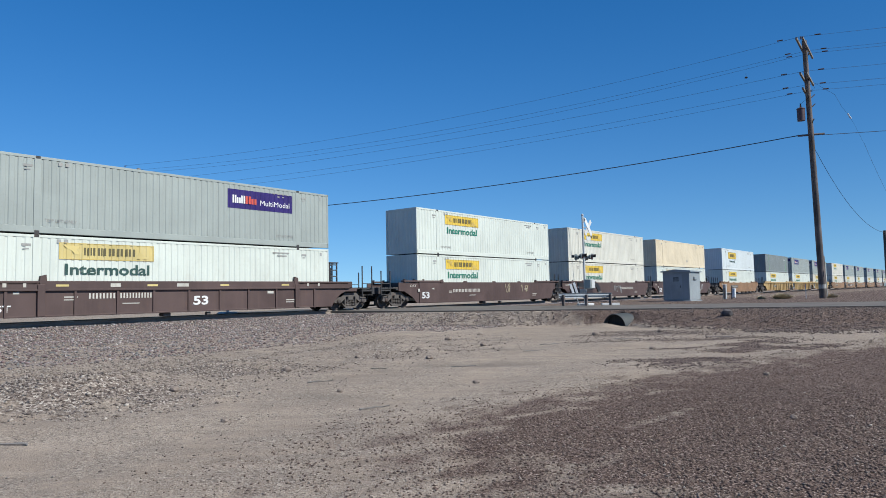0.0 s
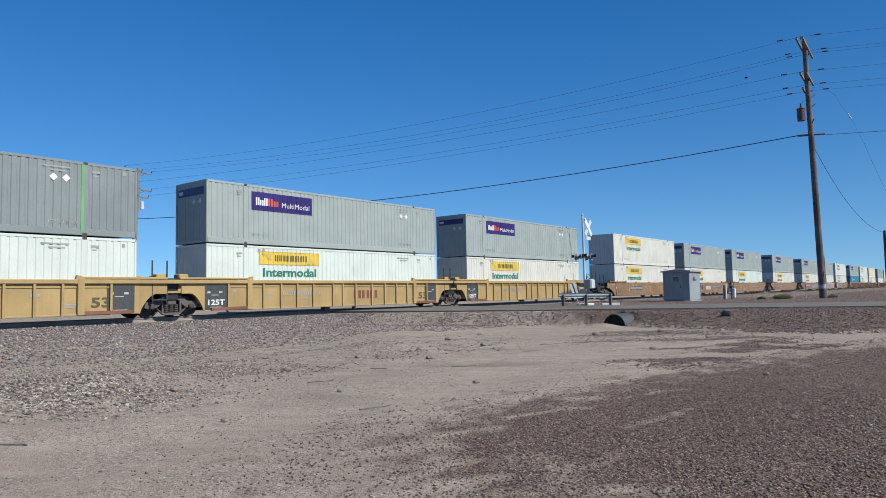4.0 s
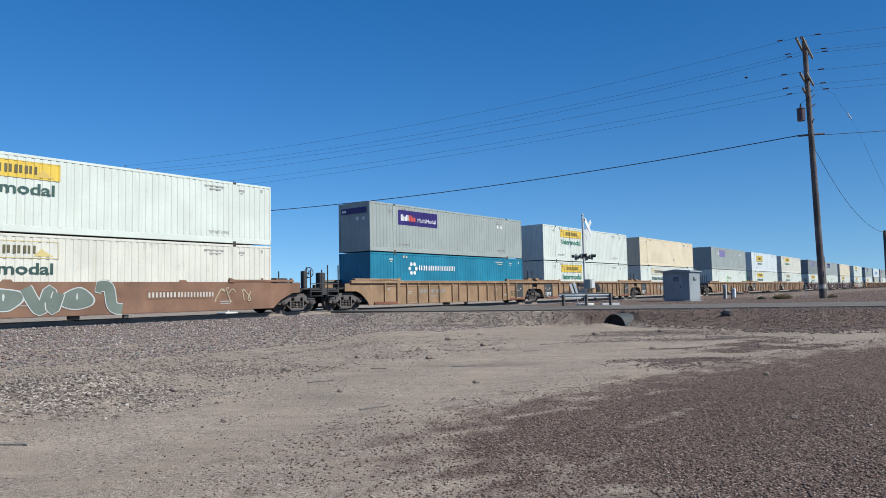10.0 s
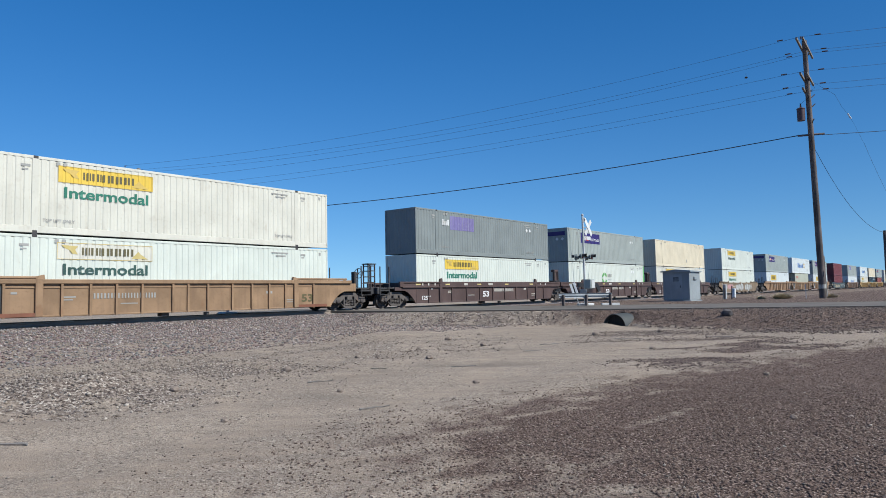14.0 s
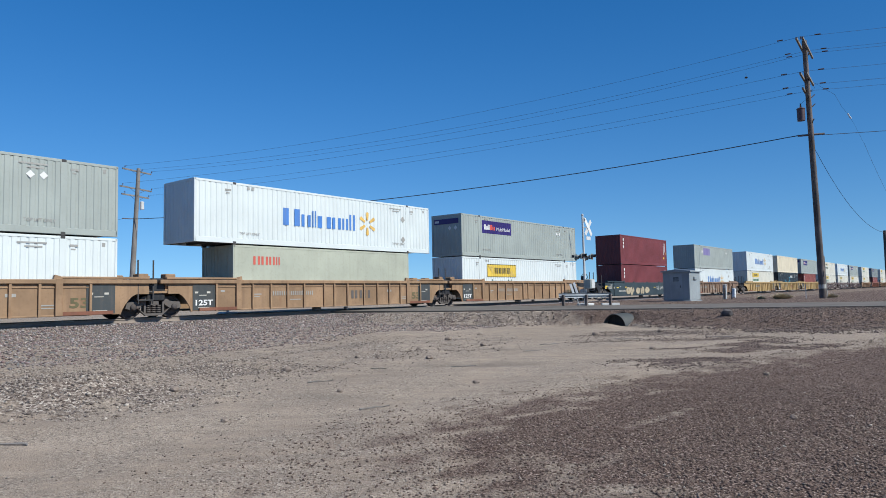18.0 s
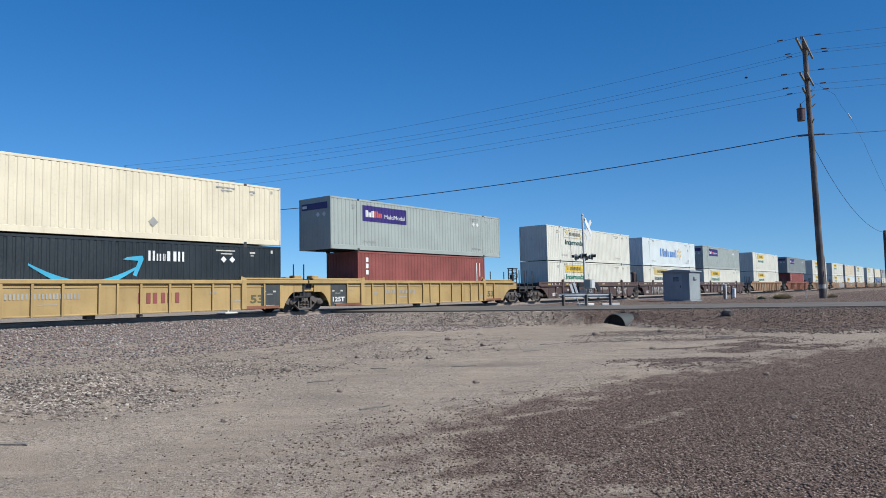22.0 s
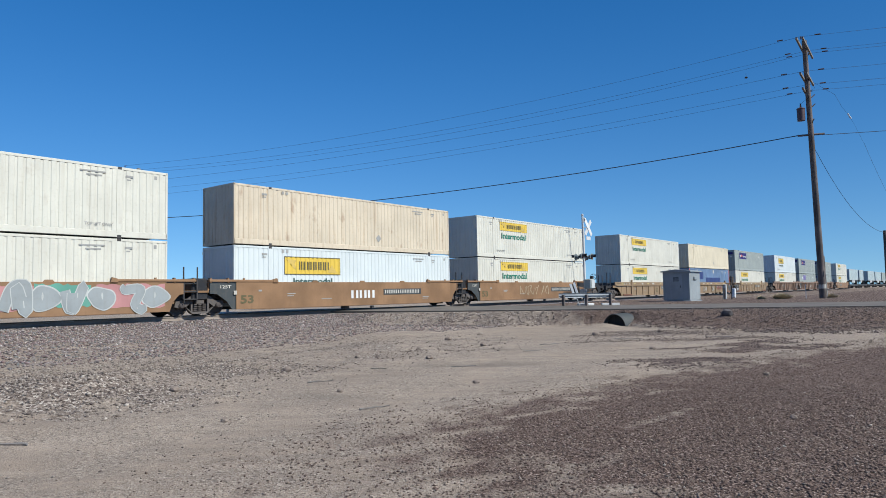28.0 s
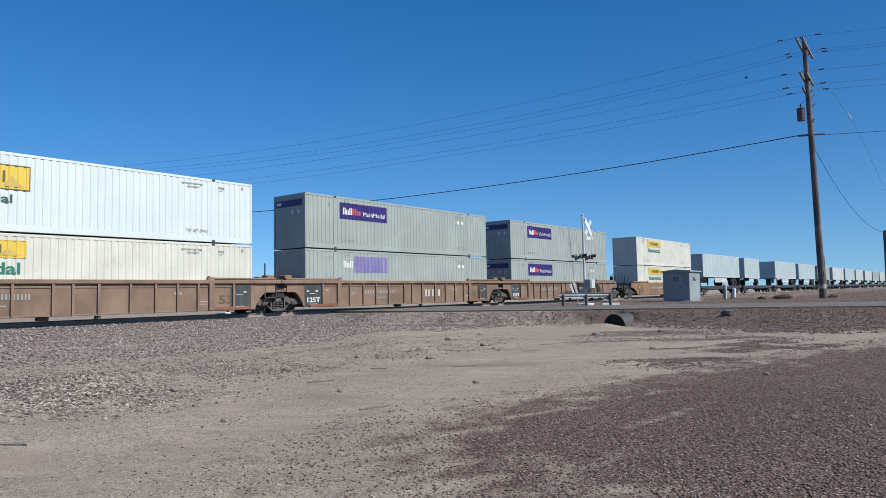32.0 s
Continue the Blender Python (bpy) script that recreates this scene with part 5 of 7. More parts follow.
p = fan(215000, 3.2, 27, 12, 92, 1.1)
scatter("gravel", kept(p, on_gravel(p, lot_share) ** 1.2 * ragged(p) * 1.15), 0.004, 0.019, GRAVEL_M, "dark purple-brown loose gravel", 11)
p = fan(26000, 3.4, 13, 52, 92, 1.2)
scatter("coarse_gravel", kept(p, on_gravel(p, lot_share) ** 2 * ragged(p)), 0.006, 0.019, GRAVEL_M, "coarse purple-brown gravel stones", 18)
p = fan(9000, 3.2, 24, 20, 92, 1.1)
scatter("pale_pebbles", kept(p, on_gravel(p, lot_share) * 0.5), 0.006, 0.02, RUBBLE_M, "pale pebbles among dark gravel", 16)
p = fan(40000, 4, 30, 12, 90, 1.15)
scatter("pebbles", kept(p, (0.22 + 0.45 * (p[:, 1] > 9.5) * (p[:, 0] < 20)) * (across(p[:, 0], p[:, 1]) < -5) * ragged(p)), 0.005, 0.02, RUBBLE_M, "scattered small pebbles on sand", 12)
p = np.concatenate([patch(45000, 1.5, 10.5, 9.4, 17.5), patch(14000, 9, 21, 9.5, 19.5)])
scatter("rubble", kept(p, on_gravel(p) ** 1.3 * ragged(p)), 0.007, 0.036, RUBBLE_M, "pale broken rubble spread over a low heap", 13)
p = np.concatenate([patch(15000, 3, 30, 24.4, 26.5), patch(9000, 3, 27, 17.5, 24.6), patch(9000, 28, 75, 24.6, 26.6), patch(3000, 3, 30, 26.6, 30)])
u = across(p[:, 0], p[:, 1])
p = p[(u < -0.5) | (u > ROAD_W + 0.5)]
scatter("ballast", p, 0.025, 0.058, BALLAST_M, "grey and brown railway ballast stones", 14)
p = patch(90000, 13, 34, -6, 21)
u = across(p[:, 0], p[:, 1])
q = bank_share(p[:, 0], p[:, 1])
p = p[(u < -0.05) & (rng.random(len(p)) < 0.9 * (q > 0.02))]
scatter("bank_stones", p, 0.01, 0.052, RIPRAP_M, "dark stones on the road bank", 15)
p = patch(80000, 12, 29, 1, 12)
scatter("strewn_stones", kept(p, on_gravel(p) * (bank_share(p[:, 0], p[:, 1]) < 0.05) * (lot_share(p[:, 0], p[:, 1]) < 0.3) * (p[:, 0] + 1.2 * p[:, 1] > 19.5) * ragged(p)), 0.006, 0.034, RIPRAP_M, "dark stones strewn in bands over the sand", 17)

# ---- crossing signals ----
def crossing_signal(x, y, face, label, disc=0.21, arms=((1, 3.0, (-0.62, 0.62)), (-1, 2.96, (-0.62, 0.62))), buck=(0.5, 4.82)):
    """A flashing-light crossing signal with crossbuck; face = -1 faces the near traffic, +1 the far. Local x across the road, y along it."""
    ob = tagged(new("crossing_signal"), label, "signal", "crossing signals")
    ob.matrix_basis = pose(x, y, -0.13)
    f = face
    part("foundation", Geo().box(-0.4, 0.4, -0.4, 0.4, -0.1, 0.14, 0.04).mesh("foundation", ALU), ob, "grey concrete block")
    part("mast", Geo().tube([(0, 0, 0.1), (0, 0, 2.6), (-0.02, 0, 5.6)], 0.075, 12, 0.06).mesh("mast", ALU, True), ob, "silver-painted steel mast")
    part("mast_cap", Geo().lathe((-0.02, 0, 5.6), (0, 0, 1), [(0.075, -0.05), (0.075, 0.02), (0.03, 0.06), (0.001, 0.07)], 12).mesh("mast_cap", ALU), ob)
    def board(a):
        g = Geo()
        d, n = Vector((math.cos(a), 0, math.sin(a))), Vector((-math.sin(a), 0, math.cos(a)))
        c = Vector((buck[0], f * (0.10 if a > 0 else 0.124), buck[1]))
        pts = [c + d * i * 0.61 + n * j * 0.13 + Vector((0, k, 0)) for k in (-0.01, 0.01) for i, j in ((-1, -1), (1, -1), (1, 1), (-1, 1))]
        g.poly(pts, [(3, 2, 1, 0), (4, 5, 6, 7), (0, 1, 5, 4), (1, 2, 6, 5), (2, 3, 7, 6), (3, 0, 4, 7)])
        return g
    cb = part("crossbuck", board(radians(48)).mesh("crossbuck", SIGN_W), ob, "white reflective crossbuck")
    part("board", board(radians(-48)).mesh("board", SIGN_W), cb)
    part("sign_bracket", Geo().tube([(0.0, f * 0.08, buck[1]), (buck[0] * 1.1, f * 0.08, buck[1])], 0.025, 6).mesh("sign_bracket", ALU), ob)
    part("track_plate", Geo().box(buck[0] - 0.28, buck[0] + 0.28, f * 0.1 - 0.01, f * 0.1 + 0.01, buck[1] - 0.77, buck[1] - 0.55).mesh("track_plate", SIGN_W), ob, "small white plate")
    for sgn, base, places in arms:
        part("light_arm", Geo().tube([(min(places) - 0.22, sgn * f * 0.12, base), (max(max(places), 0.0) + 0.22, sgn * f * 0.12, base)], 0.03, 8).mesh("light_arm", GLOSS_B), ob, "black pipe arm")
        for lx in places:
            w = sgn * f
            lamp = part("flasher", Geo().lathe((lx, w * 0.22, base), (0, w, 0), [(disc, 0.0), (disc, 0.012), (0.14, 0.012), (0.14, -0.16), (0.06, -0.2), (0.001, -0.2)], 20).mesh("flasher", GREY_D), ob, "black round signal with hood")
            part("lens", Geo().lathe((lx, w * 0.235, base), (0, w, 0), [(0.14, 0.0), (0.1, 0.02), (0.001, 0.03)], 16).mesh("lens", LENS), lamp, "unlit red lens")
            g = Geo()
            for i in range(9):
                a0, a1 = math.pi * (i - 0.5) / 8, math.pi * (i + 0.5) / 8
                g.poly([(lx + 0.15 * math.cos(q), w * (0.23 + e), base + 0.15 * math.sin(q)) for q, e in ((a0, 0), (a1, 0), (a1, 0.3 - 0.1 * abs(math.cos(a1))), (a0, 0.3 - 0.1 * abs(math.cos(a0))))], [(0, 1, 2, 3)])
            part("hood", g.mesh("hood", GLOSS_B), lamp)
    part("bell", Geo().lathe((0.0, 0, 5.3), (1, 0, 0), [(0.001, 0.1), (0.12, 0.1), (0.15, 0.16), (0.12, 0.2), (0.001, 0.2)], 14).mesh("bell", ALU), ob)
    box = part("gate_mechanism", Geo().box(-0.28, 0.28, -0.55, -0.08, 1.0, 1.62, 0.05).mesh("gate_mechanism", GREY), ob, "silver gate motor housing")
    part("housing_door", Geo().box(-0.22, 0.22, -0.57, -0.55, 1.06, 1.56, 0.008).mesh("housing_door", ALU), box)
    part("junction_box", Geo().box(0.1, 0.42, 0.08, 0.4, 0.55, 1.0, 0.03).mesh("junction_box", ALU), ob)
    for q in (-0.42, 0.36):
        part("counterweight", Geo().prism([(-0.2, 1.42), (0.9, 1.36), (1.25, 1.1), (1.3, 0.85), (1.0, 0.8), (0.75, 1.1), (-0.2, 1.2)], q, q + 0.06).mesh("counterweight", GLOSS_B), ob, "black counterweight arm")
    return ob


crossing_signal(37.75, 19.0, -1, "silver crossing signal with white crossbuck and red flashing lamps")
crossing_signal(21.43, 32.25, 1, "silver crossing signal with crossbuck seen beyond the train", 0.31, ((1, 3.3, (-1.1, -0.35)), (-1, 2.79, (-0.7, -0.02, 0.62))), (-0.28, 4.55))

guard = tagged(new("guardrail"), "short galvanised guardrail beside the crossing signal", "guardrail")
A, B = Vector((35.25, 19.45, 0.16)), Vector((37.15, 16.95, 0.14))
d = (B - A).normalized()
nrm = Vector((d.y, -d.x, 0))
g = Geo()
prof = [(0.0, 0.34), (0.06, 0.39), (0.0, 0.45), (0.0, 0.50), (0.06, 0.55), (0.0, 0.61)]
g.v = [tuple(P + nrm * (-o) + Vector((0, 0, z - 0.12))) for P in (A, B) for o, z in prof] + [tuple(P + nrm * (-o - 0.006) + Vector((0, 0, z - 0.12))) for P in (A, B) for o, z in prof]
for i in range(5):
    g.f += [(i, i + 6, i + 7, i + 1), (i + 12, i + 13, i + 19, i + 18)]
part("beam", g.mesh("beam", GALV), guard, "dull galvanised W beam")
for q in (0.25, 1.6, 3.0):
    P = A + d * q + nrm * 0.09
    part("post", Geo().box(P.x - 0.07, P.x + 0.07, P.y - 0.07, P.y + 0.07, -0.25, 0.55, 0.012).mesh("post", WOOD), guard, "dark timber post")

mk = tagged(new("object_marker"), "pair of leaning white hazard boards on a post", "road sign")
mk.matrix_basis = pose(36.65, 18.95, -0.15, 0, -17, -52)
part("post", Geo().tube([(0.1, 0.04, -0.05), (0.1, 0.04, 0.7)], 0.03, 8).mesh("post", GALV), mk)
for q in (0.0, 0.22):
    part("board", Geo().box(q - 0.07, q + 0.07, -0.012, 0.012, 0.45, 1.42, 0.004).mesh("board", SIGN_W), mk, "white reflective board")
part("backing", Geo().box(0.07, 0.15, 0.0, 0.014, 0.5, 1.36, 0.003).mesh("backing", GLOSS_B), mk, "black strip")

# a thin dark sheet lying flat on the road surface
patch_ob = tagged(new("road_patch", Geo().box(-1.35, 1.35, -0.3, 0.3, 0.0, 0.008).mesh("road_patch", RUBBER)), "dark tar patch on the asphalt road", "road patch")
patch_ob.matrix_basis = pose(33.15, 17.85, road_z(17.85) + 0.001, 0, 0, 96)
beam = tagged(new("concrete_beam", Geo().box(-0.6, 0.6, -0.1, 0.1, 0.0, 0.16, 0.02).mesh("concrete_beam", ALU)), "pale concrete beam lying beside the crossing signal", "beam")
beam.matrix_basis = pose(38.9, 17.9, -0.17, 0, 0, -38)

# ---- signal house and small posts beside the road ----
hut = tagged(new("signal_house"), "grey metal railway signal house on a concrete pad", "cabinet")
hut.matrix_basis = pose(50.4, 16.85, -0.16)
part("pad", Geo().box(-0.1, 2.5, -0.1, 2.1, -0.1, 0.06, 0.02).mesh("pad", HUT), hut, "concrete pad")
part("wall", Geo().box(0, 2.4, 0, 2.0, 0.08, 2.2, 0.012).mesh("wall", HUT), hut)
part("roof", Geo().poly([(-0.12, -0.12, 2.2), (2.52, -0.12, 2.2), (2.52, 2.12, 2.2), (-0.12, 2.12, 2.2), (-0.12, -0.12, 2.28), (2.52, -0.12, 2.28), (2.52, 2.12, 2.28), (-0.12, 2.12, 2.28), (-0.12, 1.0, 2.4), (2.52, 1.0, 2.4)],
                         [(3, 2, 1, 0), (0, 1, 5, 4), (2, 3, 7, 6), (4, 5, 9, 8), (6, 7, 8, 9), (0, 4, 8, 7, 3), (1, 2, 6, 9, 5)]).mesh("roof", HUT), hut)
door = part("door", Geo().box(-0.02, 0.0, 0.55, 1.45, 0.14, 2.02, 0.006).mesh("door", HUT), hut)
part("handle", Geo().box(-0.06, -0.02, 0.65, 0.69, 1.0, 1.18).mesh("handle", STEEL), door)
vent = part("vent", Geo().box(-0.03, 0.0, 0.8, 1.2, 1.5, 1.8, 0.006).mesh("vent", STEEL), door)
for i in range(5):
    part("slat", Geo().box(-0.04, -0.03, 0.82, 1.18, 1.53 + i * 0.05, 1.555 + i * 0.05).mesh("slat", HUT), vent)
part("vent_hood", Geo().box(0.9, 1.4, -0.1, 0.0, 1.6, 1.85, 0.02).mesh("vent_hood", HUT), hut)

ped = tagged(new("cable_pedestal"), "pale upright cable pedestal beside the road", "utility box", "cable pedestals")
ped.matrix_basis = pose(58.1, 16.55, -0.16)
part("body", Geo().box(-0.13, 0.13, -0.13, 0.13, 0.0, 1.15, 0.03).mesh("body", ALU), ped)
part("cap", Geo().box(-0.15, 0.15, -0.15, 0.15, 1.15, 1.22, 0.03).mesh("cap", ALU), ped)
part("stake", Geo().box(-0.22, -0.14, -0.04, 0.04, -0.1, 0.95, 0.01).mesh("stake", WOOD), ped, "dark timber stake")
ped = tagged(new("cable_pedestal"), "leaning pale cable pedestal with dark stake", "utility box", "cable pedestals")
ped.matrix_basis = pose(57.7, 15.75, -0.16, 0, 9, 0)
part("body", Geo().box(-0.15, 0.15, -0.12, 0.12, 0.1, 0.9, 0.04).mesh("body", SIGN_W), ped)
part("stake", Geo().box(0.0, 0.09, 0.14, 0.22, -0.1, 1.1, 0.01).mesh("stake", WOOD), ped, "dark timber stake")
marker = tagged(new("marker_post"), "thin white marker post beside the road", "post")
marker.matrix_basis = pose(56.7, 10.3, -0.16)
part("stake", Geo().box(-0.035, 0.035, -0.02, 0.02, 0, 1.1, 0.006).mesh("stake", SIGN_W), marker)

# ---- culvert ----
pipe = tagged(new("culvert_pipe"), "corrugated steel culvert pipe coming out of the bank", "pipe")
g = Geo()
prof_o = [(0.60 + 0.012 * (1 if i % 2 else -1), i * 0.034) for i in range(38)]
prof = [(0.572, 0.0)] + prof_o + [(0.572, 1.3)] + [(0.572, 0.0)]
pipe.matrix_basis = pose(28.5, 12.95, -0.9)
part("barrel", g.lathe((0, 0, 0), (0.98, -0.19, 0.02), prof, 36).mesh("barrel", CMP, True), pipe)
part("rim", Geo().ring((0, 0, 0), (0.98, -0.19, 0.02), 0.59, 0.016, 36, 6).mesh("rim", CMP), pipe, "bent bare metal rim")
# black disc near the mouth, standing in for the shade inside the pipe
part("dark_end", Geo().lathe((0.25, -0.048, 0.005), (0.98, -0.19, 0.02), [(0.575, 0), (0.001, 0.02)], 24).mesh("dark_end", RUBBER), pipe)


def boulder(x, y, r, seed, label, mat=RIPRAP_M):
    rnd = random.Random(seed)
    bm = bmesh.new()
    bmesh.ops.create_icosphere(bm, subdivisions=2, radius=r)
    for v in bm.verts:
        v.co *= 1 + 0.28 * noise.noise(v.co * (1.7 / r) + Vector((seed, 0, 0)))
        v.co.z *= 0.72
    me = bpy.data.meshes.new("rock")
    bm.to_mesh(me)
    bm.free()
    me.materials.append(mat)
    ob = tagged(new("rock", me), label, "rock", "loose rocks")
    ob.matrix_basis = pose(x, y, float(ground_z(x, y)) + 0.3 * r, rz=rnd.uniform(0, 360))


boulder(29.5, 8.35, 0.25, 3, "large dark rock on the road bank", SLAB_M)
rnd = random.Random(8)
for i, (x, y, r) in enumerate(((12.8, 10.7, 0.09), (11.9, 12.3, 0.07), (16.8, 11.9, 0.10), (14.6, 12.6, 0.08), (7.9, 8.6, 0.06), (10.2, 7.4, 0.07), (17.6, 13.9, 0.12), (20.4, 14.6, 0.10), (6.2, 10.9, 0.08), (9.4, 11.9, 0.09), (23.0, 11.2, 0.13), (25.2, 9.6, 0.12), (5.4, 8.2, 0.05), (13.6, 3.2, 0.06), (9.3, 1.9, 0.045), (18.5, 7.3, 0.08))):
    boulder(x, y, r, 20 + i, "dark weathered rock lying on sand" if i % 2 else "brown weathered rock lying on sand")


def stick(x, y, ln, rz, seed):
    rnd = random.Random(seed)
    z = float(ground_z(x, y)) + 0.015
    pts = [(i * ln / 5 - ln / 2, rnd.uniform(-0.03, 0.03), z + rnd.uniform(0, 0.015)) for i in range(6)]
    ob = tagged(new("stick", Geo().tube(pts, 0.016, 6, 0.006).mesh("stick", WOOD_G)), "dry grey stick lying on sand", "stick", "sticks on the ground")
    ob.matrix_basis = pose(x, y, 0, rz=rz)


for i, (x, y, ln, rz) in enumerate(((8.6, 9.9, 0.5, -25), (12.2, 9.2, 0.6, -38), (3.05, 8.95, 0.45, 125), (7.2, 7.1, 0.5, -15), (15.6, 9.4, 0.6, -30), (21.5, 9.3, 0.9, -60), (23.6, 7.0, 0.8, 110), (10.6, 10.3, 0.35, -55), (18.2, 10.4, 0.7, -30))):
    stick(x, y, ln, rz, 50 + i)


def brush(x, y, w, h, n, seed, label):
    """A dry bush of thin curved stems."""
    rnd = random.Random(seed)
    g = Geo()
    z0 = float(ground_z(x, y))
    for i in range(n):
        a, r = rnd.uniform(0, 2 * math.pi), rnd.random() ** 0.5
        b = Vector((x + 0.25 * w * r * math.cos(a), y + 0.25 * w * r * math.sin(a), z0 - 0.02))
        t = Vector((x + 0.5 * w * r * math.cos(a) + rnd.uniform(-0.12, 0.12), y + 0.5 * w * r * math.sin(a) + rnd.uniform(-0.12, 0.12), z0 + h * (1.05 - 0.6 * r * r) * rnd.uniform(0.6, 1.1)))
        m = (b + t) / 2 + Vector((0, 0, 0.12 * h))
        s = Vector((-math.sin(a), math.cos(a), 0)) * rnd.uniform(0.006, 0.016)
        g.poly([b - s, b + s, m + s, m - s, t], [(0, 1, 2, 3), (3, 2, 4)])
    tagged(new("dry_bush", g.mesh("dry_bush", STRAW)), label, "bush", "dry bushes")


brush(57.9, 12.2, 2.2, 0.5, 700, 1, "dry straw-coloured desert bush beside the road")
brush(56.5, 13.4, 1.0, 0.3, 350, 2, "low dry desert bush")
brush(60.5, 9.2, 1.4, 0.4, 350, 3, "low dry straw-coloured bush")

# ---- poles and wires ----
def utility_pole(base, top, r0, r1, label, wood):
    ob = tagged(new("utility_pole"), label, "utility pole", "utility poles")
    b, t = Vector(base), Vector(top)
    g = Geo()
    g.tube([b + (t - b) * i / 10 for i in range(11)], r0, 14, r1)
    part("shaft", g.mesh("shaft", wood, True), ob)
    return ob


ARM_D = Vector((0.9986, 0.0523, 0))


def crossarm(ob, c, length, wood, d=ROAD_E, pins=(-0.46, -0.2, 0.2, 0.46), double=False):
    """A crossarm with pin insulators; returns where the wires sit."""
    c = Vector(c)
    seats = []
    for off in ((-0.2, 0.2) if double else (0.2,)):
        o = c + ROAD_D * off
        g = Geo()
        a, b = o - d * length / 2, o + d * length / 2
        n = Vector((d.y, -d.x, 0)) * 0.06
        up = Vector((0, 0, 0.075))
        g.poly([a - n - up, a + n - up, b + n - up, b - n - up, a - n + up, a + n + up, b + n + up, b - n + up],
               [(3, 2, 1, 0), (4, 5, 6, 7), (0, 1, 5, 4), (1, 2, 6, 5), (2, 3, 7, 6), (3, 0, 4, 7)])
        part("crossarm", g.mesh("crossarm", wood), ob)
    for q in pins:
        s = c + d * length * q + Vector((0, 0, 0.06))
        part("insulator", Geo().lathe(s, (0, 0, 1), [(0.015, 0), (0.015, 0.08), (0.06, 0.1), (0.06, 0.14), (0.035, 0.16), (0.05, 0.2), (0.03, 0.24), (0.001, 0.25)], 8).mesh("insulator", CERAMIC), ob, "brown ceramic insulator")
        seats.append(s + Vector((0, 0, 0.22)))
    for e in (-1, 1):
        part("arm_bolt", Geo().tube([c - ROAD_D * 0.27 + d * e * 0.12, c + ROAD_D * 0.27 + d * e * 0.12], 0.022, 6).mesh("arm_bolt", STEEL), ob)
        part("brace", Geo().tube([c + d * e * length * 0.28, c - Vector((0, 0, 0.6))], 0.018, 5).mesh("brace", STEEL), ob)
    return seats


P1, P1T = Vector((57.29, 9.26, -0.3)), Vector((55.51, 9.26, 19.15))
pole = utility_pole(P1, P1T, 0.25, 0.165, "tall weathered brown timber utility pole with transformer", WOOD)
at_z = lambda z: P1 + (P1T - P1) * ((z + 0.3) / 19.45)
s_top = crossarm(pole, at_z(18.55), 5.4, WOOD_G, ARM_D, (-0.38, 0.28, 0.42), True)
s_mid = crossarm(pole, at_z(16.25), 3.8, WOOD_G, ARM_D, (-0.34, 0.34), True)
s_low = crossarm(pole, at_z(15.35), 2.2, WOOD_G, ARM_D, (-0.4, 0.44))
arm_c = at_z(12.1)
part("cable_bracket", Geo().tube([arm_c - ROAD_D * 0.9, arm_c + ROAD_D * 0.9], 0.08, 6).mesh("cable_bracket", WOOD), pole)
tc = at_z(13.65) + Vector((-0.30, 0.52, 0))
tr = part("transformer", Geo().lathe(tc, (0, 0, 1), [(0.001, -0.5), (0.27, -0.48), (0.28, 0.38), (0.30, 0.4), (0.30, 0.44), (0.2, 0.5), (0.001, 0.52)], 18).mesh("transformer", TRANSF, True), pole, "dark red-brown can transformer")
for q in (-0.1, 0.1):
    part("bushing", Geo().lathe(tc + Vector((q, 0, 0.5)), (0, 0, 1), [(0.03, 0), (0.06, 0.05), (0.03, 0.1), (0.06, 0.15), (0.03, 0.2), (0.02, 0.34), (0.001, 0.35)], 8).mesh("bushing", CERAMIC), tr)
part("hanger", Geo().box(min(tc.x, at_z(13.5).x), max(tc.x, at_z(13.5).x) + 0.1, 9.2, 9.3, 13.6, 13.7).mesh("hanger", STEEL), pole)
for z, q in ((14.9, 0.25), (14.2, 0.22), (12.9, -0.25)):
    o = at_z(z)
    part("cutout", Geo().tube([o + Vector((q, -0.15, 0)), o + Vector((q * 2, -0.35, 0.25))], 0.04, 6).mesh("cutout", CERAMIC), pole, "brown fuse cutout")
part("ground_wire", Geo().tube([at_z(0.2) + Vector((-0.27, 0, 0)), at_z(8) + Vector((-0.23, 0, 0)), at_z(18) + Vector((-0.18, 0, 0))], 0.012, 5).mesh("ground_wire", STEEL), pole)
part("tag_plate", Geo().box(56.94, 57.0, 8.96, 9.0, 1.6, 1.95).mesh("tag_plate", PALE), pole, "pale metal tag")
part("sleeve", Geo().tube([at_z(0.6), at_z(0.9)], 0.262, 14, 0.26).mesh("sleeve", PALE), pole, "pale band round the foot")
part("riser", Geo().tube([at_z(0.0) + Vector((0.1, -0.27, 0)), at_z(3.0) + Vector((0.1, -0.25, 0))], 0.035, 6).mesh("riser", PALE), pole)

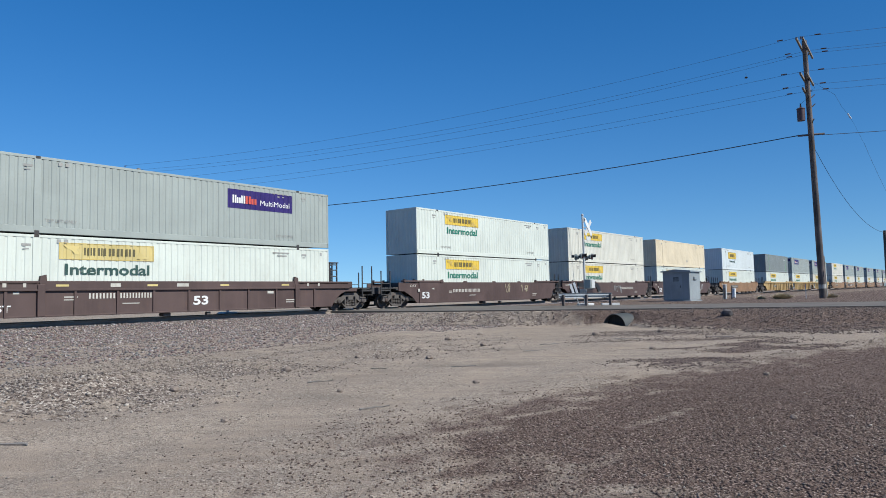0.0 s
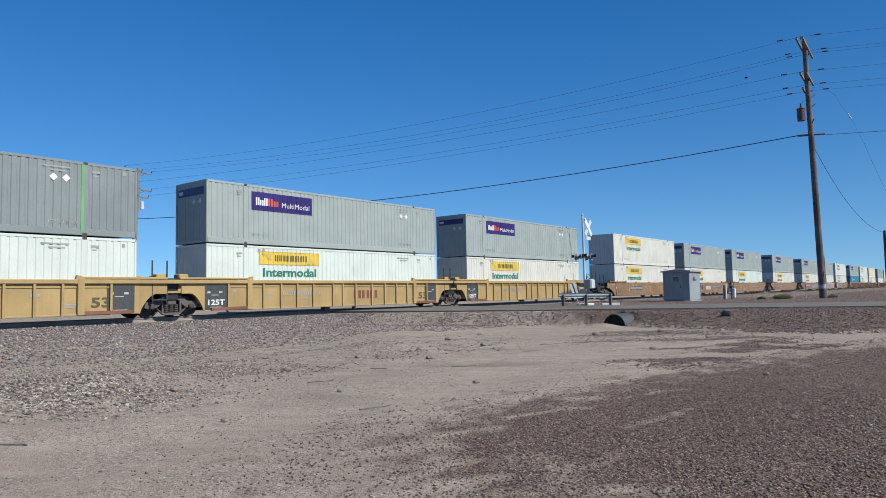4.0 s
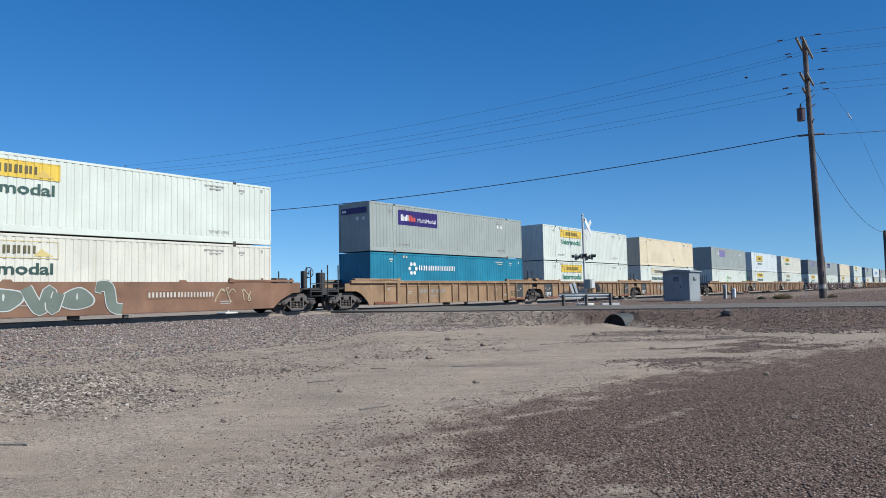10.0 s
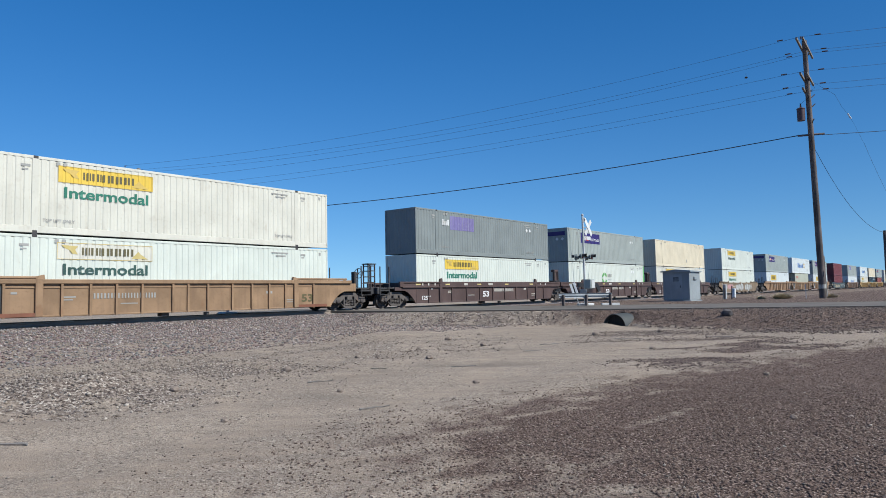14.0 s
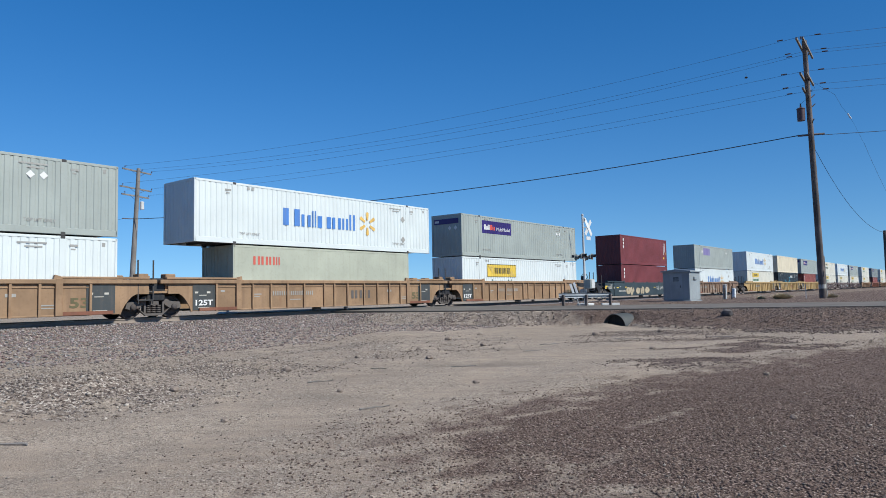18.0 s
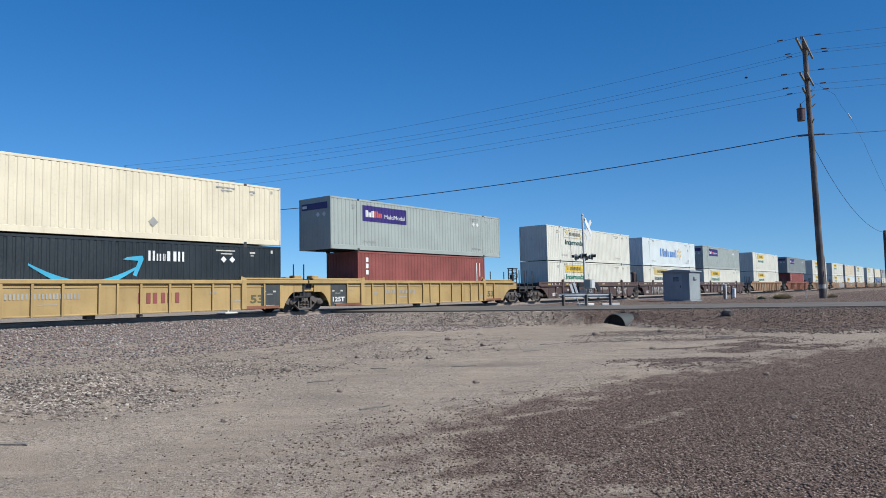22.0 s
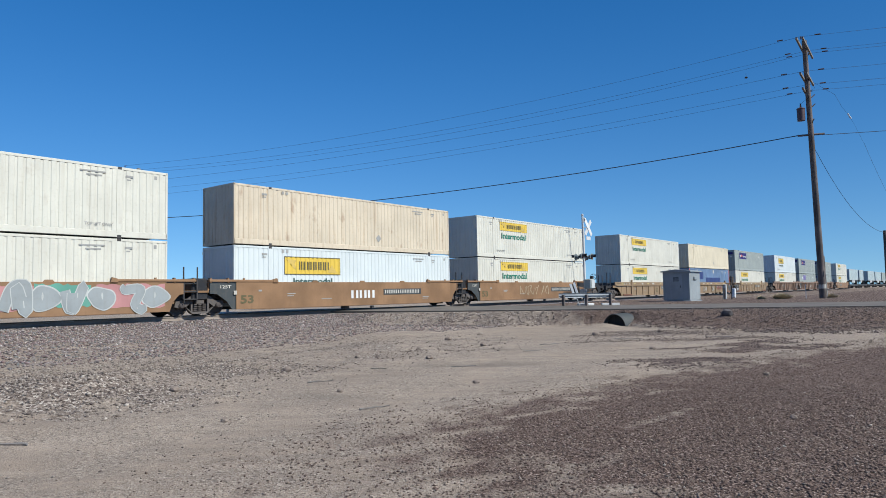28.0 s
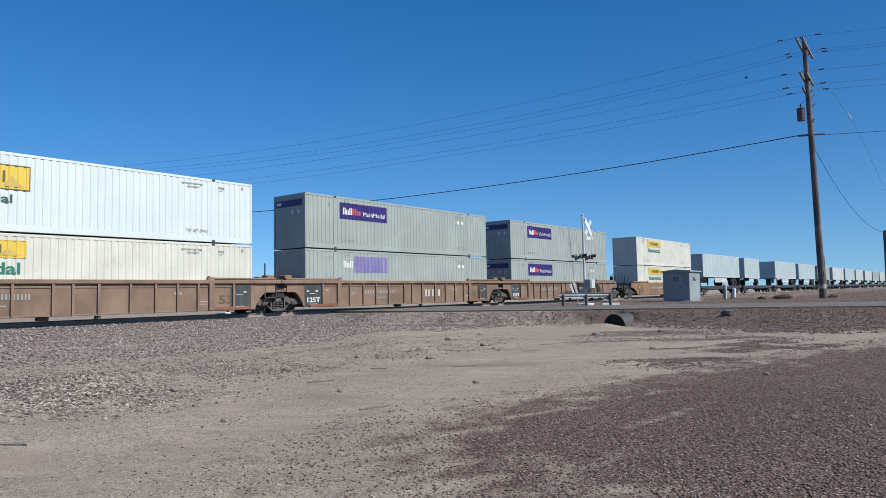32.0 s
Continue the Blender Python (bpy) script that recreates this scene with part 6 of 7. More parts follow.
P2 = Vector((35.15, 70.71, -0.4))
pole2 = utility_pole(P2, P2 + Vector((0.6, -0.3, 15.35)), 0.31, 0.19, "grey timber utility pole with three crossarms beyond the track", WOOD_G)
f_top = crossarm(pole2, P2 + Vector((0.6, -0.3, 15.05)), 4.1, WOOD_G, pins=(-0.47, 0.12, 0.47))
f_mid = crossarm(pole2, P2 + Vector((0.52, -0.26, 13.15)), 4.5, WOOD_G, pins=(-0.46, 0.46))
f_low = crossarm(pole2, P2 + Vector((0.48, -0.24, 12.35)), 3.9, WOOD_G, pins=(-0.44, 0.44))
part("can", Geo().lathe(P2 + Vector((0.9, -0.5, 11.3)), (0, 0, 1), [(0.001, -0.42), (0.22, -0.4), (0.22, 0.38), (0.12, 0.45), (0.001, 0.46)], 14).mesh("can", ALU, True), pole2, "pale grey can transformer")
part("cable_bracket", Geo().tube([P2 + Vector((-0.9, 0.2, 9.85)), P2 + Vector((0.2, -0.1, 9.85))], 0.05, 6).mesh("cable_bracket", WOOD), pole2)
P3 = Vector((78.6, 7.03, -0.2))
utility_pole(P3, P3 + Vector((0, 0, 6.3)), 0.2, 0.16, "short dark timber service pole", WOOD)


def wire(name, a, b, sag, r, n=24):
    a, b = Vector(a), Vector(b)
    pts = [a + (b - a) * (i / n) - Vector((0, 0, 4 * sag * (i / n) * (1 - i / n))) for i in range(n + 1)]
    return part(name, Geo().tube(pts, r, 5).mesh(name, TAR), lines, "")


lines = tagged(new("power_line"), "dark overhead wires strung between the poles", "power lines")
for a, b, sag in zip(s_top + [s_mid[0]] + s_low, f_top + [f_mid[0]] + [f_mid[1], f_low[1]], (1.3, 1.35, 1.45, 0.9, 0.85, 0.75)):
    wire("wire", a, b, sag, 0.009)
    far = a + Vector((22.0, -61.0, 1.2))
    wire("wire", a, far, 0.7, 0.009)
    for q, w in ((b, 0.018), (far, 0.014)):
        d = q - Vector(a)
        part("strain_insulator", Geo().tube([Vector(a) + d * w, Vector(a) + d * (w + 0.006)], 0.045, 8).mesh("strain_insulator", CERAMIC), lines, "brown strain insulator")
wire("cable", at_z(12.12) + ROAD_D * 0.9, P2 + Vector((0.1, -0.2, 9.82)), 1.1, 0.035)
wire("cable", at_z(12.02) - ROAD_D * 0.9, at_z(12.02) + Vector((22.0, -61.0, 0.8)), 0.6, 0.02)
wire("far_cable", P2 + Vector((-0.6, 0.1, 9.85)), P2 + Vector((-30, 40, 5.0)), 0.5, 0.012)
wire("service_drop", at_z(11.5), P3 + Vector((0, 0, 6.1)), 1.5, 0.016)
hung = tagged(new("wire_marker", Geo().lathe((0, 0, 0), (0, 0, 1), [(0.001, -0.08), (0.09, -0.06), (0.13, 0.0), (0.08, 0.05), (0.012, 0.07), (0.008, 0.36), (0.001, 0.37)], 12).mesh("wire_marker", TAR, True)), "small dark weight hanging from an overhead wire", "wire marker")
hung.matrix_basis = pose(55.93, 13.54, 17.37)
# a slack guy on the pole, and the line that it leads into
GUY = [Vector(q) for q in ((55.66, 7.48, 14.68), (56.01, 7.15, 13.77), (56.37, 6.76, 13.18), (57.14, 6.01, 11.06), (57.59, 5.61, 9.61))]
part("guy_wire", Geo().tube([s_mid[1]] + GUY + [Vector((60.5, 2.6, 0.0))], 0.008, 5).mesh("guy_wire", TAR), lines)
part("guy_strain", Geo().tube([GUY[2] + (GUY[1] - GUY[2]) * 0.2, GUY[2] + (GUY[3] - GUY[2]) * 0.12], 0.05, 8).mesh("guy_strain", SIGN_W), lines, "white guy strain insulator")
for a, b in ((s_top[0], s_mid[0]), (s_mid[1], s_low[1]), (s_low[0], tc + Vector((0, 0, 0.8)))):
    m = (Vector(a) + Vector(b)) / 2 + Vector((0.35, -0.3, -0.2))
    part("jumper", Geo().tube([a, m, b], 0.012, 5).mesh("jumper", TAR), lines)

# ---- the train ----
SLOTS = [7.8, 31.11, 50.54, 70.18, 93.69, 117.13, 136.45, 155.91, 179.26, 198.62, 218.04, 241.45, 265.01, 284.33, 303.82, 326.78, 346.15, 365.52, 388.88, 408.36,
         427.89, 451.19, 470.67, 490.2, 513.69, 537.42, 556.92, 576.47, 599.87, 623.31, 646.64, 666.05, 685.48, 708.41, 727.9, 747.16, 770.79, 794.03, 817.33, 840.72,
         860.12, 879.43, 902.95, 922.35, 941.69, 965.18, 984.56, 1003.86, 1027.18]
RIDERS = []          # what moves with the train: object, place along it, height


def ride(ob, x, z):
    RIDERS.append((ob, x, z))
    return ob


def load(code):
    """A container by its code: y* white with the yellow panel, p* grey with the purple panel, and so on."""
    k, _, o = code.partition(":")
    if k in ("yw", "yc"):
        body = COOL if o == "framed" else {"yw": WHITE, "yc": WARM}[k]
        ob = container("white corrugated container with yellow panel and green lettering" if k != "yc" else "cream-white corrugated container with yellow panel", body)
        yellow_logo(ob, o or "new")
        stencils(ob, MARK, placards=False)
    elif k in ("p", "pd"):
        ob = container("grey corrugated container with purple panel" if k == "p" else "dark grey corrugated container with purple panel", GREY if k == "p" else GREY_D)
        if o == "right":
            purple_logo(ob, False, 10.05)
        else:
            purple_logo(ob, o == "faded")
        stencils(ob, MARK, placards=o != "right")
    elif k == "g":
        ob = container("dark grey container with lime green stripes", GREY_D)
        part("stripe", stored("limes", LIME, lambda g: [g.box(x, x + 0.1, -CW / 2 - 0.012, -CW / 2 - 0.005, 0.1, CH - 0.1) for x in (2.2, 13.95)]), ob, "lime green upright stripe")
        part("trade_mark", blocks((0.5, 0.5, 0.5, 0.5), 0.12, 4.3, 5.3, 2.0, 2.2, -CW / 2 - 0.004, MARK, "gblk"), ob, "grey plain blocks")
        stencils(ob, MARK)
    elif k == "w":
        ob = container("bluish-white corrugated container with blue blocks and gold star", COOL)
        blue_logo(ob)
        stencils(ob, MARK, placards=False)
    elif k in ("t", "c", "r"):
        ob = container({"t": "peach-tan corrugated container without panel", "c": "plain cream corrugated container", "r": "tan corrugated container with rust streaks"}[k], {"t": PEACH, "c": CREAM, "r": RUSTY}[k])
        part("placard_holder", stored("tandia", MARK, lambda g: g.prism([(9.6, 0.5), (9.82, 0.72), (9.6, 0.94), (9.38, 0.72)], -CW / 2 - 0.004, -CW / 2)), ob, "dark diamond placard")
        stencils(ob, MARK, placards=False, words=False)
    elif k == "u":
        ob = container("plain white corrugated container with green end post", WHITE)
        part("end_stripe", stored("gst", LIME, lambda g: g.box(L53 - 0.3, L53 - 0.02, -CW / 2 - 0.006, -CW / 2 - 0.002, 0.1, CH - 0.1)), ob, "green upright stripe")
        def arcs(g):
            for a0, a1 in ((0.35, 1.35), (1.6, 2.9), (3.2, 4.4), (4.7, 5.9)):
                q = [a0 + (a1 - a0) * i / 6 for i in range(7)]
                g.prism([(6.85 + 0.52 * math.cos(a), 1.5 + 0.52 * math.sin(a)) for a in q] + [(6.85 + 0.3 * math.cos(a), 1.5 + 0.3 * math.sin(a)) for a in q[::-1]], -CW / 2 - 0.005, -CW / 2 - 0.001)
        part("round_mark", stored("arcs", LIME, arcs), ob, "broken green ring")
        part("trade_mark", blocks((0.5, 0.5, 0.45, 0.5), 0.14, 7.49, 8.39, 1.6, 1.91, -CW / 2 - 0.004, MARK, "ublk"), ob, "grey plain blocks in place of a trade name")
        part("trade_mark", blocks((0.3,) * 8, 0.1, 7.5, 8.4, 1.37, 1.46, -CW / 2 - 0.004, ALU, "usub"), ob, "pale small blocks")
        me, m = lettering("53", 14.9, 15.3, 2.45, 2.65, -CW / 2 - 0.006, MARK, 0.02)
        part("lettering", me, ob, "grey figures 53", m)
        stencils(ob, MARK)
    elif k == "n":
        ob = container("teal corrugated container with pale blocks and round mark", TEAL)
        part("trade_mark", blocks((0.5, 0.12, 0.5, 0.12, -0.1, 0.5, 0.5, 0.5, 0.25, 0.5, 0.5, 0.5, 0.5), 0.13, 4.2, 7.8, 1.85, 2.15, -CW / 2 - 0.004, DECAL_W, "teal"), ob, "white plain blocks in place of a trade name")
        def rosette(g):
            for i in range(6):
                a = i * math.pi / 3
                g.prism([(3.65 + 0.3 * math.cos(a) + 0.13 * math.cos(q), 1.95 + 0.3 * math.sin(a) + 0.13 * math.sin(q)) for q in (j * math.pi / 3 for j in range(6))], -CW / 2 - 0.006, -CW / 2 - 0.002)
        part("round_mark", stored("rosette", DECAL_W, rosette), ob, "white round mark")
        stencils(ob, PALE, placards=False, words=False)
    elif k == "k":
        ob = container("black container with light blue curved arrow", BLACK)
        def smile(g):
            n = 22
            up = [(4.9 + 4.1 * i / n, 1.92 - 0.78 * math.sin(math.pi * (0.06 + 0.88 * i / n)) + 0.02) for i in range(n + 1)]
            lo = [(x, z - 0.08 - 0.22 * math.sin(math.pi * i / n)) for i, (x, z) in enumerate(up)]
            for i in range(n):
                g.prism([lo[i], lo[i + 1], up[i + 1], up[i]], -CW / 2 - 0.005, -CW / 2 - 0.001)
            g.prism([(8.35, 2.02), (9.0, 1.98), (9.2, 2.06), (9.15, 2.2), (8.5, 2.12)], -CW / 2 - 0.007, -CW / 2 - 0.001)
            g.prism([(8.98, 2.0), (8.75, 1.4), (8.9, 1.34), (9.2, 2.06)], -CW / 2 - 0.009, -CW / 2 - 0.001)
        part("curved_arrow", stored("smile", CYAN, smile), ob, "light blue curved arrow")
        part("trade_mark", blocks((0.5, 0.35, 0.2, 0.75, 0.5), 0.14, 9.4, 11.0, 2.0, 2.42, -CW / 2 - 0.004, DECAL_W, "pr", (1, 2)), ob, "white plain blocks in place of a trade name")
        stencils(ob, PALE)
    elif k == "b":
        ob = container("faded blue container with dark patches and red end posts", BLUE)
        part("overpaint", stored("bpatch", NAVY, lambda g: [corrugated(g, a, b, c, d, -CW / 2 - 0.003) for a, b, c, d in ((2.5, 5.1, 1.55, 2.45), (6.1, 12.1, 1.1, 1.75), (0.95, 1.7, 1.3, 1.9))]), ob, "darker blue painted-over patch")
        part("red_post", stored("bred", CORAL, lambda g: [g.box(x, x + 0.2, -CW / 2 - 0.006, -CW / 2 - 0.002, 0.05, CH - 0.05) for x in (0.02, L53 - 0.22)]), ob, "red corner post")
        me, m = lettering("53", 0.75, 1.25, 1.85, 2.3, -CW / 2 - 0.006, DECAL_W, 0.03)
        part("lettering", me, ob, "white figures 53", m)
        part("white_square", stored("bsq", PALE, lambda g: [g.box(x, x + w, -CW / 2 - 0.006, -CW / 2 - 0.002, z, z + w) for x, w, z in ((0.75, 0.5, 1.2), (9.0, 0.4, 2.3))]), ob, "pale square placard")
        stencils(ob, PALE, placards=False, words=False)
    elif k in ("R", "X"):
        ob = container("dark red corrugated forty-foot container" if k == "R" else "faded red-brown corrugated forty-foot container", RED if k == "R" else OXIDE, L40)
        part("trade_mark", stored("redblk", DECAL_W, lambda g: [g.box(x, x + 0.2, -CW / 2 - 0.005, -CW / 2 - 0.001, z, z + 0.26) for x, z in ((0.62, 2.25), (0.62, 1.9), (0.62, 1.55))] + [g.box(11.2, 11.28, -CW / 2 - 0.005, -CW / 2 - 0.001, 1.2, 2.45), g.box(11.55, 11.63, -CW / 2 - 0.005, -CW / 2 - 0.001, 1.5, 2.45)]), ob, "white plain blocks set upright")
        part("warning_label", stored("redlab", YELLOW, lambda g: [g.box(11.05, 11.4, -CW / 2 - 0.005, -CW / 2 - 0.001, 0.75, 0.95), g.prism([(11.75, 1.3), (11.95, 1.3), (11.85, 1.48)], -CW / 2 - 0.005, -CW / 2 - 0.001)]), ob, "small yellow label")
    elif k == "O":
        ob = container("faded grey-green smooth forty-foot container", OLIVE, L40, flat=True)
        part("trade_mark", blocks((0.6, 0.6, 0.5, 0.35), 0.12, 1.1, 2.64, 1.95, 2.35, -CW / 2 - 0.004, CORAL, "oblk"), ob, "coral red plain blocks in place of a trade name")
    return ob


# style, colour, roles of the ends, (upper, lower) loads and paint on each unit, car by car
CONSIST = [
    ("ledge", "brown", ["hc"], [("p:right", "yw:faded")], [()]),
    ("smooth", "brown", ["ch", "hh", "hc"], [("yw", "yw"), ("yc", "yc"), ("t", "yw:pale")],
     [((3, 9.3, 10.2, 0.7, 1.42, 6, 1, 2, True), (4, 11.7, 12.65, 0.66, 1.4, 6, 1, 2, True)), ((5, 8.2, 10.2, 0.5, 1.3, 1, 1, 3, True),), ((6, 4.4, 5.3, 0.35, 1.35, 0, 5, 2, False), (7, 8.2, 9.2, 0.4, 1.4, 0, 5, 2, False), (8, 11.4, 12.3, 0.4, 1.4, 0, 5, 2, False), (9, 13.9, 14.7, 0.6, 1.3, 0, 1, 2, True))]),
    ("smooth", "smooth", ["cc"], [("yw:framed", "yw")], [()]),
    ("ribbed", "yellow", ["ch", "hh", "hc"], [("g", "yw"), ("p", "yw"), ("p", "yc")], [(), (), ()]),
    ("smooth", "smooth", ["ch", "hh", "hc"], [("yc", "yc"), ("p", "yc"), ("p", "yw")],
     [((10, 2.9, 4.9, 0.5, 1.4, 6, 0, 3, True), (31, 6.0, 8.6, 0.6, 1.2, 6, 6, 4, True)), ((11, 2.5, 6.0, 0.42, 1.4, 5, 0, 5, False),), ((12, 3.3, 6.6, 0.4, 1.4, 0, 0, 4, True),)]),
    ("smooth", "smooth", ["cc"], [("p", "yc:dark")], [((13, 3.0, 5.5, 0.4, 1.3, 5, 5, 4, True), (14, 6.6, 10.5, 0.4, 1.3, 6, 1, 5, True))]),
    ("smooth", "russet", ["ch", "hh", "hc"], [("p", "yc"), ("p", "yc:dark"), ("yw:dark", "yc:pale")],
     [((15, 8.6, 15.0, 0.35, 1.35, 1, 5, 7, False), (32, 0.4, 3.0, 0.5, 1.3, 6, 1, 4, True)),
      ((41, 1.0, 9.4, 0.26, 1.45, 1), (42, 1.6, 6.0, 0.5, 1.3, 2), (16, 1.2, 9.0, 0.3, 1.42, 2, 7, 8, False), (43, 9.6, 16.0, 0.9, 1.46, 6), (44, 9.6, 16.0, 0.26, 0.92, 3), (45, 14.6, 16.0, 0.5, 1.3, 2), (17, 9.8, 14.8, 0.32, 1.38, 3, 1, 7, False), (18, 9.7, 15.8, 0.3, 1.4, 5, 5, 7, True)),
      ((46, 0.4, 1.6, 0.3, 1.4, 6), (19, 1.6, 9.0, 0.28, 1.42, 7, 0, 6, False), (33, 12.9, 15.0, 0.5, 1.3, 1, 5, 3, True))]),
    ("ribbed", "orange", ["ch", "hh", "hc"], [("p", "n"), ("yw", "yw"), ("t", "yw:pale")], [(), (), ((20, 4.6, 7.6, 0.5, 1.2, 0, 6, 5, True),)]),
    ("ribbed", "orange", ["ch", "hh", "hc"], [("p:faded", "u"), ("yw:framed", "yw:dark"), ("yc", "yw:pale")], [(), (), ()]),
    ("ledge", "brown", ["ch", "hh", "hc"], [("pd:faded", "yw"), ("p", "u"), ("c", "yc")], [(), (), ()]),
    ("smooth", "drab", ["cc"], [("yw:dark", "yw")], [((51, 1.7, 4.2, 0.5, 1.4, 3, 0, 5, False), (52, 0.1, 1.6, 0.4, 1.2, 0, 0, 4, True), (1, 5.9, 9.5, 0.3, 1.42, 0, 5, 5, False), (2, 10.3, 13.2, 0.3, 1.38, 0, 1, 5, False), (47, 13.2, 14.4, 0.5, 1.35, 0, 1, 2, True))]),
    ("ribbed", "orange", ["ch", "hh", "hc"], [("p", "yw:framed"), ("w", "O"), ("p", "yw:framed")], [(), (), ()]),
    ("smooth", "slate", ["cc"], [("R", "R")], [((37, 2.75, 8.5, 0.26, 1.16, 6, 5, 5, False), (21, 10.45, 11.65, 0.68, 1.22, 0, 0, 3, True))]),
    ("ribbed", "umber", ["cc"], [("p:faded", "w")], [((22, 5.5, 6.9, 0.45, 1.15, 0, 0, 4, True), (36, 7.0, 7.7, 0.5, 0.8, 0, 0, 3, True),)]),
    ("ribbed", "yellow", ["ch", "hh", "hc"], [("w", "yc"), ("c", "k"), ("p", "X")], [(), (), ()]),
    ("ledge", "brown", ["ch", "hh", "hc"], [("yc:pale", "yc"), ("w", "yc:faded"), ("p", "yc")], [((23, 12.5, 15.0, 0.35, 1.1, 0, 0, 4, True),), ((24, 1.4, 5.2, 0.3, 1.1, 0, 1, 6, True), (35, 8.2, 12.0, 0.4, 1.08, 0, 0, 8, True), (25, 12.5, 14.3, 0.42, 1.06, 2, 0, 4, False)), ((26, 6.2, 7.8, 0.4, 1.1, 0, 1, 3, True),)]),
    ("ribbed", "orange", ["cc"], [("yc", "yc")], [()]),
    ("ribbed", "rustred", ["cc"], [("pd", "X")], [()]),
    ("ribbed", "orange", ["cc"], [("yc", "yc")], [()]),
    ("smooth", "smooth", ["ch", "hh", "hc"], [("yc", "yc"), ("r", "yw:framed"), ("yc", "yc:teal")],
     [((48, 8.6, 11.0, 0.4, 1.45, 3), (49, 11.0, 13.0, 0.5, 1.45, 4), (50, 13.2, 16.0, 0.4, 1.45, 3), (27, 8.6, 16.1, 0.28, 1.44, 1, 0, 7, False)), (), ((29, 5.0, 9.5, 0.5, 1.3, 6, 6, 6, True),)]),
    ("ledge", "tan", ["ch", "hh", "hc"], [("yc", "yc"), ("c", "b"), ("p", "yc")], [(), ((30, 4.6, 6.0, 0.4, 1.05, 0, 1, 3, True), (34, 7.9, 9.0, 0.4, 1.05, 0, 6, 3, True)), ()]),
    ("ribbed", "umber", ["ch", "hh", "hc"], [("yw:framed", "yc"), ("p", "p:faded"), ("p", "p")], [(), (), ()]),
    ("smooth", "smooth", ["cc"], [("yc", "yc")], [()]),
]
CAR_WORDS = {"russet": "rusty brown", "drab": "drab brown", "yellow": "yellow", "orange": "weathered orange-brown", "brown": "dark brown", "tan": "faded tan", "smooth": "smooth orange-brown", "rustred": "rust-red", "umber": "weathered umber-brown", "slate": "dark slate"}
STYLE_WORDS = {"ribbed": "ribbed-sided", "ledge": "ledge-sided", "smooth": "flat-sided"}
slot = 0
for style, colour, roles, loads, arts in CONSIST:
    for role, (upper, lower), art in zip(roles, loads, arts):
        x = SLOTS[slot]
        words = CAR_WORDS[colour] + " " + STYLE_WORDS[style] + " double-stack well car" + (" with spray-painted graffiti" if art else " on the rails")
        middle = role == "hh"
        ride(well_car(style, colour, role, words, art, middle, {0: (8.3, 3.9), 28: (15.3, 11.9), 29: (14.9, 1.7)}.get(slot)), x, 0.0)
        for code, z in ((lower, 0.38), (upper, 3.29)):
            short = code[0] in "RXO"
            ride(load(code), x + ((L53 - L40) / 2 if short else 0.0), z)
        slot += 1


# ---- trailers on flat cars at the tail ----
def trailer(length, mat, label):
    ob = tagged(new("road_trailer"), label, "trailer", "trailers of the train")
    h = 1.295
    k = ("trailer", length)
    part("body", stored((k, "body"), mat, lambda g: g.box(0, length, -h, h, 1.15, 4.05, 0.03)), ob)
    for s in (-1, 1):
        part("side_rail", stored((k, "rail", s), ALU, lambda g: [g.box(0.03, length - 0.03, *sorted((s * h, s * (h + 0.012))), 1.12, 1.26, 0.004), g.box(0.03, length - 0.03, *sorted((s * h, s * (h + 0.012))), 3.95, 4.06, 0.004)]), ob)
        part("skirt", stored((k, "skirt", s), ALU, lambda g: g.box(length * 0.3, length * 0.62, *sorted((s * 1.2, s * 1.23)), 0.45, 1.1, 0.008)), ob, "pale side skirt")
        part("landing_leg", stored((k, "leg", s), STEEL, lambda g: g.box(length * 0.2, length * 0.2 + 0.12, *sorted((s * 0.7, s * 0.82)), 0.05, 1.15, 0.01)), ob)
    part("seam_line", stored((k, "seams"), MARK, lambda g: [g.box(i * length / 13, i * length / 13 + 0.025, -h - 0.004, -h, 1.28, 3.94) for i in range(1, 13)]), ob)
    for q in ((0.80, 0.88) if length > 10 else (0.86,)):
        for s in (-1, 1):
            part("tyre", stored((k, "tyre", q, s), RUBBER, lambda g: g.lathe((length * q, s * 0.95, 0.5), (0, s, 0), [(0.22, -0.28), (0.46, -0.28), (0.5, -0.24), (0.5, 0.24), (0.46, 0.28), (0.22, 0.28)], 20), True), ob, "black dual tyre")
    part("undercarriage", stored((k, "under"), STEEL, lambda g: g.box(length * 0.72, length * 0.95, -0.5, 0.5, 0.75, 1.15, 0.02)), ob)
    part("coupling_plate", stored((k, "fifth"), STEEL, lambda g: g.box(0.1, 1.6, -0.5, 0.5, 1.0, 1.15, 0.01)), ob)
    return ob


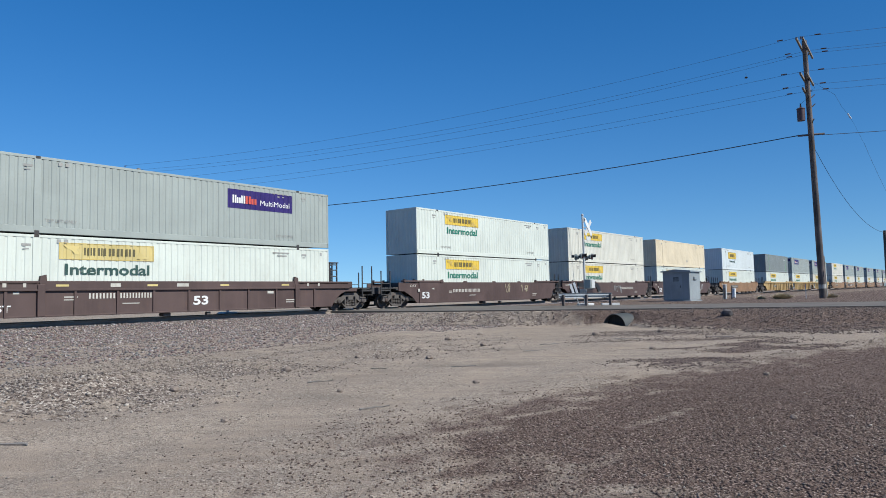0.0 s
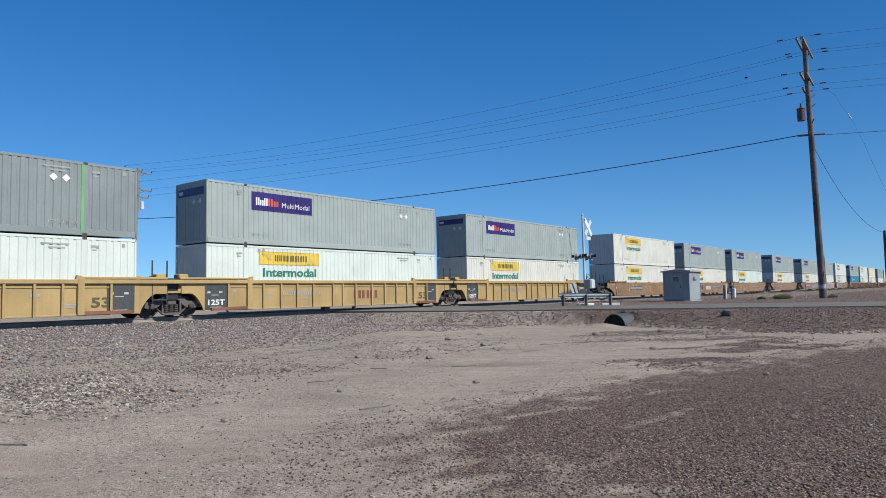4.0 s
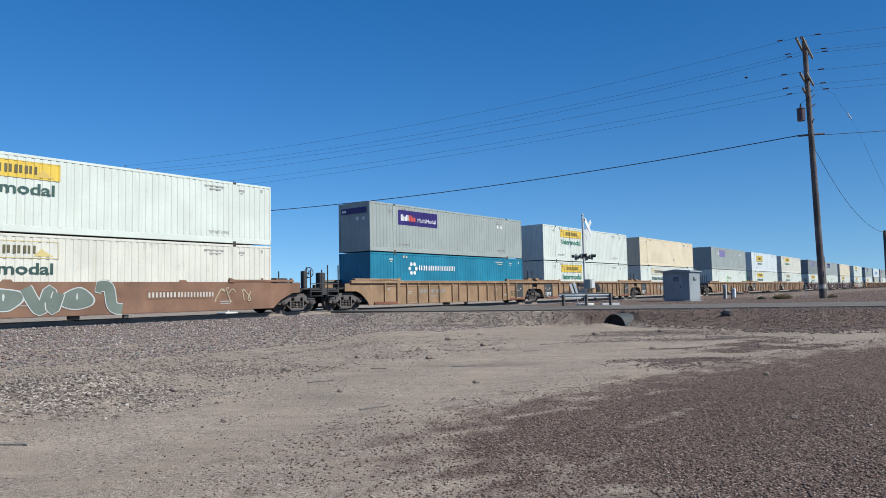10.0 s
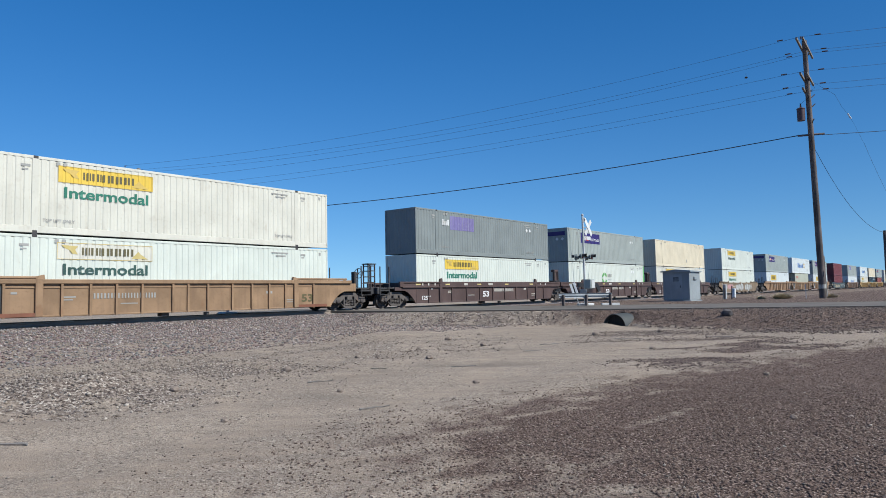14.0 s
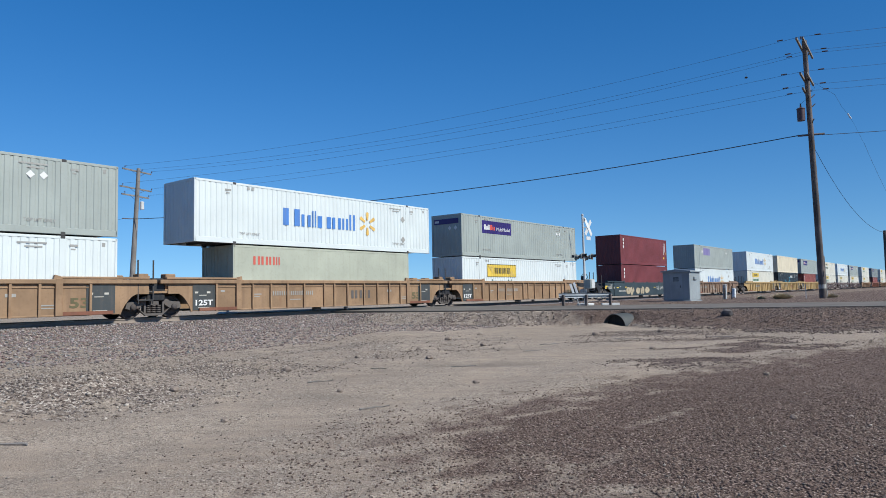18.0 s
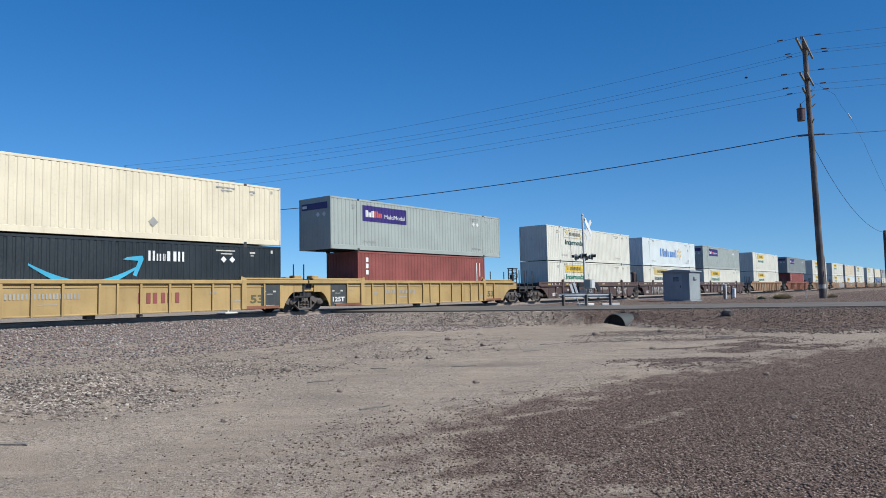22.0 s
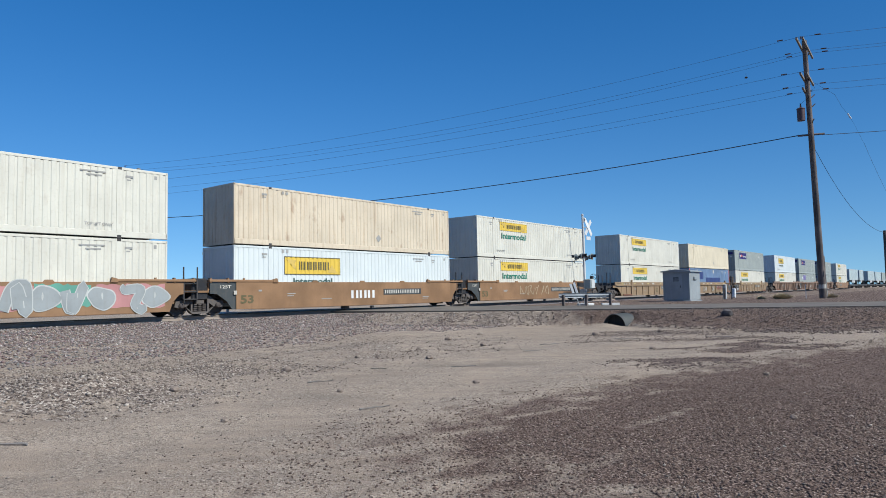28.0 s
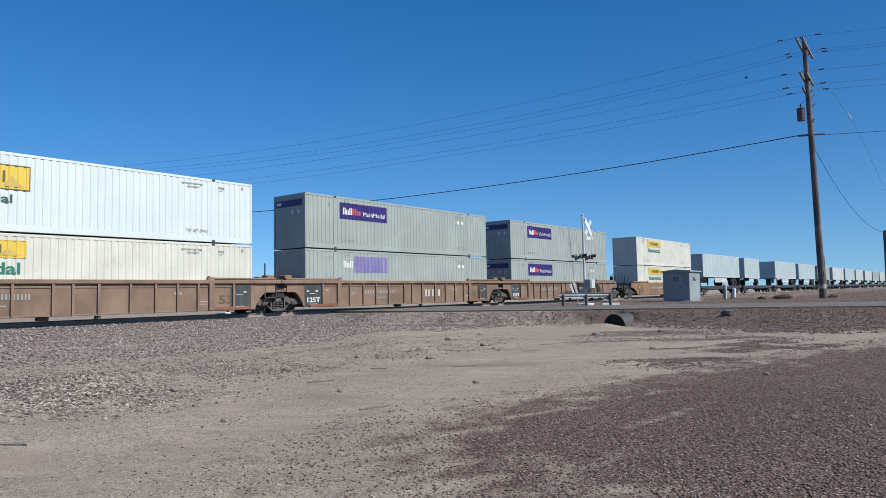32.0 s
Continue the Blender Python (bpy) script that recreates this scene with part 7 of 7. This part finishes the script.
def flat_car(label):
    ob = tagged(new("flat_car"), label, "railway car", "flat cars of the train")
    part("deck", stored("fdeck", STEEL, lambda g: [g.box(-0.6, 17.4, -1.2, 1.2, 0.98, 1.07, 0.01), g.box(-0.6, 17.4, -0.35, 0.35, 0.55, 0.98, 0.03)]), ob, "dark steel deck")
    for s in (-1, 1):
        part("side_sill", stored(("fsill", s), STEEL, lambda g: g.prism([(-0.6, 0.8), (4.0, 0.62), (13.0, 0.62), (17.4, 0.8), (17.4, 1.06), (-0.6, 1.06)], *sorted((s * 1.2, s * 1.26)))), ob, "dark steel side sill")
    part("hitch", stored("fhitch", STEEL, lambda g: [g.prism([(0.6, 1.07), (1.6, 1.07), (1.15, 2.15), (0.85, 2.15)], -0.35, 0.35)]), ob, "folding trailer hitch")
    for e in (1.2, 15.6):
        bogie(ob, e)
    for x in (-0.95, 17.4):
        part("coupler", stored(("fcoup", x), GRIME, lambda g: g.box(x, x + 0.36, -0.14, 0.14, 0.7, 0.95, 0.03)), ob)
    return ob


x, i = 962.17 + 85.6, 0
PLAN = [(16.15, TRAILER), (8.5, TRAILER), (16.15, TRAILER), (16.15, TRAILER), (14.6, GREY), (16.15, TRAILER_W), (16.15, TRAILER), (14.6, TRAILER_W), (16.15, TRAILER_W), (16.15, GREY), (16.15, TRAILER_W), (14.6, TRAILER)]
for ln, mat in PLAN:
    words = "pale grey box trailer riding on a flat car" if mat is not TRAILER_W else "off-white box trailer riding on a flat car"
    ride(trailer(ln, mat, words), x, 1.07)
    if ln > 10:
        ride(flat_car("dark low flat car carrying a road trailer"), x - 0.3, 0.0)
    else:
        ride(flat_car("dark low flat car carrying a short road trailer"), x - 0.3, 0.0)
    x += 18.9


# ---- the train runs by ----
def travelled(t):
    """How far the train has gone after t seconds, in metres."""
    return 29.837 * t + 0.016736 * t ** 2 - 0.00029740 * t ** 3


def motions():
    for ob, x, z in RIDERS:
        walk(ob, [(t, pose(x - travelled(t), TRACK_Y, z)) for t in (0.0, 8.0, 16.0, 24.0, 32.0)])


motions()
